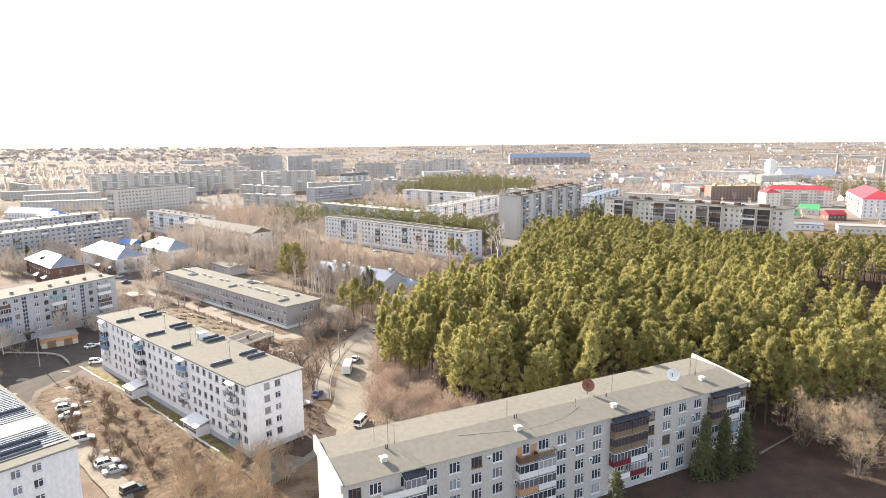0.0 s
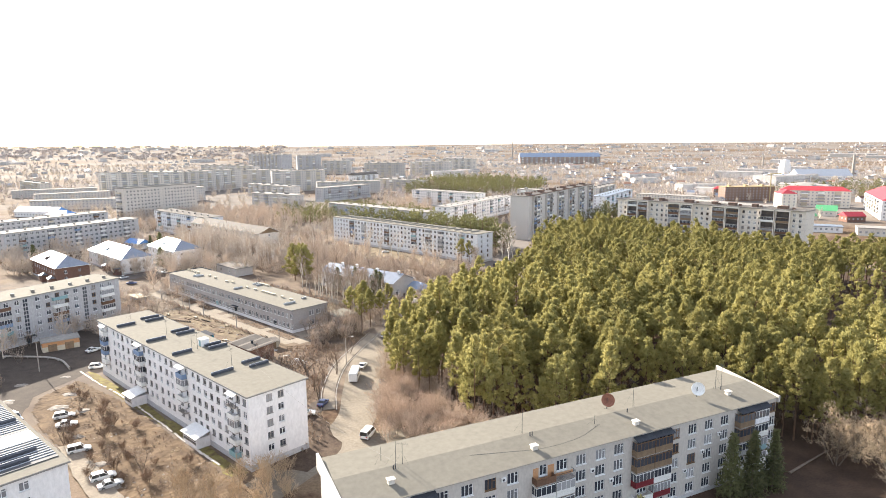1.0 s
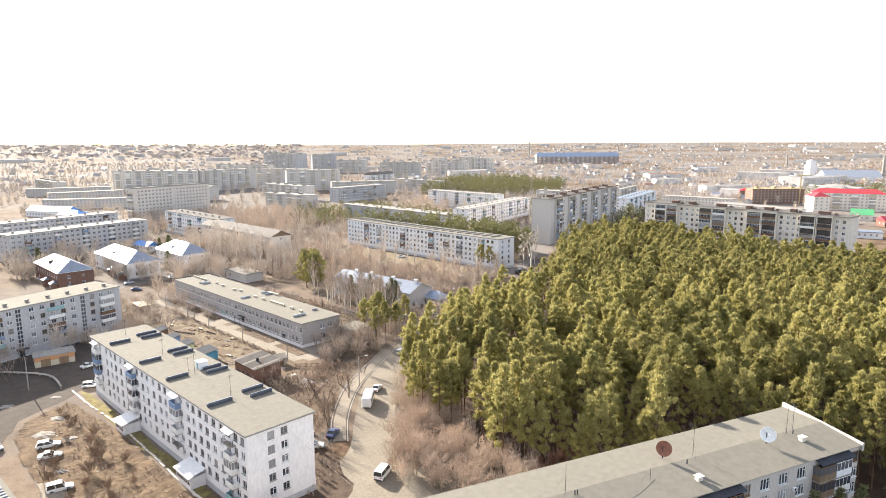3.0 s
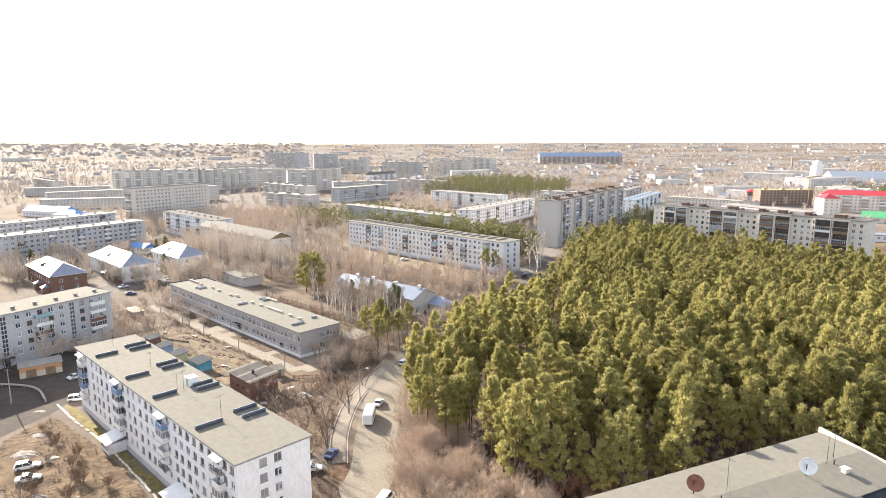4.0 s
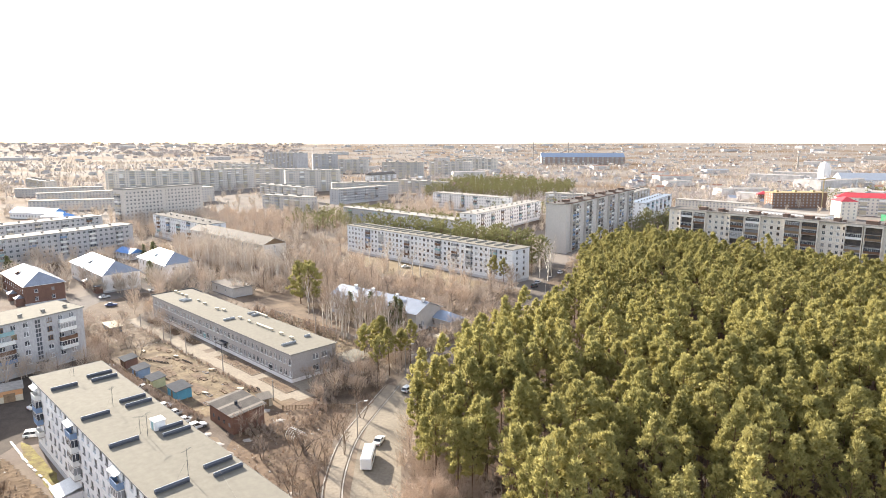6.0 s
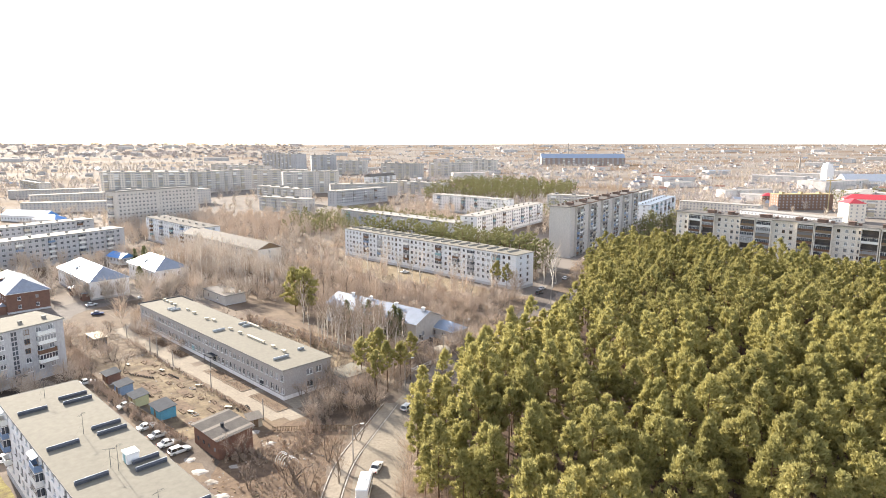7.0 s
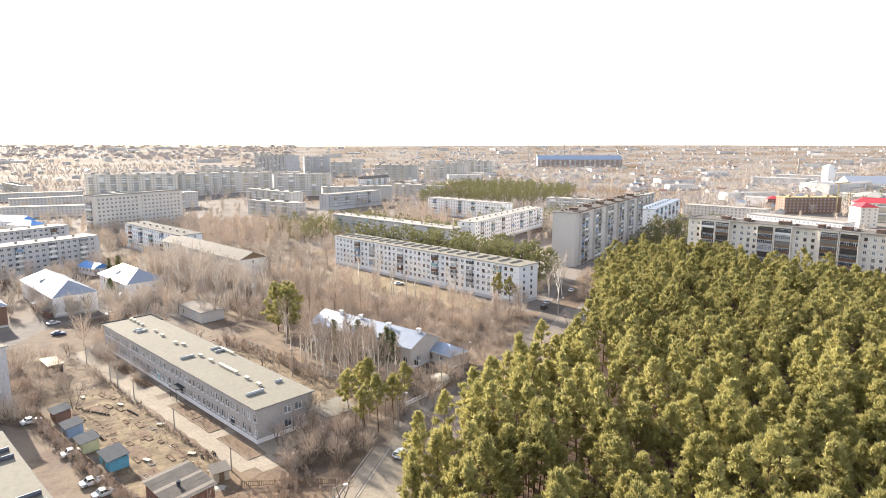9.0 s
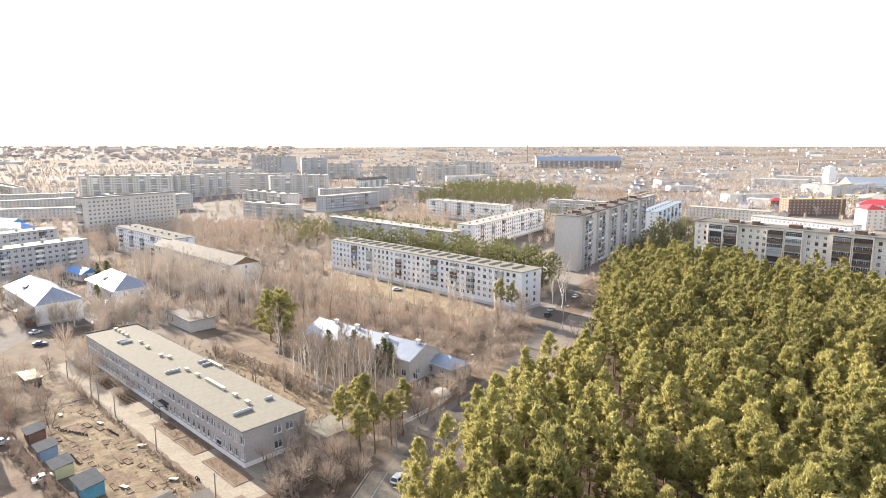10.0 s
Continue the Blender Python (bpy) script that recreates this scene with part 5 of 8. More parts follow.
def broad_pine_pieces(seed, h, clumps, leaves, size, heart=0.45, low=0.45, wide=3.7, rough=True):
    """A free-standing pine with a wide, open, flat-topped crown."""
    rng = np.random.default_rng(seed)
    wood, green = [tube_tris((0, 0, -0.3), (0.1, 0.05, h * 0.5), 0.22, 0.16, 5), tube_tris((0.1, 0.05, h * 0.5), (0.0, 0.2, h * 0.93), 0.16, 0.05, 5)], []
    for i in range(clumps):
        rel = (i + rng.random()) / clumps
        z = h * (low + (0.97 - low) * rel)
        reach = wide * (0.65 + 0.35 * np.sin(np.pi * min(1, rel + 0.1))) * np.sqrt(max(0.05, 1 - (max(0, rel - 0.55) / 0.5) ** 2)) * rng.uniform(0.4, 1.1)
        a = i * 2.399 + rng.normal() * 0.5
        base, tip = np.array([0, 0.1, z - 0.5 * reach]), np.array([reach * np.cos(a), reach * np.sin(a), z + rng.uniform(-0.2, 0.3)])
        if i % 2 == 0:
            wood.append(tube_tris(base, tip, 0.07, 0.02, 3))
        green.append(plume(rng, tip, np.array([np.cos(a), np.sin(a), 0.3 + 0.8 * rel]), rng.uniform(0.7, 1.2), leaves, size, heart, 0.2, rough))
    return merge(wood), merge(green)


def spruce_pieces(seed, h, width, leaves, size):
    rng = np.random.default_rng(seed)
    wood, green = [tube_tris((0, 0, -0.3), (0, 0, h), 0.2, 0.02, 5)], []
    levels = int(h / 0.55)
    for i in range(levels):
        z = h * (0.06 + 0.93 * i / levels)
        reach = width * (1 - z / h) ** 0.85 + 0.12
        n = max(4, int(3 + reach * 3.2))
        for k in range(n):
            a = 2 * np.pi * (k + rng.random() * 0.6) / n + i
            rr = reach * rng.uniform(0.75, 1.1)
            for f in (0.55, 1.0):
                c = np.array([rr * f * np.cos(a), rr * f * np.sin(a), z - 0.22 * rr * f + 0.1])
                green.append(tufts(rng, c, 0.2 + 0.16 * reach, leaves, size, 0.5, -0.15))
    return merge(wood), merge(green)


def bare_pieces(seed, h, spread, stems=1, depth=4, twig=0.035, droop=0.0, kids=4, low=0.3, trunk=0.16):
    """A leafless tree: trunk, limbs, and many fine twigs."""
    rng = np.random.default_rng(seed)
    wood, fine = [], []

    def grow(p, d, length, r, level):
        q = p + d * length
        if level >= 2:
            fine.append(sliver(p, q, max(r * 0.8, twig * 0.6)))
        elif level == 1 or stems > 4:
            wood.append(tube_tris(p, q, r, r * 0.5, 3))
        else:
            m = p + d * length * 0.5 + rng.normal(size=3) * length * 0.03
            wood.append(tube_tris(p, m, r, r * 0.8, 5))
            wood.append(tube_tris(m, q, r * 0.8, r * 0.55, 5))
        if level == depth:
            return
        n = kids + (2 if level == 0 else 0) + int(rng.integers(0, 2))
        for k in range(n):
            t = low + (1 - low) * (k + rng.random()) / n if level == 0 else 0.25 + 0.75 * (k + rng.random()) / n
            side = rng.normal(size=3)
            side -= d * (side @ d)
            side /= np.linalg.norm(side) + 1e-9
            nd = d * rng.uniform(0.55, 1.0) + side * spread * rng.uniform(0.6, 1.2) + np.array([0, 0, 0.18 - droop * level])
            nd /= np.linalg.norm(nd)
            grow(p + d * length * t, nd, length * rng.uniform(0.38, 0.62) * (1.15 - 0.45 * t if level == 0 else 1), r * (0.55 if level == 0 else 0.5) * (1.1 - 0.5 * t), level + 1)

    def sliver(p, q, w):
        s = np.cross(q - p, rng.normal(size=3))
        s = s / (np.linalg.norm(s) + 1e-9) * w
        return np.array([p - s, p + s, q]), np.array([[0, 1, 2]])

    for s in range(stems):
        a = 2 * np.pi * s / stems + rng.random()
        d = np.array([np.cos(a), np.sin(a), 0]) * (0.0 if stems == 1 else rng.uniform(0.1, 0.45)) + np.array([rng.normal() * 0.03, rng.normal() * 0.03, 1.0])
        d /= np.linalg.norm(d)
        p = np.array([np.cos(a), np.sin(a), 0]) * (0 if stems == 1 else 0.3) + np.array([0, 0, -0.2])
        grow(p, d, h * (0.72 if stems == 1 else rng.uniform(0.5, 0.7)), trunk, 0)
    return merge(wood), merge(fine)


def tree_proto(name, pieces, bark, leaf, label, category, crown="crown"):
    """A tree as a thing with trunk and crown; the first one of its kind, to be copied."""
    (wv, wf), (gv, gf) = pieces
    t = thing(name, label, category, pose(0, 0, 0))
    part("trunk", soup("trunk", wv, wf, [bark]), None, t)
    part(crown, soup(crown, gv, gf, [leaf]), None, t)
    return t


def forest_stuff(name, kinds, spots, mats, label, category="trees"):
    """Many far trees as one mesh. spots are (x, y, scale, turn)."""
    vs, fs, ms, n = [], [], [], 0
    for i, (x, y, s, a) in enumerate(spots):
        c, sn = math.cos(a), math.sin(a)
        for slot, (v, f) in enumerate(kinds[i % len(kinds)]):
            w = v * s
            w = np.c_[w[:, 0] * c - w[:, 1] * sn + x, w[:, 0] * sn + w[:, 1] * c + y, w[:, 2] + ground_z(x, y)]
            vs.append(w), fs.append(f + n), ms.append(np.full(len(f), slot))
            n += len(w)
    ob = new(name, soup(name, np.vstack(vs), np.vstack(fs), mats, np.concatenate(ms)))
    return tagged(ob, label, category, kind="stuff")


def inside(x, y, poly):
    hit = False
    for (x0, y0), (x1, y1) in zip(poly, poly[1:] + poly[:1]):
        if (y0 > y) != (y1 > y) and x < x0 + (y - y0) / (y1 - y0) * (x1 - x0):
            hit = not hit
    return hit


def scatter(poly, step, seed, jitter=0.45):
    """Uneven spots over an area, about step apart."""
    rnd = random.Random(seed)
    xs, ys = [p[0] for p in poly], [p[1] for p in poly]
    out, y, row = [], min(ys), 0
    while y < max(ys):
        x = min(xs) + (step / 2 if row % 2 else 0)
        while x < max(xs):
            px, py = x + rnd.uniform(-jitter, jitter) * step, y + rnd.uniform(-jitter, jitter) * step
            if inside(px, py, poly):
                out.append((px, py))
            x += step
        y += step * 0.87
        row += 1
    return out


def open_ground(x, y):
    """Street, crossing and hut yard, where no trees stand."""
    if min(math.hypot(x - p[0], y - p[1]) for p in ROAD) < (5.0 if y > 225 else 5.0) or math.hypot(x + 111.5, y - 305) < 11:
        return True
    if inside(x, y, [(-88, 376), (-78, 392), (-50, 376), (-20, 344), (-4, 326), (-10, 314), (-36, 334), (-62, 358)]):
        return True
    return inside(x, y, [(-178, 248), (-184, 300), (-152, 352), (-128, 342), (-144, 305), (-148, 250)]) or inside(x, y, [(8, 312), (24, 300), (44, 372), (34, 392), (22, 348)])


WOOD_EDGE = [(-16, 152), (-19.5, 168), (-20, 184), (-16.5, 196), (-11, 207), (-4, 219), (6, 233), (16, 247), (27, 272), (34, 314), (44, 348), (62, 378), (80, 388), (96, 378), (118, 352), (160, 300), (228, 285), (262, 330), (205, 250), (120, 140), (112, 128), (97, 127), (77, 125), (67, 132), (48, 141), (30, 131), (14, 125), (4, 130), (-5, 146)]
rnd = random.Random(77)
pines_near = [pine_pieces(100 + k, 18.5 + k % 3, 31 if k < 5 else 40, 68, 0.56, (2.3 if k < 5 else 2.4) + 0.2 * (k % 3), None if k < 5 else 0.3 + 0.1 * (k - 5), 0.46, False, 0.23) for k in range(7)]
pines_mid = [pine_pieces(160 + k, 18.5 + k % 3, 26, 36, 0.7, 2.35 + 0.2 * (k % 3), None, 0.45, False, 0.23) for k in range(5)]
pines_far = [pine_pieces(140 + k, 18.5 + k % 3, 20, 26, 0.85, 2.4 + 0.2 * (k % 3), None, 0.42, False, 0.24) for k in range(5)]
protos = [tree_proto("pine_tree", p, PINE_BARK, NEEDLES, "tall Scots pine with a bare trunk and yellow-green crown", "pine tree") for p in pines_near]
near_spots, far_spots = [], []
for x, y in scatter(WOOD_EDGE, 4.7, 5):
    if inside(x, y, [(102, 178), (136, 182), (186, 250), (162, 268), (118, 214)]) and rnd.random() < 0.85:
        continue
    if rnd.random() < 0.06:
        continue
    (near_spots if y - 0.35 * x < 182 and x < 80 and y < 215 else far_spots).append((x, y, rnd.uniform(0.74, 1.12), rnd.uniform(0, 6.28)))
near_spots.sort(key=lambda s: s[1])
far_spots += near_spots[290:]
near_spots = near_spots[:290]
placed = []
for i, (x, y, s, a) in enumerate(near_spots):
    m = pose(x, y, 0, 0, 0, math.degrees(a))
    outer = (not inside(x, y - 9, WOOD_EDGE) or not inside(x - 7, y, WOOD_EDGE)) and (x < 30 or y < 150)
    k = 5 + i % 2 if outer else i % 5
    if protos[k] not in placed:
        t = protos[k]
        t.matrix_basis, t["group"] = m, "pines of the wood"
        placed.append(t)
    else:
        t = copy_thing(protos[k], m)
    t.scale = (s, s, s)
for i, (x, y) in enumerate(((69, 134), (73.5, 130.8), (78, 128.6), (83.5, 130), (88.5, 132), (76.5, 134.5), (93.5, 130.5), (82, 135.5), (99, 131))):
    t = copy_thing(protos[5 + i % 2], pose(x, y, 0, 0, 0, 67 * i))
    t.scale = (0.74 + 0.05 * (i % 4),) * 3
forest_stuff("pine_wood", pines_mid, [s for s in far_spots if s[1] < 235], [PINE_BARK, NEEDLES], "dense wood of tall pines with yellow-green crowns", "pine wood")
forest_stuff("pine_wood", pines_far, [s for s in far_spots if s[1] >= 235], [PINE_BARK, NEEDLES], "dense wood of tall pines with yellow-green crowns", "pine wood")
row = []
for area, step, keep, lo, hi in (([(-84, 436), (-66, 444), (30, 366), (30, 350), (19, 350)], 4.6, 0.9, 0.8, 1.15), ([(-66, 446), (-40, 440), (36, 385), (30, 366)], 6, 0.6, 0.8, 1.1), ([(-125, 556), (-100, 584), (0, 484), (-20, 466)], 6, 0.7, 0.6, 0.85),
                                 ([(-70, 740), (-60, 900), (-20, 990), (60, 960), (115, 860), (90, 740), (20, 715)], 9.0, 0.75, 0.75, 1.05), ([(-140, 470), (-160, 560), (-100, 530), (-85, 470)], 8, 0.5, 0.55, 0.85), ([(60, 398), (95, 402), (180, 560), (120, 540)], 6.5, 0.5, 0.6, 0.85),
                                 ([(330, 720), (520, 860), (640, 800), (420, 640)], 12, 0.6, 0.6, 0.9), ([(-30, 560), (60, 640), (90, 600), (10, 540)], 8, 0.4, 0.5, 0.8)):
    row += [(x, y, rnd.uniform(lo, hi), rnd.uniform(0, 6.28)) for x, y in scatter(area, step, int(step * 7)) if rnd.random() < keep and noise.noise((x * 0.03, y * 0.03, 8)) > -0.35 and not open_ground(x, y)]
forest_stuff("pine_row", [broad_pine_pieces(180 + k, 17 + k % 3, 22, 12, 1.0, 0.5, 0.25, 3.6, False) for k in range(4)], row, [PINE_BARK, NEEDLES_DARK], "pines between the far blocks of flats", "pine trees")

# bare trees
poplars = [bare_pieces(200 + k, 15 + k, 0.42, 1, 4, 0.055, 0.02, 4, 0.25, 0.2) for k in range(3)]
birches = [bare_pieces(220 + k, 14 + k, 0.36, 1, 4, 0.032, 0.03, 5, 0.3, 0.15) for k in range(3)]
maples = [bare_pieces(240 + k, 10.5, 0.62, 2, 4, 0.035, 0.0, 4, 0.2, 0.14) for k in range(3)]
shrubs = [bare_pieces(260 + k, 5.2, 0.5, 9, 3, 0.034, 0.0, 5, 0.15, 0.05) for k in range(3)]


def plant(name, kinds, bark, leaf, label, category, spots, group, lo=0.8, hi=1.15, seed=3):
    """Trees as things of their own, copied from a few first ones."""
    rnd = random.Random(seed)
    ps = [tree_proto(name, k, bark, leaf, label, category, "crown") for k in kinds[:max(1, min(len(kinds), len(spots)))]]
    for i, (x, y) in enumerate(spots):
        m = pose(x, y, 0, 0, 0, rnd.uniform(0, 360))
        s = rnd.uniform(lo, hi)
        if i < len(ps):
            t = ps[i]
            t.matrix_basis, t["group"] = m, group
        else:
            t = copy_thing(ps[i % len(ps)], m)
        t.scale = (s, s, s)


spreading = [bare_pieces(290 + k, 7.5, 0.6, 5, 4, 0.03, 0.02, 4, 0.15, 0.07) for k in range(3)]
plant("bare_shrub", spreading, TWIG, TWIG_WARM, "tall spreading leafless brown shrub in a thicket", "shrub", scatter([(-16, 128), (-20, 144), (-17, 168), (-12, 168), (-4, 148), (4, 134), (10, 127), (4, 121), (-6, 124)], 3.4, 21), "thicket by the lane", 0.8, 1.25)
plant("bare_shrub", shrubs, TWIG_RED, TWIG_RED, "low leafless shrub with reddish stems", "shrub", scatter([(8, 133), (14, 140), (24, 141), (22, 135)], 3.2, 22), "thicket by the lane", 0.7, 1.0)
bushy = [bare_pieces(280 + k, 11.5, 0.8, 4, 5, 0.024, 0.035, 4, 0.12, 0.1) for k in range(2)]
plant("bare_tree", bushy, BARK, TWIG_TAN, "dense spreading leafless tree with pale twigs", "tree", [(78, 123), (73.5, 122), (84, 121), (80.5, 117), (77, 110), (87.5, 124), (91, 114), (98, 118), (103, 122)], "bare trees by the wood", 0.95, 1.3)
plant("bare_tree", maples, BARK, TWIG, "leafless grey-brown street tree", "tree",
      [(-45, 212), (-42, 205), (-40, 212), (-37, 205), (-36, 198), (-39, 200), (-33, 202), (-43, 219), (-45, 208), (-47, 216), (-41, 202), (-46, 203), (-49, 211), (-51, 206), (-38, 208.5), (-34, 211), (-28, 222), (-22, 228), (-18, 224), (-14, 240), (-21, 198), (-20, 207), (-19, 192), (-48, 200), (-30, 228)], "trees at the bend", 0.65, 1.0)
plant("bare_tree", maples, BARK, TWIG, "leafless roadside tree with thin grey-brown twigs", "tree", [(-20, 201), (-15, 210), (-9, 221), (-4, 231), (3, 243), (8, 254), (13, 266), (18, 280), (24, 296), (-13, 252), (-7, 262), (-1, 274), (5, 287), (10, 300), (-20, 240), (-24, 232)], "trees along the street", 0.45, 0.8, 24)
plant("bare_tree", maples, BARK, TWIG_DARK, "dark leafless tree between the block and the road", "tree", [(-37, 146), (-35, 152.5), (-36, 161), (-34, 169), (-38, 177), (-33.5, 186), (-40, 153), (-43, 168)], "trees by the road", 0.6, 0.95, 14)
plant("birch_tree", birches, BIRCH_BARK, TWIG, "slender leafless birch with a white trunk", "birch", scatter([(-62, 253), (-56, 262), (-44, 258), (-33, 250), (-29, 243), (-40, 238), (-54, 246)], 3.9, 25) + [(-66, 266), (-70, 273)], "birches by the fence", 0.75, 1.1)
plant("poplar_tree", poplars, BIRCH_BARK, TWIG_PALE, "tall leafless poplar with upswept pale branches", "poplar",
      scatter([(-150, 345), (-160, 385), (-112, 345), (-95, 322), (-115, 330)], 8.5, 26) + [(-45, 345), (-38, 338), (-20, 330), (-15, 325), (-52, 352), (25, 335), (28, 345), (22, 342), (-2, 322)], "poplars between the blocks", 0.8, 1.15)
plant("poplar_tree", poplars, BIRCH_BARK, TWIG_PALE, "tall leafless poplar with a pale trunk", "poplar", scatter([(-160, 392), (-175, 372), (-150, 350), (-118, 335), (-96, 322), (-92, 330), (-110, 345), (-140, 372)], 6.0, 38) + scatter([(-92, 392), (-50, 356), (-10, 322), (-14, 316), (-56, 348), (-98, 384)], 13, 39), "poplars between the blocks", 0.75, 1.1, 15)
mid = scatter([(-140, 320), (-100, 305), (-60, 300), (-20, 275), (0, 290), (12, 318), (-60, 372), (-95, 420), (-130, 400)], 11, 27)
mid = [p for p in mid if not open_ground(*p)]
mid = [p for p in mid if not inside(p[0], p[1], [(-75, 330), (-95, 395), (-30, 350), (-25, 320)]) or random.Random(int(p[0] * 7)).random() < 0.3]
plant("bare_tree", maples + poplars, BARK, TWIG, "leafless brown tree in the open yards", "tree", mid, "trees in the yards", 0.45, 0.9, 8)
plant("bare_shrub", spreading, TWIG_TAN, TWIG_TAN, "tan leafless shrub with upright stems", "shrub", scatter([(-43, 108), (-52, 112), (-46, 96), (-36, 90), (-28, 104), (-31, 122), (-36, 121)], 4.6, 28) + [(-72, 103), (-60, 96), (-55, 90)], "shrubs before the gable", 0.6, 1.05, 9)
yard = scatter([(-104, 164), (-92, 138), (-72, 112), (-50, 108), (-48, 116), (-100, 163)], 6.0, 29)
plant("bare_shrub", shrubs, TWIG_DARK, TWIG_DARK, "low dark leafless garden bush", "shrub", yard, "bushes in the yard", 0.35, 0.75, 10)
plant("bare_tree", maples, BARK, TWIG, "leafless grey tree in the yard", "tree", [(-39, 166.5), (-42, 160), (-46, 172), (-37, 157), (-50, 166), (-44, 182), (-55, 176), (-120, 158), (-128, 176), (-135, 190), (-70, 120), (-62, 118), (-84, 128), (-118, 205), (-112, 214), (-107, 222), (-115, 231), (-128, 236), (-140, 246), (-132, 258)], "yard trees", 0.5, 0.85, 11)
plant("bare_tree", maples, BARK, TWIG, "leafless tree behind the school", "tree", [(-126 + u * .7547 + v * .656, 267.1 - u * .656 + v * .7547) for u, v in ((6, 19), (14, 24), (20, 18), (27, 27), (34, 21), (41, 30), (47, 19), (53, 25), (60, 30), (66, 21), (73, 28), (79, 20), (86, 27), (93, 30), (99, 24), (104, 18))], "trees behind the school", 0.45, 0.8, 16)
plant("spruce_tree", [spruce_pieces(300 + k, 12.2, 2.25, 9, 0.36) for k in range(2)], BARK, SPRUCE_NEEDLES, "dark blue-green spruce beside the flats", "spruce", [(48, 109.8), (52, 110.6), (57, 113.4), (26, 88.5)], "spruces before the flats", 0.95, 1.12)
plant("spruce_tree", [spruce_pieces(310, 9, 1.9, 4, 0.55)], BARK, SPRUCE_NEEDLES, "dark narrow spruce by the houses", "spruce", [(-158, 325), (-155, 331), (-48, 268.5), (-45, 266), (-42, 263.5), (-40, 261), (-37, 259), (-35, 257), (-33, 255), (-53, 268), (-216, 318), (-220, 308), (-224, 322), (-172, 360), (-178, 366), (-182, 372), (-190, 378)], "spruces by the houses", 0.7, 1.35, 12)
plant("pine_tree", [pine_pieces(190 + k, 16 + k, 46, 56, 0.6, 2.9, 0.5) for k in range(3)], PINE_BARK, NEEDLES, "slender pine with an open olive-green crown", "pine tree", [(-38, 216), (-34, 220), (-31, 213.5), (-28, 217.5), (-36.5, 224), (-26, 222), (-33, 208.5), (0, 322), (4, 317)], "pines at the bend", 0.72, 0.92, 13)
plant("pine_tree", [broad_pine_pieces(195 + k, 14.5 + k, 80, 40, 0.6, 0.42, 0.2, 4.2) for k in range(2)], PINE_BARK, NEEDLES, "full olive-green pine standing behind the school", "pine tree", [(-77, 288), (-72.5, 284), (-74.5, 291)], "pines behind the school", 1.05, 1.22, 17)

# the far town's trees, too many to count
def brush_pieces(seed, h, twigs, wide, loose=1.0):
    """A far leafless tree: a stem and a spray of thin upswept twigs."""
    rng = np.random.default_rng(seed)
    fine = []
    for k in range(twigs):
        t = rng.uniform(0.15, 0.8)
        a = rng.uniform(0, 6.283)
        p = np.array([0, 0, h * t * 0.8]) + np.array([np.cos(a), np.sin(a), 0]) * h * 0.13 * loose ** 2 * rng.random()
        d = np.array([np.cos(a), np.sin(a), 0]) * rng.uniform(0.1, 0.8) * loose + np.array([0, 0, rng.uniform(0.4, 1.1)]) + rng.normal(size=3) * 0.25 * (loose - 1)
        q = p + d / np.linalg.norm(d) * h * rng.uniform(0.18, 0.45)
        s = np.cross(q - p, rng.normal(size=3))
        s = s / np.linalg.norm(s) * wide * rng.uniform(0.6, 1.3)
        fine.append((np.array([p - s, p + s, q]), np.array([[0, 1, 2]])))
    return tube_tris((0, 0, -0.06 * h), (0, 0, h * 0.75), 0.014 * h, 0.005 * h, 3), merge(fine)


belt = [brush_pieces(420 + k, 7 + k % 3, 230, 0.042, 1.5) for k in range(5)]
spots = []
for area, step in (([(-140, 318), (-100, 300), (-72, 292), (-20, 262), (-2, 285), (10, 312), (-6, 318), (-46, 330), (-92, 372), (-120, 395), (-165, 420), (-180, 400), (-150, 345)], 3.6), ([(-70, 294), (-20, 268), (0, 300), (-60, 335)], 3.6), ([(-18, 228), (-10, 248), (6, 280), (0, 284), (-20, 250), (-26, 232)], 3.0),
                   ([(-60, 262), (-30, 236), (-24, 244), (-56, 268)], 3.6), ([(-21, 148), (-22, 170), (-21.5, 194), (-17, 192), (-17.5, 170), (-16, 150)], 2.4), ([(-18, 194), (-10, 206), (-2, 219), (7, 234), (15, 247), (24, 272), (16, 272), (2, 244), (-14, 216), (-22, 200)], 2.6), ([(-210, 345), (-260, 380), (-200, 420), (-175, 400)], 6), ([(-150, 225), (-120, 200), (-112, 212), (-120, 240), (-140, 262), (-156, 250)], 3.6), ([(-136, 262), (-112, 239), (-102, 236), (-98, 243), (-118, 260), (-128, 284)], 4.2), ([(31, 322), (45, 352), (56, 386), (50, 392), (42, 380), (36, 356), (27, 332)], 3.4), ([(-48, 195), (-34, 196), (-24, 226), (-34, 228), (-46, 214)], 3.0), ([(10, 325), (22, 345), (30, 372), (24, 372), (4, 340)], 4)):
    spots += [(x, y, random.Random(int(x * 31 + y)).uniform(0.4, 1.0), x * 7) for x, y in scatter(area, step * 1.38, int(step * 10)) if not open_ground(x, y)]
forest_stuff("thicket", belt, spots, [TWIG_DARK, TWIG_GREY], "leafless scrub filling the yards between the houses", "scrub")
tall = [brush_pieces(440 + k, 12 + k % 4, 210, 0.06) for k in range(4)]
spots = []
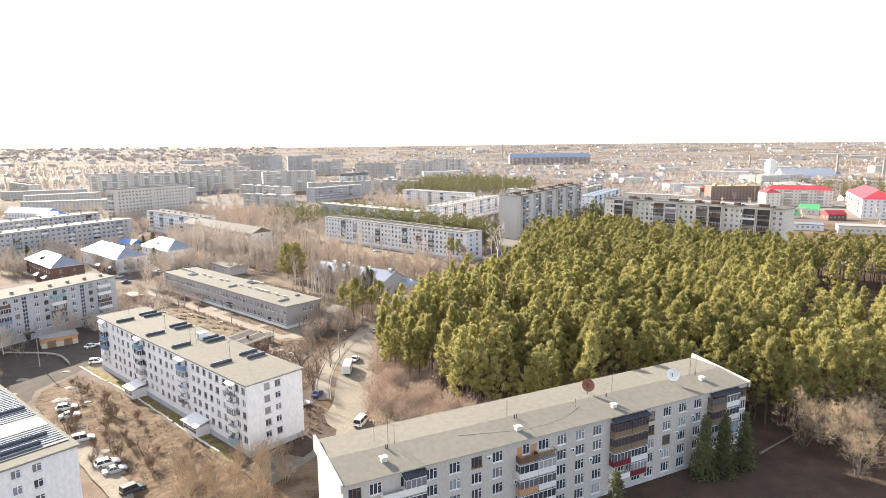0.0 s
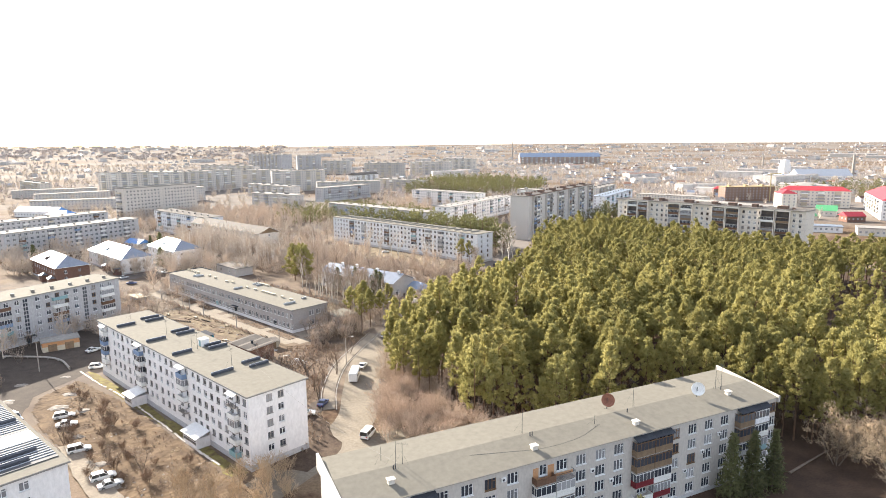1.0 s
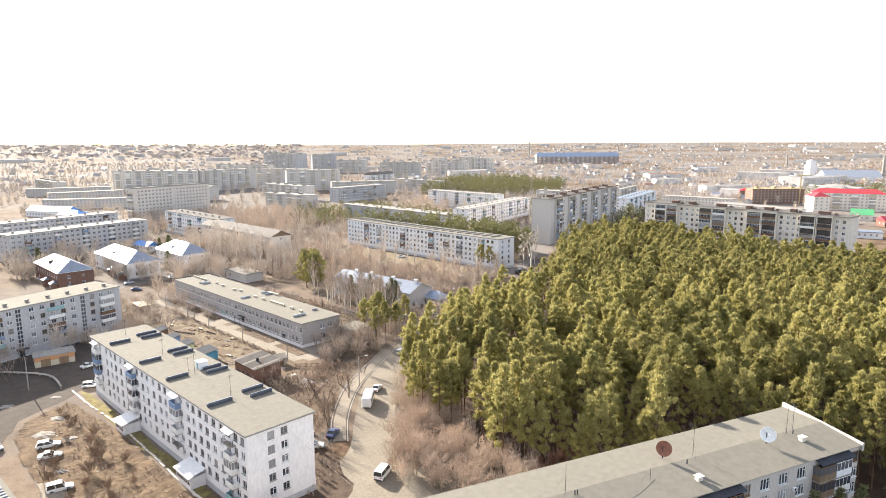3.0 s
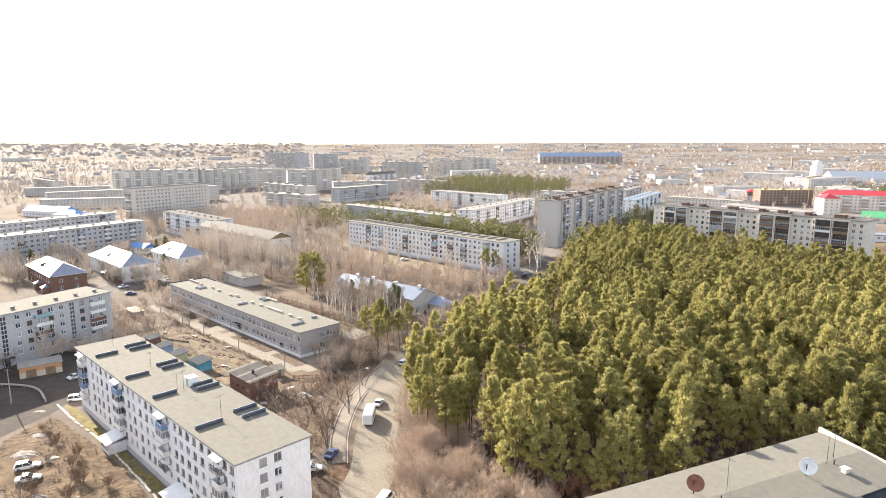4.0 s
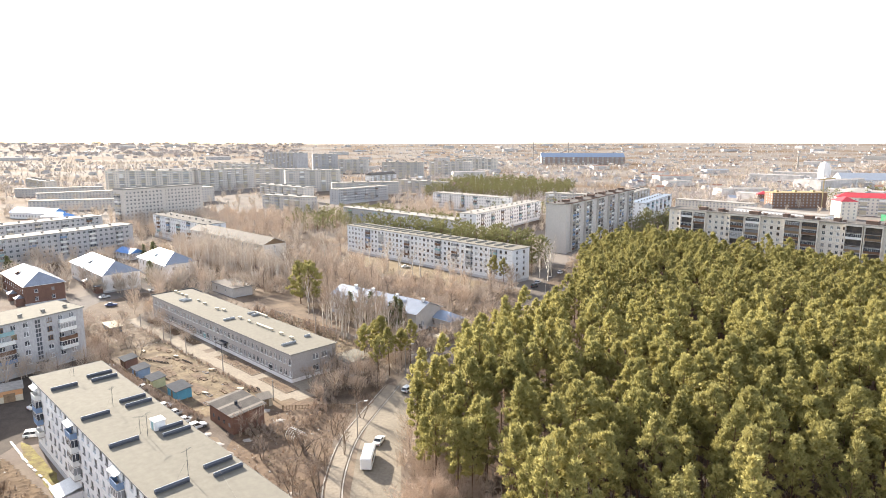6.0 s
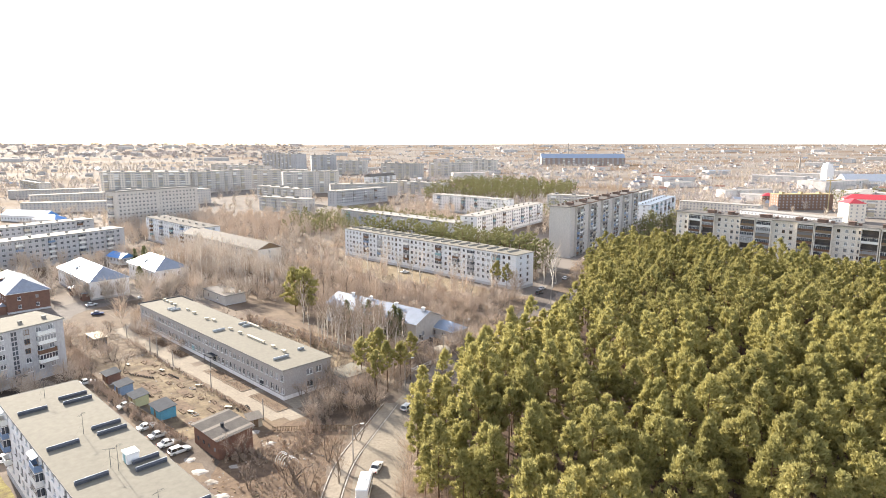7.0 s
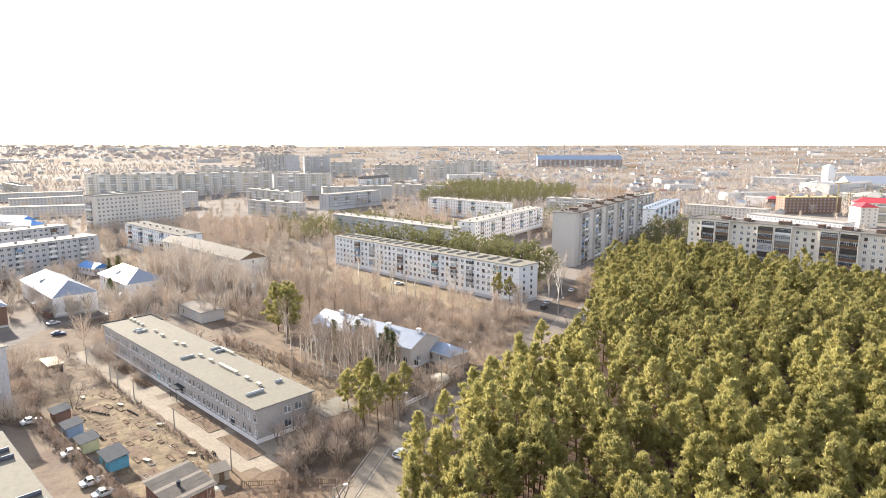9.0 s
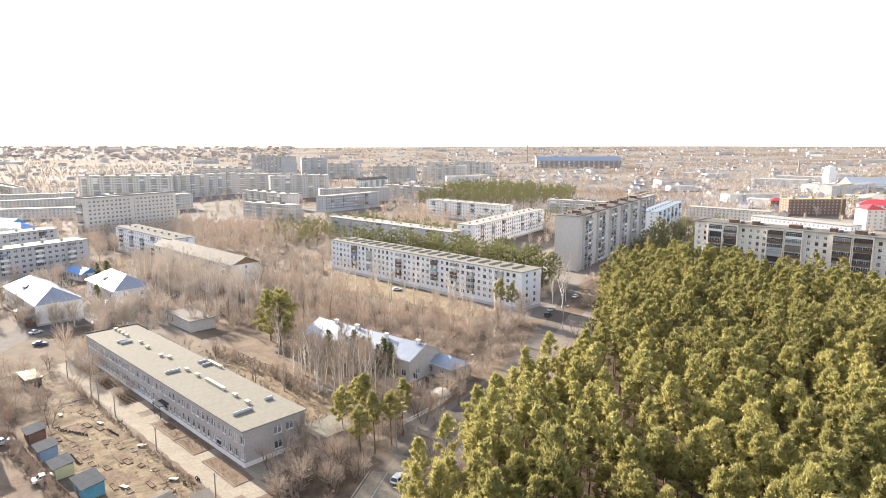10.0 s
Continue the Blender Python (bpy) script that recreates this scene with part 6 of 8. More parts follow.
for area, step in (([(-195, 412), (-150, 350), (-105, 335), (-100, 345), (-170, 400)], 6), ([(-100, 335), (-70, 300), (-10, 288), (10, 316), (-40, 340), (-80, 380), (-95, 400)], 9), ([(-85, 398), (-30, 350), (0, 322), (-6, 316), (-50, 350), (-92, 390)], 8), ([(-255, 330), (-200, 390), (-190, 380), (-230, 320)], 7), ([(-240, 455), (-290, 520), (-250, 580), (-150, 560), (-120, 470), (-165, 425)], 6.5), ([(-100, 560), (-30, 490), (-30, 640), (-100, 660)], 10), ([(-136, 262), (-150, 300), (-128, 320), (-105, 310), (-118, 292)], 9), ([(-146, 180), (-134, 205), (-126, 214), (-130, 190), (-138, 172)], 7)):
    spots += [(x, y, random.Random(int(x * 17 + y)).uniform(0.5, 1.05), x * 5) for x, y in scatter(area, step * 1.25, int(step * 9)) if not open_ground(x, y)]
forest_stuff("bare_wood", tall, spots, [TWIG_PALE, TWIG_GREY], "tall leafless trees between the blocks of flats", "trees")
under = [brush_pieces(450 + k, 4, 50, 0.04) for k in range(3)]
spots = [(x, y, random.Random(int(x * 9 + y)).uniform(0.5, 1.2), x) for x, y in scatter([(-16, 150), (-4, 144), (4, 128), (14, 123), (30, 129), (48, 141), (72, 139), (99, 133), (116, 150), (98, 160), (60, 165), (30, 160), (0, 165)], 3.0, 44)]
forest_stuff("undergrowth", under, spots, [TWIG, TWIG], "leafless undergrowth at the edge of the wood", "undergrowth")
stalk = [(lambda p: (p[1], p[1]))(brush_pieces(460 + k, 0.55, 26, 0.03, 2.0)) for k in range(3)]
spots = []
for area, step in (([(-104, 165), (-90, 134), (-70, 112), (-50, 106), (-47, 117)], 1.7), ([(-60, 172), (-44, 150), (-36, 160), (-38, 192), (-56, 190)], 2.4), ([(-128, 248), (-105, 228), (-85, 205), (-70, 190), (-56, 190), (-66, 200), (-90, 222), (-115, 252)], 2.0)):
    spots += [(x, y, random.Random(int(x * 13 + y * 3)).uniform(0.4, 1.4), x * 3) for x, y in scatter(area, step, int(step * 11)) if noise.noise((x * 0.12, y * 0.12, 1)) > -0.1]
forest_stuff("dry_stalks", stalk, spots, [TWIG, TWIG_PALE], "dry brown weed stalks and low bushes", "dry weeds")
cheap_bare = [brush_pieces(400 + k, 11 + k % 3, 76, 0.13) for k in range(5)]
rnd = random.Random(91)
far_bare = []
while len(far_bare) < 3400:
    y = 300 + 1500 * rnd.random() ** 1.5
    x = rnd.uniform(-0.8, 0.85) * (y + 60)
    if inside(x, y, WOOD_EDGE) or (200 < x < 420 and 430 < y < 640 and rnd.random() < 0.85) or noise.noise((x * 0.012, y * 0.012, 3)) < -0.12:
        continue
    if y < 420 and x > -70:
        continue
    far_bare.append((x, y, rnd.uniform(0.5, 1.15), rnd.uniform(0, 6.28)))
forest_stuff("bare_trees", cheap_bare, far_bare, [TWIG_PALE, TWIG_PALE], "leafless trees all over the far town", "trees")


# ---- the far town ----
def far_block(origin, deg, length, depth, height, wall, roof, label, roof_kind="flat", rows=None, pitch=3.2, strip=True, name="apartment_building", category="apartment building"):
    """A far building: walls, roof and its rows of windows set into shallow relief."""
    h = thing(name, label, category, pose(origin[0], origin[1], ground_z(*origin), 0, 0, deg))
    part("wall", Build().box(0, 0, -1, length, depth, height), wall, h)
    rows = max(1, round((height - 1) / 2.8)) if rows is None else rows
    w = Build()
    for k in range(rows):
        z = 1.7 + k * (height - 1.2) / rows
        u = 1.6
        while u < length - 1.5:
            w.box(u - 0.65, -0.06, z, u + 0.65, 0.02, z + 1.4)
            u += pitch
        v = 2.2
        while v < depth - 1.5:
            w.box(length - 0.02, v - 0.6, z, length + 0.06, v + 0.6, z + 1.4)
            w.box(-0.06, v - 0.6, z, 0.02, v + 0.6, z + 1.4)
            v += 4.2
    if w.f:
        part("window_grid", w, HAZY_GLASS, h, kind="stuff")
    if rows > 3 and strip:
        u, seq = 7.0, random.Random(int(length * 7 + origin[0]))
        while u < length - 6:
            bx = [(u - 2.6, -0.12, 1.0, u + 2.6, 0.0, height - 0.4, 3)]
            for k in range(1, rows):
                z = 0.9 + k * (height - 1.2) / rows
                m = seq.randrange(4)
                bx += [(u - 2.6, -1.2, z, u + 2.6, -0.12, z + 1.0, m), (u - 2.6, -1.1, z + 1.0, u + 2.6, -1.0, z + 2.3, 4 if seq.random() < 0.7 else m)]
            part("loggia", welded(bx), [WHITE_PANEL, GREY_PANEL, BEIGE_PANEL, BEIGE_PANEL, HAZY_GLASS], h)
            u += 13.5
    r = Build()
    if roof_kind == "flat":
        r.box(-0.4, -0.4, height, length + 0.4, depth + 0.4, height + 0.4)
        x = 6
        while x < length - 5 and height > 10:
            part("roof_hatch", Build().box(x, depth * 0.35, height + 0.4, x + 2.5, depth * 0.65, height + 2.0), roof, h)
            x += 18
    else:
        mid, rise = depth / 2, depth * 0.28
        i = mid if roof_kind == "hip" else 0
        a, c, d, f = (-0.5, -0.5, height), (length + 0.5, -0.5, height), (length + 0.5, depth + 0.5, height), (-0.5, depth + 0.5, height)
        p, q = (i - 0.5 * (not i), mid, height + rise), (length - i + 0.5 * (not i), mid, height + rise)
        for pts in ((a, c, q, p), (c, d, q), (d, f, p, q), (f, a, p), (a, f, d, c)):
            r.quad(*pts)
    part("roof", r, roof, h)
    return h


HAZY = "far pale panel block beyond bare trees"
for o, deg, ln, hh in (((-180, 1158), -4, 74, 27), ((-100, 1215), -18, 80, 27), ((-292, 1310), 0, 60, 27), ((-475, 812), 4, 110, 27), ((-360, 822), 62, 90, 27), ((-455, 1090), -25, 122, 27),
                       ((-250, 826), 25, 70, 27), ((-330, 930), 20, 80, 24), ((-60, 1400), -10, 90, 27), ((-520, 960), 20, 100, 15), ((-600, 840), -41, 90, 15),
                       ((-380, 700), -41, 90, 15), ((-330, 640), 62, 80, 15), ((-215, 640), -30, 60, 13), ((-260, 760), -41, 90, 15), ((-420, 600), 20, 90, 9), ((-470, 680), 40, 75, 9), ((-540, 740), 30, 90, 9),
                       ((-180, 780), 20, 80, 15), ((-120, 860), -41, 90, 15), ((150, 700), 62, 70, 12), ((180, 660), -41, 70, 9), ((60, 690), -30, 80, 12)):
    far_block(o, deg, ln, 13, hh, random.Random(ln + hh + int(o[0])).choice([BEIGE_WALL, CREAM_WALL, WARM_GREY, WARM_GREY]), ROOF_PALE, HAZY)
far_block((-510, 1500), -35, 120, 30, 38, PANEL_WALL, ROOF_PALE, "far tall unfinished block", pitch=6)
far_block((-345, 1315), 20, 50, 25, 38, PANEL_WALL, ROOF_PALE, "far tall grey block", pitch=6)
far_block((165, 1824), 2, 230, 40, 20, surface("rose_wall", (0.36, 0.27, 0.24), None, 0.9), BLUE_TIN, "long far market hall with a blue roof", "gable", pitch=7, name="hall", category="hall")
far_block((-170, 1000), 60, 60, 14, 12, WHITE_WALL, SLATE, "far white block with a ridged roof", "gable")
PLUM_TIN = surface("plum_sheet_roof", (0.2, 0.12, 0.14), (0.16, 0.1, 0.115), 0.7, 0.3, 2.0, 0.4, 0.05)
far_block((-87, 884), -24, 70, 18, 6, CREAM_WALL, PLUM_TIN, "long low house with a plum-coloured roof", "gable", strip=False, name="house", category="house")
far_block((-116, 862), -20, 30, 14, 7, WHITE_WALL, PLUM_TIN, "white house with a plum-coloured roof", "gable", strip=False, name="house", category="house")
BRIGHT_BLUE = surface("bright_blue_sheet", (0.12, 0.27, 0.58), (0.09, 0.2, 0.45), 0.5, 0.3, 2.0, 0.4, 0.05)
far_block((-398, 548), -12, 44, 14, 5, WHITE_WALL, BRIGHT_BLUE, "low hall with a bright blue sheet roof", "gable", name="hall", category="hall")
far_block((-352, 522), -12, 22, 12, 5, WHITE_WALL, BRIGHT_BLUE, "small hall with a bright blue sheet roof", "hip", name="hall", category="hall")
far_block((-207, 380), -30, 14, 8, 3.5, WHITE_WALL, BRIGHT_BLUE, "low shed with a bright blue roof", "gable", name="shed", category="shed")
# red-roofed housing and yards beyond the wood
far_block((306, 619), -24, 58, 14, 15.5, BEIGE_WALL, RED_TIN, "cream block with a bright red roof", "hip")
far_block((298.7, 574), 86, 17, 12.7, 15.5, BEIGE_WALL, RED_TIN, "cream wing with a bright red roof", "hip", strip=False)
far_block((368, 590), 245, 93, 24, 15.5, WHITE_WALL, RED_TIN, "white block with a bright red roof", "hip")
far_block((271, 511), 0, 12, 8, 2.6, BEIGE_WALL, GREEN_TIN, "low house with a bright green roof", "gable", name="house", category="house")
far_block((296, 538), -32, 15, 15, 4.5, BEIGE_WALL, GREEN_TIN, "house with a bright green roof", "gable", name="house", category="house")
far_block((296, 494), 0, 14, 11, 4.5, RED_BRICK, RED_TIN, "red house with a red roof", "gable", name="house", category="house")
far_block((222, 452), -25, 40, 12, 4, WHITE_WALL, TIN, "low white workshops with pale roofs", name="workshop", category="workshop")
far_block((262, 425), -25, 60, 14, 5, BEIGE_WALL, ROOF_PALE, "low workshop with white roof vents", name="workshop", category="workshop")
far_block((212, 600), -57, 75, 15, 7.5, WHITE_WALL, ROOF_PALE, "long low white building behind the block", name="workshop", category="workshop")
far_block((160, 560), -50, 60, 15, 9, PANEL_WALL, ROOF_PALE, "low grey building behind the block", name="workshop", category="workshop")
far_block((275, 670), 5, 53, 15, 14.7, surface("raw_brown_brick", (0.22, 0.145, 0.11), (0.16, 0.11, 0.085), 0.9), surface("fresh_timber", (0.36, 0.28, 0.16), (0.26, 0.205, 0.12), 0.9), "unfinished red brick block with timber on top", rows=5, pitch=3.6, strip=False)
far_block((284, 724), -15, 12, 11, 9, RED_BRICK, RED_TIN, "brick house with a red hipped roof", "hip", name="house", category="house")
wt = thing("water_tower", "white square tower with a stepped head", "tower", pose(590, 1180, 0, 0, 0, 12))
part("shaft", Build().box(-7, -7, 0, 7, 7, 20).box(-5.5, -5.5, 20, 5.5, 5.5, 27).box(-2, -2, 27, 2, 2, 29), WHITE_WALL, wt)
far_block((455, 968), -20, 62, 26, 11, WHITE_WALL, HOOD_CAP, "long white works hall", name="works_hall", category="works hall")
far_block((522, 1000), -6, 78, 36, 8, WHITE_WALL, HOOD_CAP, "white works hall with a pale vaulted roof", "gable", name="works_hall", category="works hall")
far_block((690, 960), -6, 130, 30, 9, WARM_GREY, HOOD_CAP, "long grey works hall", name="works_hall", category="works hall")
for x, y, hh in ((610, 1010, 40), (690, 1020, 34), (180, 2300, 60), (330, 2500, 55), (700, 1500, 30)):
    st = thing("chimney", "tall far works chimney", "chimney", pose(x, y, ground_z(x, y)))
    part("stack", Build().tube((0, 0, -1), (0, 0, hh), 2.4, 1.5, 10), CONCRETE, st)
# crane over the unfinished block
cr = thing("tower_crane", "yellow tower crane at the building site", "crane", pose(318, 664, 0, 0, 0, 40))
YELLOW = surface("yellow_paint", (0.42, 0.34, 0.18), None, 0.6)
part("mast", Build().box(-0.35, -0.35, 0, 0.35, 0.35, 28), YELLOW, cr)
part("jib", Build().box(-8, -0.4, 28, 24, 0.4, 29), YELLOW, cr)

# low houses and sheds as far as the hills, uncounted
rnd = random.Random(55)
hv, hf, hm, n = [], [], [], 0
vals = []
while len(vals) < 1350:
    y = 650 + 3300 * rnd.random() ** 1.1
    x = rnd.uniform(-0.8, 0.85) * y
    if (x < 250 and y < 900) or (x < -0.1 * y and rnd.random() < 0.45):
        continue
    vals.append(1)
    a = rnd.choice([-0.7, 0.87, 0.3]) + rnd.gauss(0, 0.15)
    ln, dp = rnd.uniform(8, 15), rnd.uniform(6, 9)
    hh = rnd.uniform(2.6, 4.2)
    if rnd.random() < 0.07:
        ln, dp, hh = rnd.uniform(30, 80), rnd.uniform(12, 25), rnd.uniform(5, 14)
    z = ground_z(x, y)
    c, s = math.cos(a), math.sin(a)
    rise = min(3, dp * 0.3) if ln < 20 else 1.0

    def w(u, v, zz):
        return (x + c * u - s * v, y + s * u + c * v, z + zz)

    base = [w(0, 0, -2), w(ln, 0, -2), w(ln, dp, -2), w(0, dp, -2), w(0, 0, hh), w(ln, 0, hh), w(ln, dp, hh), w(0, dp, hh), w(0, dp / 2, hh + rise), w(ln, dp / 2, hh + rise)]
    hv += base
    wallm, roofm = rnd.choice([0, 1, 1, 1, 2]), rnd.choice([3, 3, 3, 3, 3, 4, 4, 5, 6])
    for q, m in (((0, 1, 5, 4), wallm), ((1, 2, 6, 9, 5), wallm), ((2, 3, 7, 6), wallm), ((3, 0, 4, 8, 7), wallm), ((4, 5, 9, 8), roofm), ((6, 7, 8, 9), roofm)):
        hf.append(tuple(n + i for i in q))
        hm.append(m)
    n += 10
fb = Build()
fb.v, fb.f, fb.m = hv, hf, hm
solid("far_houses", fb, [CREAM_WALL, HAZY_WALL, HAZY_WALL, HAZY_ROOF, ROOF_PALE, TIN, RED_BRICK], "low houses and sheds of the far town", "houses", kind="stuff")
# wooded ridge along the horizon, its haze painted as a pale colour
ridge = [(rnd.uniform(-0.9, -0.28) * y, y, rnd.uniform(0.4, 0.6), rnd.uniform(0, 6.28)) for y in [rnd.uniform(2300, 4200) for _ in range(460)]]
lump = []
for k in range(4):
    rng = np.random.default_rng(500 + k)
    lump.append((tube_tris((0, 0, -2), (0, 0, 12), 1.5, 0.8, 4), merge([tufts(rng, np.array([rng.normal() * 12, rng.normal() * 12, 9 + rng.normal() * 3]), 9, 22, 6.0) for _ in range(6)])))
forest_stuff("far_wood", lump, ridge, [HAZY_TWIG, HAZY_TWIG], "woods along the horizon, pale with painted haze", "woods")

# bare gardens and groves of the far town, one cheap crown each, haze in their colour
grove = []
for k in range(4):
    _, (gv, gf) = brush_pieces(520 + k, 11, 18, 0.38)
    grove.append((tube_tris((0, 0, -1), (0, 0, 7), 0.3, 0.12, 3), (gv, gf)))
spots = []
while len(spots) < 6800:
    y = 700 + 3300 * rnd.random() ** 1.2
    x = rnd.uniform(-0.8, 0.85) * y
    if noise.noise((x * 0.006, y * 0.006, 9)) < -0.18:
        continue
    spots.append((x, y, rnd.uniform(0.6, 1.15), rnd.uniform(0, 6.28)))
forest_stuff("far_groves", grove, spots, [HAZY_TWIG, HAZY_TWIG], "bare garden trees and groves of the far town, paled as haze", "trees")


# ---- the near white block, only its roof and gable seen ----
nl = flats("apartment_building", "whitewashed five-storey block with a ribbed sheet roof", (-59.2 - 78 * .777 - 13.2 * .629, 92.6 + 78 * .629 - 13.2 * .777), -39, 78, 13.2, 15.2, WHITE_WALL,
           WB_SILLS, 1.4, [(u, 1.4) for u in np.arange(2, 77, 3.1).round(2)], gable=[(4.6, 1.35), (7.4, 1.35)], back=[], seed=71, plinth=1.2, roof=ROOF_FELT, frames=[FRAME_WHITE])
SHEET_DARK = surface("dark_ribbed_sheet", (0.1, 0.1, 0.108), (0.065, 0.065, 0.07), 0.75, 0.6, 6.0, 0.6, 0.1, spec=0.2)
for x0, x1 in ((66.2, 75.4), (40.0, 61.5)):
    part("roof_sheet", Build().box(x0, 0.1, 15.43, x1, 12.9, 15.56), SHEET_DARK, nl, "dark sheet laid over the felt")
    for k in range(int((x1 - x0) / 0.95)):
        part("sheet_rib", Build().box(x0 + 0.3 + k * 0.95, 0.1, 15.56, x0 + 0.42 + k * 0.95, 12.9, 15.68), HOOD_CAP, nl)
part("roof_sheet", Build().box(61.5, 0.1, 15.43, 66.2, 12.9, 15.52), TRIM_WHITE, nl, "pale bare sheet on the roof")
for x, y0, y1 in ((73.4, 1.2, 9.4), (70.6, 2.0, 11.2), (56.0, 5.0, 12.4), (52.5, 1.0, 6.0)):
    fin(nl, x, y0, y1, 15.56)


# ---- school grounds, in the school's own directions ----
def sc_at(x, y, z=0, turn=0):
    return pose(-126, 267.1, 0, 0, 0, -41) @ pose(x, y, z, 0, 0, turn)


def sc_xy(x, y):
    v = sc_at(x, y).translation
    return (v.x, v.y)


def rect(x0, y0, x1, y1):
    return [sc_xy(x0, y0), sc_xy(x1, y0), sc_xy(x1, y1), sc_xy(x0, y1)]


patch("footpath", rect(-2, -8.6, 101, -5.0), 0.03, PATH_MAT, "pale trodden concrete path before the school", "path", 0.25, 3)
YARD_DUG = surface("dug_garden_earth", (0.085, 0.062, 0.048), (0.185, 0.145, 0.105), 0.95, 0.35, 2.2, 1.0, 0.6)
for x0, x1 in ((29.5, 33.5), (43.5, 50), (53.5, 58.2), (80.5, 83.8), (98, 104)):
    patch("footpath", rect(x0, -5.2, x1, -0.3), 0.034, PATH_MAT, "short concrete path to a school door", "path", 0.12, int(x0))
patch("footpath", rect(93, -0.5, 99, 10), 0.03, PATH_MAT, "pale concrete apron at the school gable", "path", 0.3, 8)


def rough_ground(name, outline, cell, amp, mat, label):
    """Uneven trodden earth: a sheet of small lumps and hollows that runs out flat at its edge."""
    xs, ys = [p[0] for p in outline], [p[1] for p in outline]
    b, at = Build(), {}
    nx, ny = int((max(xs) - min(xs)) / cell) + 1, int((max(ys) - min(ys)) / cell) + 1
    for i, j in itertools.product(range(nx), range(ny)):
        x, y = min(xs) + i * cell, min(ys) + j * cell
        if inside(x, y, outline):
            rim = min(1, 0.5 * min(max(0, abs(noise.noise((x * 0.05, y * 0.05, 2)))) + 0.5, 1) + 0.5)
            h = abs(noise.noise((x * 0.9, y * 0.9, 5))) * amp * rim + max(0, noise.noise((x * 0.22, y * 0.22, 7))) * amp
            at[i, j] = len(b.v)
            b.v.append((x + noise.noise((x, y, 3)) * cell * 0.3, y + noise.noise((x, y, 4)) * cell * 0.3, 0.025 + h))
    for i, j in at:
        q = [(i, j), (i + 1, j), (i + 1, j + 1), (i, j + 1)]
        if all(k in at for k in q):
            b.f.append(tuple(at[k] for k in q))
            b.m.append(0)
    return solid(name, b, mat, label, "ground", kind="structure")


GARDEN_SOIL = surface("dry_garden_grass", (0.2, 0.155, 0.1), (0.1, 0.074, 0.053), 0.95, 0.3, 2.2, 1.0, 0.6)
rough_ground("garden_ground", rect(33, -26.4, 97, -9.2), 0.8, 0.16, GARDEN_SOIL, "dry brown grass and dug soil of the school garden")
rough_ground("garden_ground", rect(-5, -24.4, 32, -9.4), 0.8, 0.2, YARD_DUG, "dug brown garden earth with clods")
patch("yard_track", rect(30, 15.2, 99, 34), 0.02, GARDEN_SOIL, "grassy brown track behind the school", "track", 1.0, 7)
for x0, x1 in ((5, 14.5), (19, 29), (34.5, 43), (59, 70.5), (72, 80), (84.5, 97.5)):
    bed = thing("flower_bed", "long earth flower bed edged with pale kerb stones", "flower bed", sc_at(x0, -4.7), "beds before the school")
    ln, dp = x1 - x0, 3.3
    part("soil", Build().box(0.12, 0.12, -0.05, ln - 0.12, dp - 0.12, 0.06), EARTH, bed)
    for a, c, d, e in ((0, 0, ln, 0.12), (0, dp - 0.12, ln, dp), (0, 0.12, 0.12, dp - 0.12), (ln - 0.12, 0.12, ln, dp - 0.12)):
        part("kerb_stone", Build().box(a, c, -0.05, d, e, 0.1), PATH_MAT, bed)
    if x0 < 40:
        for k in range(int(ln / 1.0)):
            part("furrow", Build().tube((0.5 + k, 0.3, 0.1), (0.9 + k, dp - 0.3, 0.12), 0.22, 0.18, 5), EARTH, bed)
rnd = random.Random(33)
for k in range(26):
    x, y = 39 + (k % 13) * 4.1 + rnd.uniform(-0.3, 0.3), -22.5 + (k // 13) * 6.5 + (k % 3) * 1.4
    ln, dp = rnd.uniform(1.4, 3.2), rnd.uniform(0.8, 1.2)
    bed = thing("garden_bed", "small raised garden bed with dry stalks", "garden bed", sc_at(x, y, 0, rnd.uniform(-6, 6)), "garden beds")
    part("board_edge", Build().box(0, 0, -0.05, ln, 0.06, 0.25).box(0, dp - 0.06, -0.05, ln, dp, 0.25).box(0, 0.06, -0.05, 0.06, dp - 0.06, 0.25).box(ln - 0.06, 0.06, -0.05, ln, dp - 0.06, 0.25), rnd.choice([WOOD, WOOD, WOOD, GREY_PANEL, EARTH]), bed)
    part("soil", Build().box(0.06, 0.06, -0.05, ln - 0.06, dp - 0.06, 0.16), EARTH, bed)
for k, (u, v, a, c) in enumerate(((40, -13, 7, 2.4), (49, -18, 6, 3.4), (58, -12.5, 8, 2.2), (61, -20, 9, 2.6), (70, -15, 5, 3.0), (78, -19, 8, 2.6), (84, -13, 6, 2.2), (66, -24, 7, 2.0), (44, -23, 8, 2.2), (89, -21, 4, 4.0))):
    patch("dug_bed", rect(u - a / 2, v - c / 2, u + a / 2, v + c / 2), 0.15, EARTH, "irregular patch of dug brown earth", "garden bed", 0.5, 40 + k)
RUBBER = surface("black_rubber", (0.03, 0.03, 0.032), (0.09, 0.08, 0.07), 0.8, 2.0, 9.0, 0.7, 0.2)
tyre_mesh = Build().lathe([(0.34 + 0.13 * math.cos(a), 0.12 * math.sin(a)) for a in [k * math.pi / 4 for k in range(9)]], 14).mesh("tyre", RUBBER, smooth=True)
tyre_spots = [(47 + 0.9 * k, -20.5 + 0.42 * k) for k in range(9)] + [(55 + 0.9 * k, -13 + 0.1 * k) for k in range(6)] + [(90 + 0.9 * math.cos(k), -9.8 + 1.4 * math.sin(k)) for k in range(6)] + [(62 + 0.9 * k, -22.5) for k in range(6)]
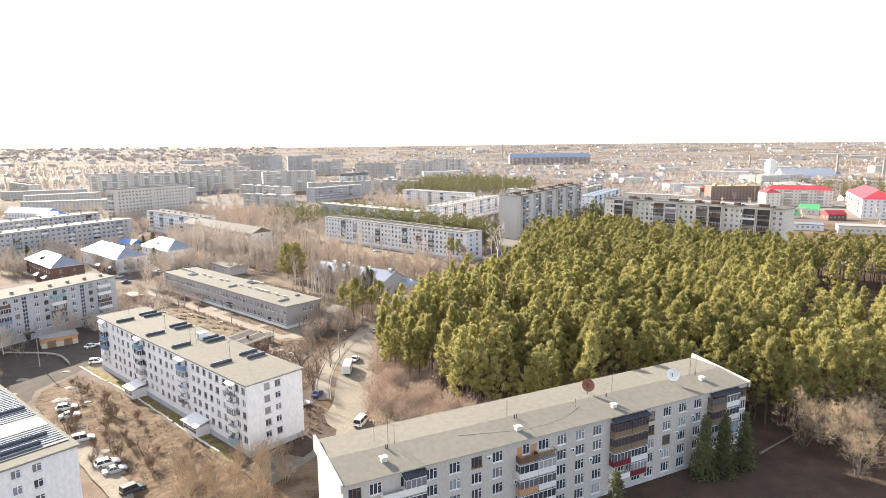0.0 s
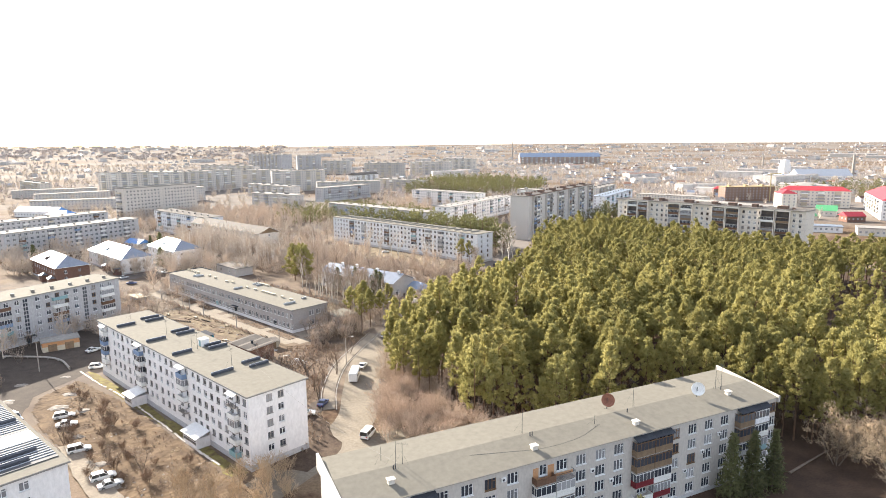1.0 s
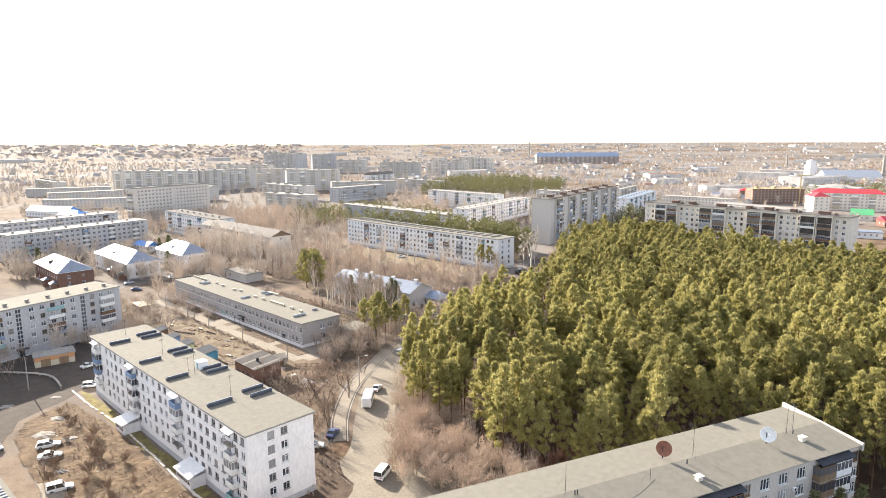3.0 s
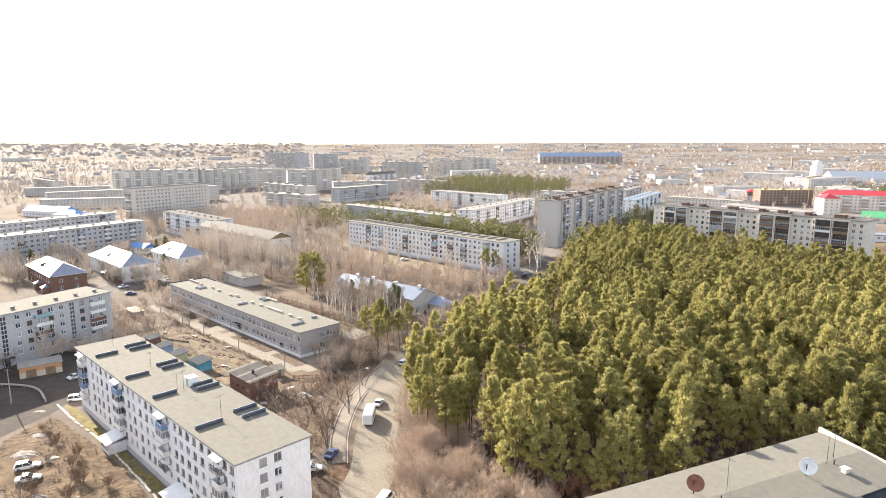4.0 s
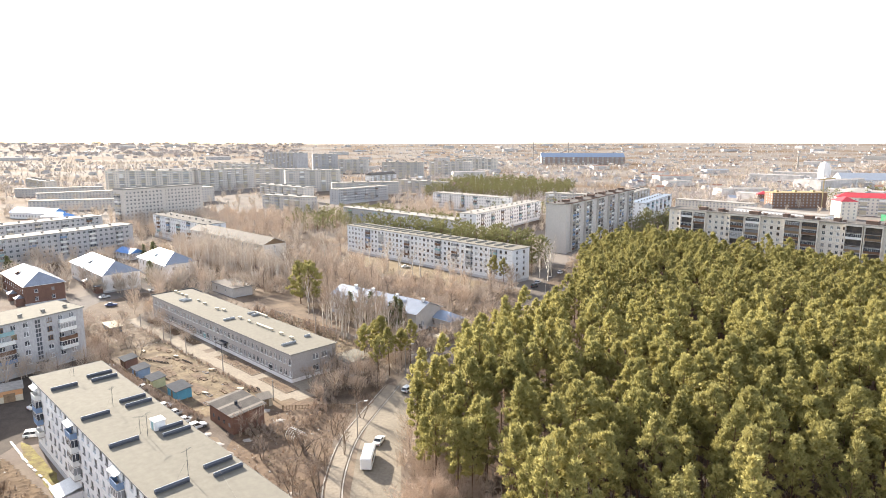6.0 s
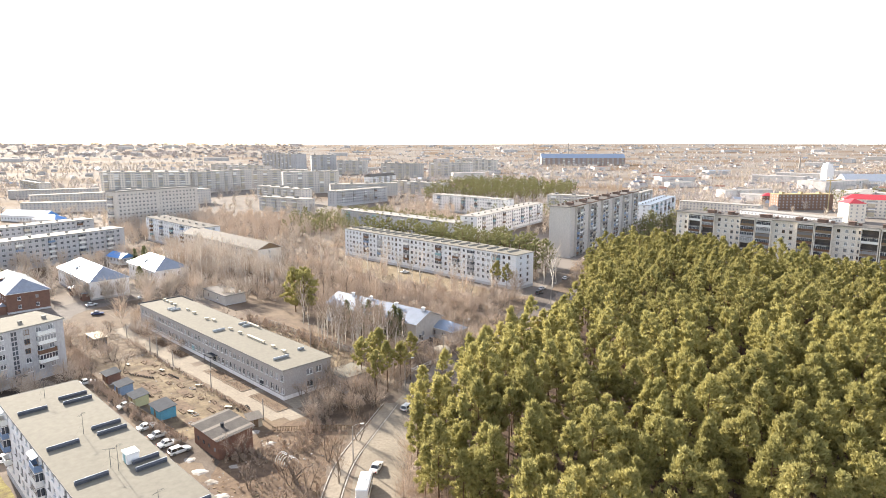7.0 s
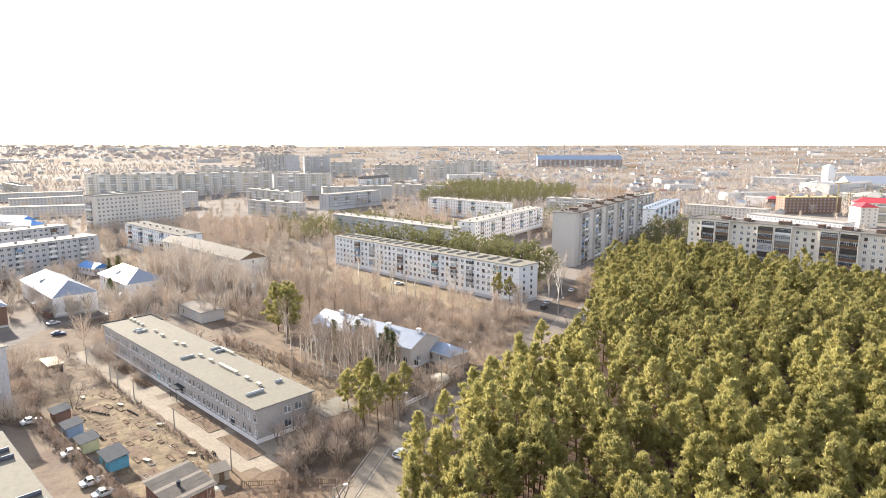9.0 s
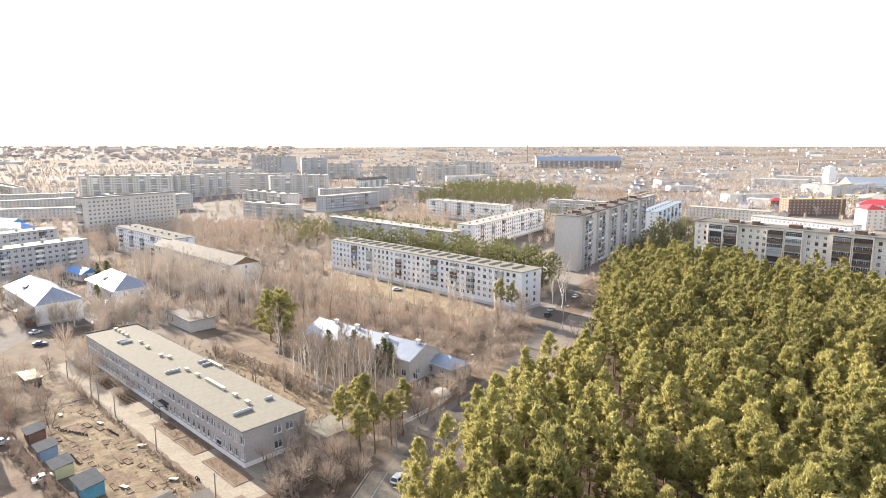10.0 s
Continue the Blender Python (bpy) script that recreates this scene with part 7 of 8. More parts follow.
for x, y in tyre_spots:
    solid("tyre", tyre_mesh, [], "half-buried old car tyre edging a bed", "tyre", sc_at(x, y, 0.16, 0) @ pose(0, 0, 0, 78, 0, (x * 40) % 30), "tyres in the garden")
for x, y, a in ((83, -19.4, 20), (68.3, -10.6, 50), (86.9, -11.8, 40), (38.5, -18, 0), (50, -13, 10), (97, -14.5, 60)):
    bn = thing("bench", "low pale plank bench in the garden", "bench", sc_at(x, y, 0, a), "garden benches")
    for k in range(3):
        part("plank", Build().box(-0.9, -0.4 + 0.28 * k, 0.42, 0.9, -0.16 + 0.28 * k, 0.47), BEIGE_PANEL, bn)
    for sx in (-0.7, 0.7):
        part("leg", Build().box(sx - 0.06, -0.35, -0.05, sx + 0.06, 0.35, 0.42), WOOD, bn)
BLUE_PAINT = surface("bright_blue_boards", (0.12, 0.34, 0.46), (0.1, 0.25, 0.36), 0.7, 0.8, 7.0, 0.5, 0.1)
YELLOWISH = surface("yellowish_boards", (0.5, 0.46, 0.28), (0.38, 0.34, 0.2), 0.8, 0.8, 7.0, 0.5, 0.1)


def shed(x, y, turn, ln, dp, hh, wall, roof, label, doors=0):
    """A board shed with a lean-to sheet roof."""
    s = thing("shed", label, "shed", sc_at(x, y, 0, turn), "garden sheds")
    b = Build().box(0, 0, -0.1, ln, dp, hh)
    part("wall", b, wall, s)
    r = Build()
    r.quad((-0.3, -0.5, hh - 0.05), (ln + 0.3, -0.5, hh - 0.05), (ln + 0.3, dp + 0.3, hh + 0.5), (-0.3, dp + 0.3, hh + 0.5))
    r.quad((-0.3, -0.5, hh - 0.15), (-0.3, dp + 0.3, hh + 0.4), (ln + 0.3, dp + 0.3, hh + 0.4), (ln + 0.3, -0.5, hh - 0.15))
    r.quad((-0.3, -0.5, hh - 0.15), (ln + 0.3, -0.5, hh - 0.15), (ln + 0.3, -0.5, hh - 0.05), (-0.3, -0.5, hh - 0.05))
    r.quad((ln + 0.3, -0.5, hh - 0.15), (ln + 0.3, dp + 0.3, hh + 0.4), (ln + 0.3, dp + 0.3, hh + 0.5), (ln + 0.3, -0.5, hh - 0.05))
    part("roof", r, roof, s)
    part("door", Build().box(ln * 0.35, -0.06, 0, ln * 0.35 + 1.0, 0, 1.9), WOOD, s, "plain board door")
    return s


shed(76.5, -26.2, 0, 6.0, 3.6, 2.5, BLUE_PAINT, DARK_METAL, "bright blue board shed with a grey sheet roof")
shed(66, -27.5, 0, 4.6, 3.2, 2.4, YELLOWISH, DARK_METAL, "yellowish board shed with a dark sheet roof")
shed(56, -27.5, 0, 4.4, 3.2, 2.4, BLUE_PANEL, DARK_METAL, "faded blue board shed with a dark roof")
shed(45.5, -27, 0, 4.4, 3.2, 2.4, RED_BRICK, DARK_METAL, "reddish brick shed with a dark sheet roof")
shed(101, -14, 80, 3.0, 2.6, 2.2, BEIGE_PANEL, SLATE, "small beige shed by the path")
pav = thing("pavilion", "open garden pavilion with a pale flat roof", "pavilion", sc_at(5.5, -19))
part("roof", Build().box(-0.4, -0.4, 2.5, 8.4, 3.8, 2.65), BEIGE_PANEL, pav)
for x in (0, 2.6, 5.3, 8):
    for y in (0, 3.4):
        part("post", Build().box(x - 0.08, y - 0.08, -0.1, x + 0.08, y + 0.08, 2.5), WOOD, pav)
part("back_wall", Build().box(0, 3.4, 0, 8, 3.5, 2.5).box(-0.05, 0.1, 0, 0.03, 3.4, 2.5), BLUE_PANEL, pav)
OLD_SHEET = surface("old_dark_slate", (0.078, 0.07, 0.066), (0.055, 0.05, 0.048), 0.9, 0.6, 5.0, 0.8, 0.2)
bshed = thing("brick_shed", "red brick outbuilding with a patched grey sheet roof", "outbuilding", sc_at(98.5, -25.4))
part("wall", Build().box(0, 0, -0.2, 11, 7.6, 4.3), RED_BRICK, bshed)
for k in range(12):
    for j, (y0, y1, z0, z1) in enumerate(((-0.5, 3.9, 4.32, 4.72), (3.9, 8.1, 4.72, 5.1))):
        x0, x1, dz = -0.5 + k, -0.5 + k + 1.03, 0.012 * ((k + j) % 3)
        rr = Build().quad((x0, y0, z0 + dz), (x1, y0, z0 + dz), (x1, y1, z1 + dz), (x0, y1, z1 + dz))
        rr.quad((x0, y1, z1 + dz - 0.05), (x1, y1, z1 + dz - 0.05), (x1, y0, z0 + dz - 0.05), (x0, y0, z0 + dz - 0.05))
        part("roof_sheet", rr, SLATE if (k * 7 + j * 5) % 5 == 0 else OLD_SHEET, bshed)
part("gable", Build().quad((0, 0, 4.3), (0, 7.6, 5.0), (0, 7.6, 4.3)).quad((11, 0, 4.3), (11, 7.6, 4.3), (11, 7.6, 5.0)).quad((11, 7.6, 4.3), (0, 7.6, 4.3), (0, 7.6, 5.0), (11, 7.6, 5.0)), RED_BRICK, bshed)
part("chimney", Build().box(6.2, 3.0, 4.5, 6.7, 3.5, 5.5).box(6.1, 2.9, 5.5, 6.8, 3.6, 5.6), DARK_METAL, bshed)
for k in range(4):
    part("window", Build().box(1.5 + 2.5 * k, -0.04, 1.4, 2.3 + 2.5 * k, 0.02, 2.2), GLASS, bshed)


# ---- fences, posts and lamps ----
def fence(name, label, pts, step, hh, mat, solid_panel=False):
    """A run of fence: posts with rails and pales, or slabs."""
    f = thing(name, label, "fence", pose(pts[0][0], pts[0][1], 0))
    o = Vector((*pts[0], 0))
    for (x0, y0), (x1, y1) in zip(pts, pts[1:]):
        d = Vector((x1 - x0, y1 - y0, 0))
        n = max(1, int(d.length / step))
        ang = math.degrees(math.atan2(d.y, d.x))
        for k in range(n):
            p = Vector((x0, y0, 0)) + d * (k / n) - o
            part("post", Build().box(-0.08, -0.08, -0.3, 0.08, 0.08, hh + 0.1), mat, f, at=pose(p.x, p.y, 0, 0, 0, ang))
            s = d.length / n
            if solid_panel:
                b = Build().box(0.08, -0.04, 0.05, s - 0.08, 0.04, hh)
            else:
                b = welded([(0.08, -0.03, 0.3, s - 0.08, 0.03, 0.38), (0.08, -0.03, hh - 0.2, s - 0.08, 0.03, hh - 0.12)] + [(0.2 + j * 0.35, 0.03, 0.1, 0.3 + j * 0.35, 0.06, hh) for j in range(int(s / 0.35))])
            part("panel", b, mat, f, at=pose(p.x, p.y, 0, 0, 0, ang))
    return f


fence("fence", "grey concrete slab fence behind the school", [sc_xy(30, 32.6), sc_xy(60, 33.2), sc_xy(110, 34.6)], 3.0, 1.6, CONCRETE)
fence("fence", "weathered board fence along the garden", [sc_xy(36, -28.6), sc_xy(60, -28.8), sc_xy(96, -27)], 2.6, 1.5, WOOD)
fence("fence", "weathered board fence by the lot", [sc_xy(106, -11), sc_xy(112, -4), sc_xy(118, 2)], 2.6, 1.3, WOOD)
fence("fence", "pale low fence at the bend", [(-28, 225), (-20, 236), (-16, 244)], 2.6, 1.2, TRIM_WHITE)


def lamp(x, y, hh, turn, label="tall concrete street lamp with a curved arm", arm=True):
    l = thing("street_lamp" if arm else "utility_pole", label, "street lamp" if arm else "pole", pose(x, y, 0, 0, 0, turn), "street lamps" if arm else "poles")
    part("pole", Build().tube((0, 0, -0.3), (0, 0, hh), 0.16, 0.1, 8), CONCRETE, l)
    if arm:
        part("arm", Build().tube((0, 0, hh - 0.1), (0.7, 0, hh + 0.35), 0.05, 0.045, 6).tube((0.7, 0, hh + 0.35), (1.7, 0, hh + 0.5), 0.045, 0.04, 6), CONCRETE, l)
        part("lamp_head", Build().box(1.6, -0.14, hh + 0.42, 2.3, 0.14, hh + 0.58).box(1.7, -0.11, hh + 0.37, 2.2, 0.11, hh + 0.42), TRIM_WHITE, l)
    else:
        part("crossarm", Build().box(-0.7, -0.05, hh - 0.5, 0.7, 0.05, hh - 0.4), WOOD, l)
    return l


lamp(-32.7, 176.9, 7.8, 10)
lamp(-26.6, 214.6, 8.2, 20)
lamp(-12.5, 252, 8.0, 20)
lamp(21, 305, 8.0, 30)
for x, y in ((31.1, -8.9), (48.1, -9.0), (72.2, -9.1), (99.0, -9.3), (12, -9)):
    p = sc_xy(x, y)
    lamp(p[0], p[1], 5.2, -41, "thin grey pole beside the school path", False)
for x, y, hh in ((-60, 246, 8), (-18, 238, 8), (-118, 170, 9), (-104, 236, 8)):
    lamp(x, y, hh, 15, "grey utility pole in the yard", False)


# ---- vehicles ----
def paint(name, c):
    return surface(name, c, tuple(v * 0.85 for v in c), 0.3, 1.5, 8.0, 0.25, 0.0, spec=0.6)


TYRE, CAR_GLASS, HUB = RUBBER, glass("car_glass", (0.02, 0.022, 0.025), (0.03, 0.03, 0.03), 0.1), surface("hub_metal", (0.4, 0.4, 0.4), None, 0.4, 2, 9, 0.3, 0, metal=0.7)
LAMP_CLEAR = surface("headlight_glass", (0.6, 0.6, 0.6), None, 0.1, 3, 9, 0.2, 0)
LAMP_RED = surface("tail_light", (0.4, 0.02, 0.02), None, 0.2, 3, 9, 0.2, 0)


def loft(b, sections, m=0):
    """Joins cross-sections of equal point counts along x, closed at both ends."""
    n, k = len(b.v), len(sections[0])
    for s in sections:
        b.v += s
    for i in range(len(sections) - 1):
        for j in range(k):
            q = (j + 1) % k
            b.f.append((n + i * k + j, n + i * k + q, n + (i + 1) * k + q, n + (i + 1) * k + j))
            b.m.append(m)
    b.f += [tuple(n + j for j in reversed(range(k))), tuple(n + (len(sections) - 1) * k + j for j in range(k))]
    b.m += [m, m]


def car_proto(colour, label, kind="saloon"):
    """A parked car, nose towards +x."""
    ln, w, hh = {"saloon": (4.3, 1.7, 1.45), "wagon": (4.5, 1.75, 1.55), "jeep": (4.4, 1.8, 1.75), "van": (4.9, 1.95, 2.0)}[kind]
    c = thing("car" if kind != "van" else "van", label, "car" if kind != "van" else "van", pose(0, 0, 0))
    b = Build()
    belt = 0.92 if kind != "van" else 1.15

    def ring(x, ww, z0, z1):
        return [(x, -ww / 2, z0 + 0.08), (x, -ww / 2 + 0.08, z0), (x, ww / 2 - 0.08, z0), (x, ww / 2, z0 + 0.08), (x, ww / 2, z1 - 0.1), (x, ww / 2 - 0.1, z1), (x, -ww / 2 + 0.1, z1), (x, -ww / 2, z1 - 0.1)]

    nose = 0.72 if kind != "van" else 0.95
    loft(b, [ring(-ln / 2, w * 0.88, 0.35, belt - 0.1), ring(-ln / 2 + 0.25, w, 0.25, belt), ring(0, w, 0.22, belt + 0.02), ring(ln / 2 - 0.9, w, 0.25, belt - 0.03), ring(ln / 2 - 0.2, w * 0.96, 0.28, nose), ring(ln / 2, w * 0.84, 0.36, nose - 0.1)])
    part("body", b, colour, c)
    tail = {"saloon": 0.75, "wagon": 0.12, "jeep": 0.08, "van": 0.06}[kind]
    rear_top = {"saloon": 1.3, "wagon": 0.45, "jeep": 0.25, "van": 0.16}[kind]
    front = {"saloon": 1.35, "wagon": 1.35, "jeep": 1.3, "van": 0.75}[kind]
    front_top = front + {"saloon": 0.75, "wagon": 0.75, "jeep": 0.5, "van": 0.65}[kind]
    x0, x1, x2, x3 = -ln / 2 + tail, -ln / 2 + rear_top, ln / 2 - front_top, ln / 2 - front
    cab, rf, t = Build(), Build(), 0.2
    lo = [(x0, -w / 2 + 0.06, belt - 0.05), (x3, -w / 2 + 0.06, belt - 0.05), (x3, w / 2 - 0.06, belt - 0.05), (x0, w / 2 - 0.06, belt - 0.05)]
    hi = [(x1, -w / 2 + t, hh - 0.06), (x2, -w / 2 + t, hh - 0.06), (x2, w / 2 - t, hh - 0.06), (x1, w / 2 - t, hh - 0.06)]
    for i in range(4):
        j = (i + 1) % 4
        cab.quad(lo[i], lo[j], hi[j], hi[i])
    part("glazing", cab, CAR_GLASS, c)
    rf.box(x1 - 0.03, -w / 2 + t - 0.02, hh - 0.07, x2 + 0.03, w / 2 - t + 0.02, hh)
    for i in range(4):
        part("pillar", Build().tube(lo[i], hi[i], 0.05, 0.045, 4), colour, c)
    for s in (-1, 1):
        mid_lo, mid_hi = ((x0 + x3) / 2, s * (w / 2 - 0.05), belt), ((x1 + x2) / 2, s * (w / 2 - t + 0.01), hh - 0.05)
        part("pillar", Build().tube(mid_lo, mid_hi, 0.045, 0.045, 4), colour, c)
    part("roof", rf, colour, c)
    wheel = Build().tube((0, -0.1, 0), (0, 0.1, 0), 0.32, 0.32, 14).mesh("wheel", TYRE)
    hub = Build().tube((0, -0.112, 0), (0, 0.112, 0), 0.17, 0.17, 10).mesh("hub", HUB)
    for sx in (-ln / 2 + 0.85, ln / 2 - 0.85):
        for sy in (-w / 2 + 0.08, w / 2 - 0.08):
            wh = part("wheel", wheel, None, c, at=pose(sx, sy, 0.32))
            part("hub", hub, None, wh)
    for sy in (-w / 2 + 0.3, w / 2 - 0.3):
        part("headlight", Build().box(ln / 2 - 0.12, sy - 0.16, nose - 0.22, ln / 2 - 0.015, sy + 0.16, nose - 0.1), LAMP_CLEAR, c)
        part("tail_light", Build().box(-ln / 2 - 0.01, sy - 0.14, belt - 0.35, -ln / 2 + 0.1, sy + 0.14, belt - 0.18), LAMP_RED, c)
    for sx, mm in ((ln / 2 - 0.03, 0), (-ln / 2 - 0.03, 0)):
        part("bumper", Build().box(sx, -w * 0.42, 0.36, sx + 0.06, w * 0.42, 0.52), DARK_METAL, c)
    return c


WHITE_CAR, SILVER_CAR, DARK_CAR, BLUE_CAR = paint("white_paint", (0.75, 0.75, 0.74)), paint("silver_paint", (0.5, 0.51, 0.52)), paint("dark_paint", (0.06, 0.065, 0.075)), paint("dark_blue_paint", (0.05, 0.07, 0.16))
fleet = [car_proto(WHITE_CAR, "parked white saloon car on bare ground", "saloon"), car_proto(WHITE_CAR, "parked white estate car on bare ground", "wagon"), car_proto(SILVER_CAR, "parked silver saloon car in the yard", "saloon"),
         car_proto(DARK_CAR, "parked dark off-road car in the yard", "jeep"), car_proto(WHITE_CAR, "white van on the dusty street", "van"), car_proto(BLUE_CAR, "parked dark blue saloon car", "saloon"), car_proto(WHITE_CAR, "parked white off-road car", "jeep")]
SPOTS = [(2, -112.8, 187.2, 60), (0, -110.0, 190.0, 55), (1, -103.0, 173.0, 20), (1, -92.0, 140.6, 30), (0, -88.6, 136.2, 30), (6, -78.6, 124.6, 35), (1, -67.6, 114.2, 40), (2, -64.6, 111.4, 40), (3, -57.6, 104.6, 50),
         (6, -102.6, 139.1, -30), (0, -82.0, 189.1, 48), (2, -77.4, 185.5, 50), (0, -73.4, 181.8, 47), (1, -69.6, 178.9, 49), (2, -39.6, 149.2, -20), (5, -33.2, 148.8, 80), (4, -19.8, 132.6, 75), (1, -24.6, 203, 66), (0, -27.6, 174.5, 80),
         (2, -112, 214, 48), (0, -93, 200, 46), (0, -44, 362, 20), (3, 18, 322, 60), (2, 20, 330, 60), (0, 33, 352, 60), (1, -36, 143, 10), (5, -150, 280, 20), (2, -160, 292, 60), (0, -146, 305, 40)]
used = set()
for k, x, y, a in SPOTS:
    if k in used:
        copy_thing(fleet[k], pose(x, y, 0.02, 0, 0, a))
    else:
        fleet[k].matrix_basis = pose(x, y, 0.02, 0, 0, a)
        used.add(k)
bus = thing("bus", "small white bus on the street", "bus", pose(-28.4, 166, 0.03, 0, 0, 92))
bb = Build()
loft(bb, [[(x, -ww, 0.45), (x, ww, 0.45), (x, ww, zt - 0.2), (x, ww - 0.25, zt), (x, -ww + 0.25, zt), (x, -ww, zt - 0.2)] for x, ww, zt in ((-3.5, 1.05, 2.5), (-3.3, 1.15, 2.7), (2.9, 1.15, 2.7), (3.3, 1.1, 2.45), (3.6, 1.0, 1.6))])
part("body", bb, WHITE_CAR, bus)
for k in range(6):
    for s in (-1, 1):
        part("window", Build().box(-3.0 + k * 0.98, s * 1.15 - 0.02, 1.45, -2.2 + k * 0.98, s * 1.15 + 0.02, 2.2), CAR_GLASS, bus)
part("windscreen", Build().quad((3.42, -0.95, 1.55), (3.42, 0.95, 1.55), (3.34, 0.9, 2.3), (3.34, -0.9, 2.3)), CAR_GLASS, bus)
part("roof_hatch", Build().box(-0.5, -0.35, 2.7, 0.5, 0.35, 2.78), TRIM_WHITE, bus)
for sx in (-2.3, 2.3):
    for sy in (-1.0, 1.0):
        part("wheel", Build().tube((sx, sy - 0.12, 0.42), (sx, sy + 0.12, 0.42), 0.42, 0.42, 14), TYRE, bus)

# ---- the front yard ----
patch("yard_asphalt", [(-104, 176), (-104, 167), (-107, 152), (-103, 142), (-110, 132), (-132, 146), (-146, 164), (-152, 190), (-130, 208), (-119, 207), (-108, 195)], 0.022, surface("old_dark_asphalt", (0.064, 0.053, 0.046), (0.09, 0.074, 0.062), 0.95, 0.4, 3.0, 0.8, 0.2), "dark old asphalt yard between the blocks", "yard", 0.5, 12)
patch("grass_strip", [(-104, 170), (-99, 167.6), (-84, 154.6), (-70, 142.4), (-55, 129.3), (-41, 117), (-43.5, 115), (-47, 118.6), (-62, 132.5), (-80, 148), (-101, 166)], 0.05, surface("patchy_spring_grass", (0.225, 0.195, 0.07), (0.12, 0.09, 0.052), 0.95, 0.6, 3.0, 1.0, 0.6), "patchy yellow-green grass under the windows", "grass", 0.4, 13)


YARD_EARTH = surface("clodded_yard_earth", (0.078, 0.052, 0.035), (0.17, 0.119, 0.075), 0.95, 0.3, 2.0, 1.0, 0.7)
rough_ground("yard_ground", [(-103, 164), (-106, 152), (-102, 143), (-93, 133.5), (-78, 120.5), (-59, 103.5), (-50, 92), (-30, 76), (-16, 78), (-20, 92), (-33, 108), (-45, 116.5), (-62, 132), (-82, 149.5)], 0.7, 0.22, YARD_EARTH, "lumpy brown earth and flattened dry weeds in the yard")
patch("track", [(-92, 132), (-76, 119), (-58, 101), (-54, 98), (-56, 93), (-64, 101), (-80, 116), (-95, 129), (-99, 134), (-95, 138)], 0.02, surface("brown_clay", (0.2, 0.15, 0.11), (0.12, 0.088, 0.065), 0.95, 0.25, 2.5, 0.8, 0.3), "brown clay track beside the white block", "track", 0.8, 14)
patch("yard_asphalt", [(-168, 250), (-172, 290), (-162, 312), (-140, 345), (-132, 340), (-148, 308), (-158, 285), (-156, 250)], 0.02, surface("grey_old_asphalt", (0.15, 0.13, 0.118), (0.09, 0.08, 0.074), 0.95, 0.15, 2.0, 0.8, 0.2), "grey street before the white houses", "street", 0.8, 15)
patch("track", [(-100, 203), (-86, 193), (-60, 171), (-50, 160), (-46, 150), (-34, 140), (-30, 150), (-40, 160), (-54, 170), (-64, 180), (-84, 198), (-98, 210)], 0.018, surface("grey_trodden_earth", (0.135, 0.11, 0.092), (0.09, 0.072, 0.06), 0.95, 0.3, 2.5, 0.8, 0.3), "grey trodden track behind the white block", "track", 0.9, 16)
patch("field", [(-92, 380), (-80, 396), (-50, 380), (-18, 346), (-2, 326), (-10, 311), (-38, 330), (-66, 356)], 0.02, surface("tall_dry_grass", (0.215, 0.17, 0.112), (0.14, 0.108, 0.072), 0.95, 0.2, 2.0, 0.9, 0.5), "dry grass field before the long block", "field", 1.5, 17)
YARD_SOIL = surface("trodden_brown_yard", (0.088, 0.066, 0.051), (0.158, 0.12, 0.088), 0.95, 0.2, 1.8, 0.9, 0.4)
patch("yard_soil", [(-160, 252), (-142, 222), (-118, 213), (-98, 204), (-60, 172), (-44, 154), (-36, 186), (-30, 206), (-42, 204), (-62, 182), (-96, 212), (-130, 253), (-132, 270), (-120, 300), (-140, 306), (-158, 296)], 0.009, YARD_SOIL, "trodden brown earth round the school grounds", "ground", 0.5, 24)
LITTER = surface("damp_leaf_litter", (0.105, 0.078, 0.06), (0.18, 0.135, 0.098), 0.95, 0.15, 2.0, 0.9, 0.5)
patch("leaf_litter", [(-128, 330), (-108, 297), (-88, 284), (-58, 258), (-34, 236), (-22, 232), (-10, 250), (10, 290), (16, 318), (-4, 316), (-24, 318), (-52, 334), (-84, 360), (-104, 388), (-150, 405), (-172, 392)], 0.012, LITTER, "damp brown leaf litter under bare trees", "ground", 0.6, 21)
# waste ground in bed-earth colour, its dark tone standing in for shade
patch("leaf_litter", [(-60, 172), (-47, 152), (-40, 142), (-35.5, 150), (-37, 170), (-38, 190), (-50, 196), (-58, 186)], 0.026, EARTH, "brown earth, darkened as shade, between the sheds and the street", "ground", 0.8, 22)
patch("leaf_litter", [(-45, 150), (-38, 128), (-36, 118), (-29, 118), (-24, 127), (-28, 136), (-33, 143)], 0.045, surface("damp_dark_earth", (0.062, 0.044, 0.034), (0.108, 0.079, 0.058), 0.95, 0.5, 3.0, 0.8, 0.5), "dark heaped earth by the lane", "ground", 0.8, 23)
line = curve_through([(-106, 169.8), (-96.3, 161.6), (-83.6, 151.8), (-65.7, 135.9), (-55.5, 126.6), (-47.5, 119.8)], 14)
stone_mesh = Build().box(-0.66, -0.2, -0.1, 0.66, 0.2, 0.16).mesh("kerb_block", BEIGE_WALL)
edge = thing("block_edging", "broken line of cream concrete blocks edging the lawn", "edging", pose(*line[0], 0))
rnd = random.Random(8)
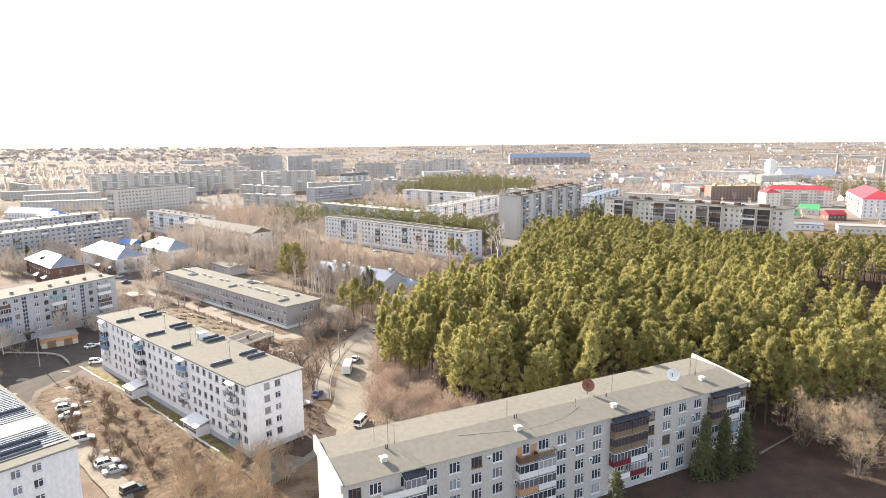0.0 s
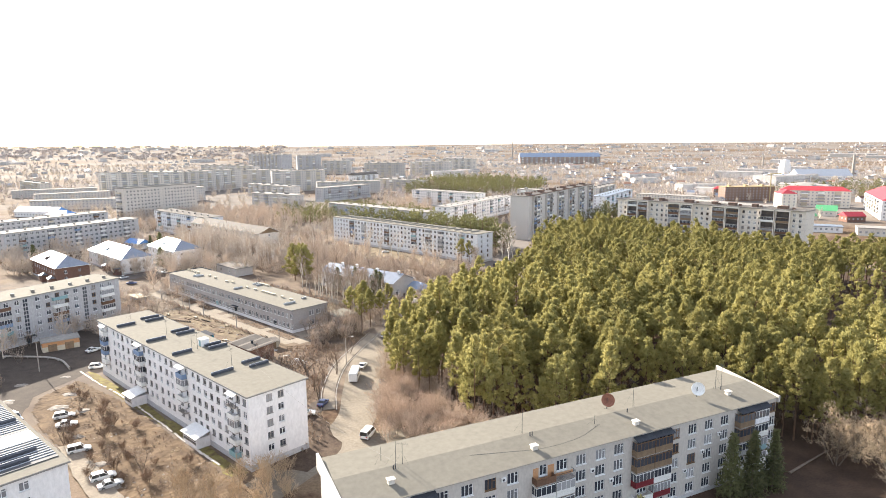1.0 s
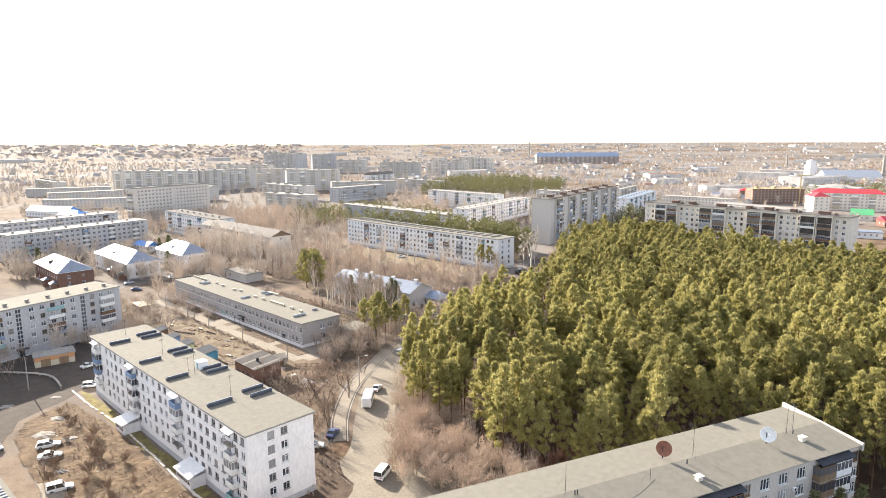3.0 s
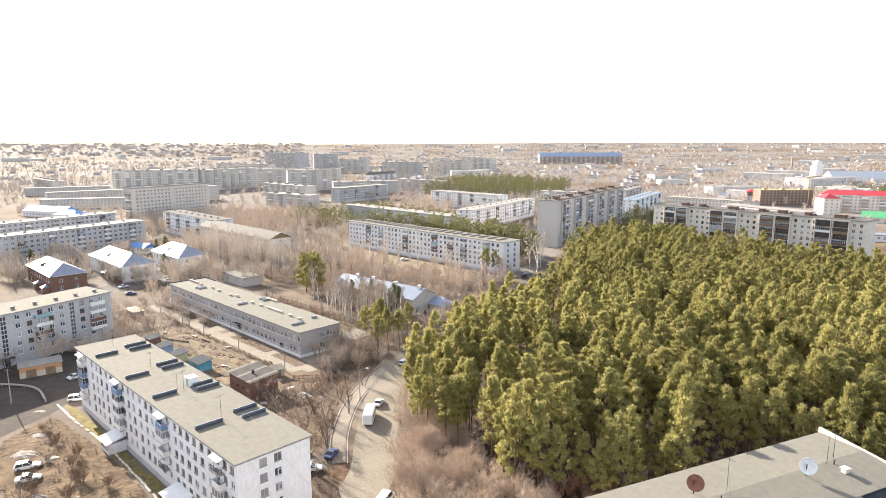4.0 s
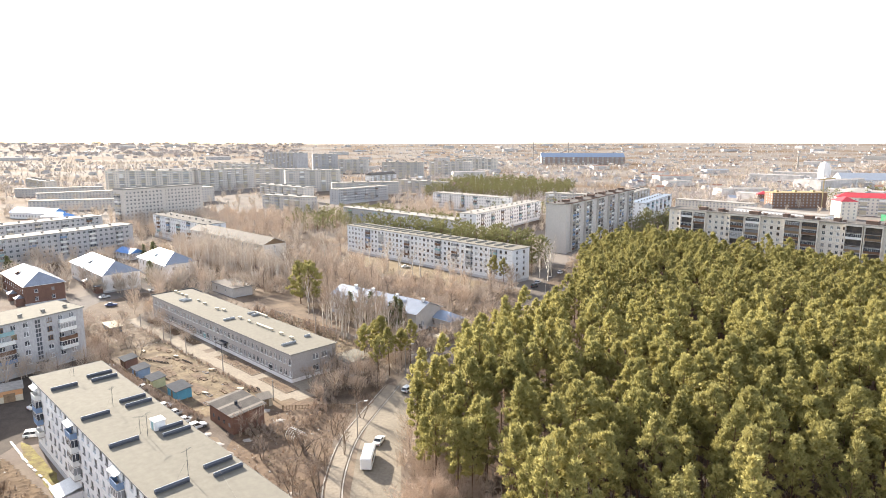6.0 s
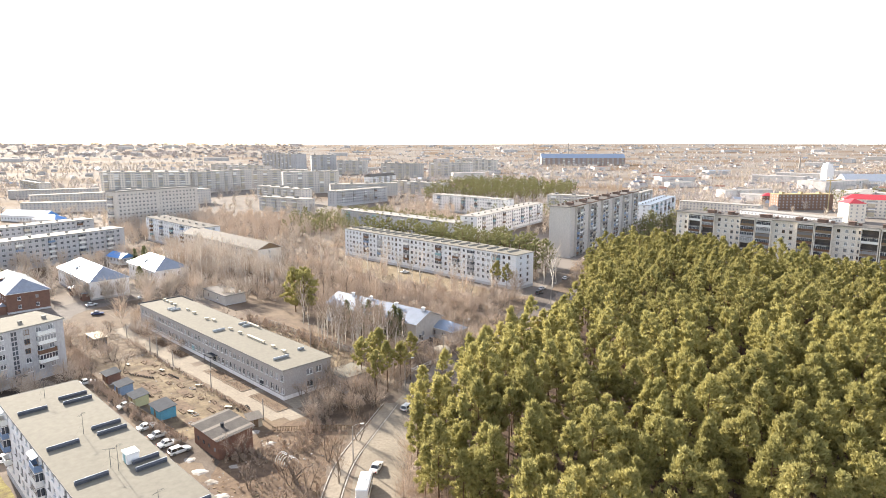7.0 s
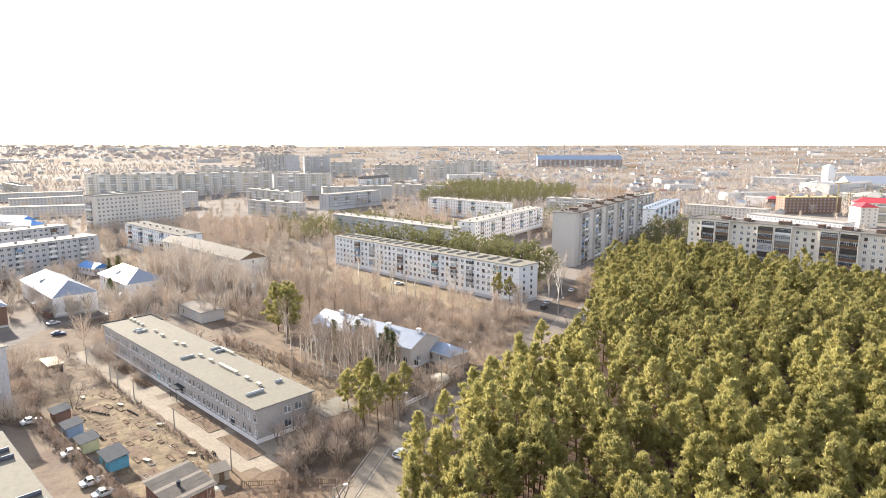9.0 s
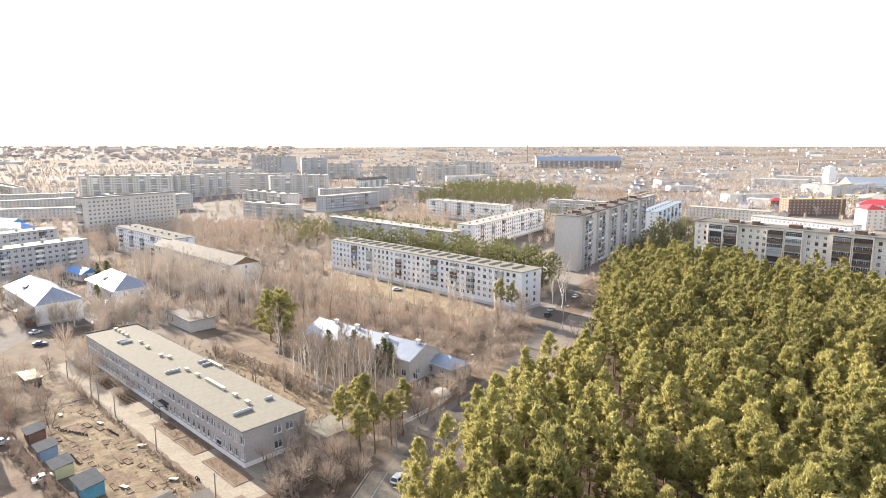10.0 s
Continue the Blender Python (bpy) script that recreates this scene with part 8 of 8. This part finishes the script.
for i in range(len(line) - 1):
    if rnd.random() < 0.12:
        continue
    dx, dy = line[i + 1][0] - line[i][0], line[i + 1][1] - line[i][1]
    part("block", stone_mesh, None, edge, at=pose(line[i][0] - line[0][0] + rnd.uniform(-.1, .1), line[i][1] - line[0][1] + rnd.uniform(-.1, .1), rnd.uniform(-.06, .04), rnd.uniform(-4, 4), 0, math.degrees(math.atan2(dy, dx)) + rnd.uniform(-5, 5)))
kio = thing("garage", "low brick garage with an orange upper wall", "garage", pose(-127.5, 185.5, 0, 0, 0, 39))
part("wall", Build().box(0, 0, -0.2, 10, 6, 1.6), BEIGE_PANEL, kio)
part("upper_wall", Build().box(0, 0, 1.6, 10, 6, 3.0), ORANGE_WALL, kio, "orange painted upper wall")
part("roof", Build().box(-0.3, -0.3, 3.0, 10.3, 6.3, 3.18), ROOF_PALE, kio)
for x in (1.5, 6.0):
    part("gate", Build().box(x, -0.06, 0, x + 2.4, 0.02, 2.2), WOOD, kio)
pipe = curve_through([(-136, 181), (-124, 180.5), (-117, 178), (-110.3, 171.5)], 5)
hp = thing("heating_pipe", "pale lagged heating pipe on low posts", "pipe", pose(*pipe[0], 0))
ring = Build()
for k, p in enumerate(pipe):
    a, q = Vector(pipe[max(0, k - 1)]), Vector(pipe[min(len(pipe) - 1, k + 1)])
    d = (q - a).normalized()
    ring.v += [(p[0] - pipe[0][0] - d.y * 0.28 * math.cos(w), p[1] - pipe[0][1] + d.x * 0.28 * math.cos(w), 0.55 + 0.28 * math.sin(w)) for w in [j * math.pi / 4 for j in range(8)]]
    if k:
        ring.f += [(8 * k - 8 + j, 8 * k - 8 + (j + 1) % 8, 8 * k + (j + 1) % 8, 8 * k + j) for j in range(8)]
        ring.m += [0] * 8
part("pipe_run", ring, CONCRETE, hp)
for p in pipe[::3]:
    part("post", Build().box(-0.15, -0.15, -0.1, 0.15, 0.15, 0.4), CONCRETE, hp, at=pose(p[0] - pipe[0][0], p[1] - pipe[0][1], 0))
lg = thing("fallen_log", "grey fallen tree trunk on dark ground", "log", pose(62.8, 118.5, 0.2))
part("trunk", Build().tube((0, 0, 0), (6, 4.4, 0.05), 0.26, 0.2, 9).tube((6, 4.4, 0.05), (12.2, 8.8, 0.2), 0.2, 0.12, 9), BARK, lg)
for x, y, r in ((-122.5, 238.5, 3.2), (-128, 243, 2.0), (-126, 332, 3), (-56, 174, 1.2), (-148, 322, 2.2)):
    pts = [(x + r * rnd.uniform(0.6, 1.2) * math.cos(a), y + r * rnd.uniform(0.4, 0.9) * math.sin(a)) for a in [k * 0.7 for k in range(9)]]
    patch("snow_patch", pts, 0.05, SNOW, "patch of dirty melting snow on the ground", "snow", 0.15, int(x * 3) % 97)
ASH = surface("grey_slush_and_ash", (0.3, 0.275, 0.25), (0.16, 0.135, 0.11), 0.85, 0.7, 4.0, 0.9, 0.4)


def mound(x, y, r, h, mat, label):
    """A low, ragged heap of old snow or slush."""
    b, k = Build(), 14
    b.v.append((x, y, h + 0.03))
    for ring, z in ((0.55, h * 0.8), (1.0, -0.05)):
        for i in range(k):
            a, q = 2 * math.pi * i / k, r * ring * rnd.uniform(0.7, 1.2)
            b.v.append((x + q * math.cos(a), y + 0.75 * q * math.sin(a), z * rnd.uniform(0.6, 1.2) + 0.02))
    for i in range(k):
        j = (i + 1) % k
        b.f += [(0, 1 + i, 1 + j), (1 + i, 1 + k + i, 1 + k + j, 1 + j)]
        b.m += [0, 0]
    solid("slush_heap", b, mat, label, "slush", group="slush heaps")


for x, y, r in ((-97, 146, 3.0), (-90, 144.5, 2.0), (-99, 154, 2.2), (-83, 131, 1.6), (-74, 120, 1.4), (-71, 119.5, 2.0), (-63.5, 111, 1.6), (-61, 108, 1.3), (-112, 149, 2.4), (-116, 160, 2.0), (-108, 166, 1.6), (-38.5, 150, 1.6), (-37, 146.5, 1.3), (-40, 154, 1.2),
                (-66, 176, 1.5), (-62, 171.5, 1.8), (-58, 168, 1.6), (-54, 163.5, 1.5), (-57.5, 189, 1.6), (-52, 184, 1.3)):
    mound(x, y, r, 0.32 if -104 < x < -55 and y < 160 else 0.16, ASH if x < -56 and y < 170 or x > -50 else SNOW, "low heap of dirty grey slush on the ground")
dom = thing("shelter", "small pale domed shelter under bare trees", "shelter", pose(-18.6, 241.5, 0))
part("roof", Build().lathe([(2.6, 2.2), (2.2, 2.7), (1.2, 3.1), (0.05, 3.25)], 12).lathe([(2.5, 2.15), (0.1, 2.2)], 12), BEIGE_PANEL, dom)
for k in range(6):
    part("post", Build().tube((2.2 * math.cos(k * 1.047), 2.2 * math.sin(k * 1.047), -0.1), (2.2 * math.cos(k * 1.047), 2.2 * math.sin(k * 1.047), 2.3), 0.07, 0.07, 6), WOOD, dom)
flats("outbuilding", "low pale outbuilding with a blue sheet roof", (-24.5, 262), -41, 11, 7, 3.4, CREAM_WALL, [1.2], 1.2, [(3, 1.2), (7, 1.2)], seed=81, plinth=0.3, roof=BLUE_TIN, roof_kind="hip", category="outbuilding")

patch("footpath", [(-84, 126), (-80.5, 127.5), (-70, 117), (-58.5, 106), (-56, 102), (-60, 101.5), (-72, 113)], 0.3, PATH_MAT, "pale concrete path beside the near block", "path", 0.2, 18)
# playground arches and a broken tree on the waste ground
arches = thing("climbing_arches", "row of white bent-pipe climbing arches on bare ground", "play equipment", pose(-47.6, 177.4, 0, 0, 0, -38))
for k in range(6):
    hoop, last = Build(), None
    for j in range(9):
        w = math.pi * j / 8
        p = Vector((k * 0.75, -1.5 * math.cos(w), -0.1 + 1.7 * math.sin(w)))
        if last is not None:
            hoop.tube(last, p, 0.05, 0.05, 6, cap=False)
        last = p
    part("arch", hoop, TRIM_WHITE, arches)
part("ridge_pipe", Build().tube((0, 0, 1.62), (3.75, 0, 1.62), 0.045, 0.045, 6), TRIM_WHITE, arches)
stub = thing("broken_tree", "dead tree with a snapped trunk and bare stub limbs", "tree", pose(-41.6, 168.2, 0, 0, 0, 10))
part("trunk", Build().tube((0, 0, -0.2), (-0.7, 0.3, 1.9), 0.42, 0.33, 9).tube((-0.7, 0.3, 1.9), (-2.3, 0.9, 4.9), 0.33, 0.2, 9), BARK, stub)
for p, q, r in (((-0.5, 0.2, 1.3), (1.5, 0.6, 3.0), 0.2), ((1.5, 0.6, 3.0), (2.9, 0.4, 3.5), 0.13), ((-0.2, 0.1, 0.8), (0.9, -1.1, 2.6), 0.16), ((-1.4, 0.6, 3.3), (-2.6, -0.2, 3.9), 0.12)):
    part("limb", Build().tube(p, q, r, r * 0.6, 7), BARK, stub)

# overhead cable between the two blocks
ca, cb = Vector((-44.5, 133.4, 16.6)), Vector((-8.6, 88.4, 17.9))
cable = Build()
last = ca
for k in range(1, 15):
    f = k / 14
    p = ca.lerp(cb, f) - Vector((0, 0, 4 * 1.6 * f * (1 - f)))
    cable.tube(last, p, 0.011, 0.011, 4, cap=False)
    last = p
solid("overhead_cable", cable, CONCRETE, "thin pale cable slung between two roofs", "cable")

# low dry bushes along the garden, the lot and the yard, uncounted
bush = [brush_pieces(470 + k, 1.7 + 0.4 * (k % 3), 70, 0.035) for k in range(4)]
rnd = random.Random(35)
bush_spots = []


def bush_row(pts, step, wide, lo, hi, keep=0.8):
    for x, y in curve_through(pts, 36):
        for k in range(max(1, int(1.6 / step))):
            if rnd.random() < keep * 0.45:
                bush_spots.append((x + rnd.uniform(-wide, wide), y + rnd.uniform(-wide, wide), rnd.uniform(lo, hi), rnd.uniform(0, 6.28)))


for k in range(2):
    bush_row([sc_xy(20, -9.9), sc_xy(50, -10.1), sc_xy(75, -10.2), sc_xy(97, -10)], 0.7, 0.7, 0.3, 0.75, 0.75)
    bush_row([sc_xy(28, -29.4), sc_xy(50, -29.8), sc_xy(75, -29.4), sc_xy(97, -28)], 0.5, 1.2, 0.6, 1.2, 0.9)
    bush_row([sc_xy(0, -26), sc_xy(20, -27), sc_xy(34, -28)], 0.5, 2.0, 0.6, 1.3)
    bush_row([sc_xy(110, -24), sc_xy(116, -14), sc_xy(112, -4), sc_xy(104, 4)], 0.6, 2.4, 0.4, 1.1)
    bush_row([sc_xy(10, 19), sc_xy(50, 22), sc_xy(98, 21)], 0.5, 4.5, 0.4, 1.1, 0.7)
    bush_row([sc_xy(20, 29), sc_xy(60, 31), sc_xy(105, 31)], 0.5, 2.4, 0.6, 1.5)
for k in range(60):
    x, y = rnd.uniform(37, 95), rnd.choice([-13, -16.5, -20, -23.5]) + rnd.uniform(-0.6, 0.6)
    bush_spots.append((*sc_xy(x, y), rnd.uniform(0.25, 0.5), rnd.uniform(0, 6.28)))
for k in range(90):
    bx = rnd.choice([5, 19, 34.5, 59, 66, 72, 85, 92]) + rnd.uniform(0, 7)
    bush_spots.append((*sc_xy(bx, rnd.uniform(-4.4, -1.6)), rnd.uniform(0.15, 0.4), rnd.uniform(0, 6.28)))
for x, y in scatter([(-104, 164), (-90, 136), (-70, 113), (-50, 107), (-46, 117), (-62, 131), (-84, 151)], 2.3, 36):
    if noise.noise((x * 0.09, y * 0.09, 4)) > -0.15:
        bush_spots.append((x, y, rnd.uniform(0.2, 0.55), rnd.uniform(0, 6.28)))
for x, y in scatter([(-48, 152), (-36, 142), (-31, 160), (-34, 190), (-44, 196), (-58, 182)], 2.4, 37):
    if min(math.hypot(x - p[0], y - p[1]) for p in WALK) < 2.6:
        continue
    bush_spots.append((x, y, rnd.uniform(0.3, 0.9), rnd.uniform(0, 6.28)))
for x, y in scatter([(-43, 148), (-37, 129), (-31, 123), (-28, 132), (-33, 145)], 1.9, 41):
    bush_spots.append((x, y, rnd.uniform(0.4, 1.0), rnd.uniform(0, 6.28)))
forest_stuff("dry_bushes", bush, bush_spots, [TWIG_DARK, TWIG], "low dark brown leafless bushes in the yards", "bushes")

# verge of the crossing
patch("leaf_litter", [(30, 322), (44, 352), (56, 386), (50, 394), (40, 380), (34, 356), (24, 330)], 0.034, LITTER, "damp brown earth beside the crossing", "ground", 0.6, 19)
# rubble, litter and stalks too small to count
rnd = random.Random(61)
rb_ = Build()
for area, cnt in (([(-104, 164), (-90, 134), (-70, 112), (-50, 104), (-46, 117)], 420), (rect(36, -30, 100, -9), 200), (rect(0, -26, 34, -9), 260), ([(-58, 166), (-44, 150), (-36, 165), (-42, 192), (-56, 188)], 240), (rect(-5, 20, 100, 34), 260), ([(-150, 300), (-120, 290), (-110, 330), (-140, 350)], 220)):
    xs, ys = [p[0] for p in area], [p[1] for p in area]
    k = 0
    while k < cnt:
        x, y = rnd.uniform(min(xs), max(xs)), rnd.uniform(min(ys), max(ys))
        if not inside(x, y, area):
            continue
        k += 1
        s, t = rnd.uniform(0.06, 0.24), rnd.uniform(0, 3.1)
        c, sn = math.cos(t), math.sin(t)
        e, hh, m = s * rnd.uniform(0.4, 2.2), s * rnd.uniform(0.3, 0.8), rnd.randrange(4)
        q = [(x + c * u * e - sn * v * s, y + sn * u * e + c * v * s) for u, v in ((-1, -1), (1, -1), (1, 1), (-1, 1))]
        n = len(rb_.v)
        rb_.v += [(*p, -0.05) for p in q] + [(x + (p[0] - x) * 0.7, y + (p[1] - y) * 0.7, hh) for p in q]
        for f in ((4, 5, 6, 7), (0, 1, 5, 4), (1, 2, 6, 5), (2, 3, 7, 6), (3, 0, 4, 7)):
            rb_.f.append(tuple(n + i for i in f))
            rb_.m.append(m)
solid("rubble", rb_, [CONCRETE, DRY_GRASS, WOOD, DRY_GRASS], "stones, boards and clods lying about the yards", "rubble", kind="stuff")
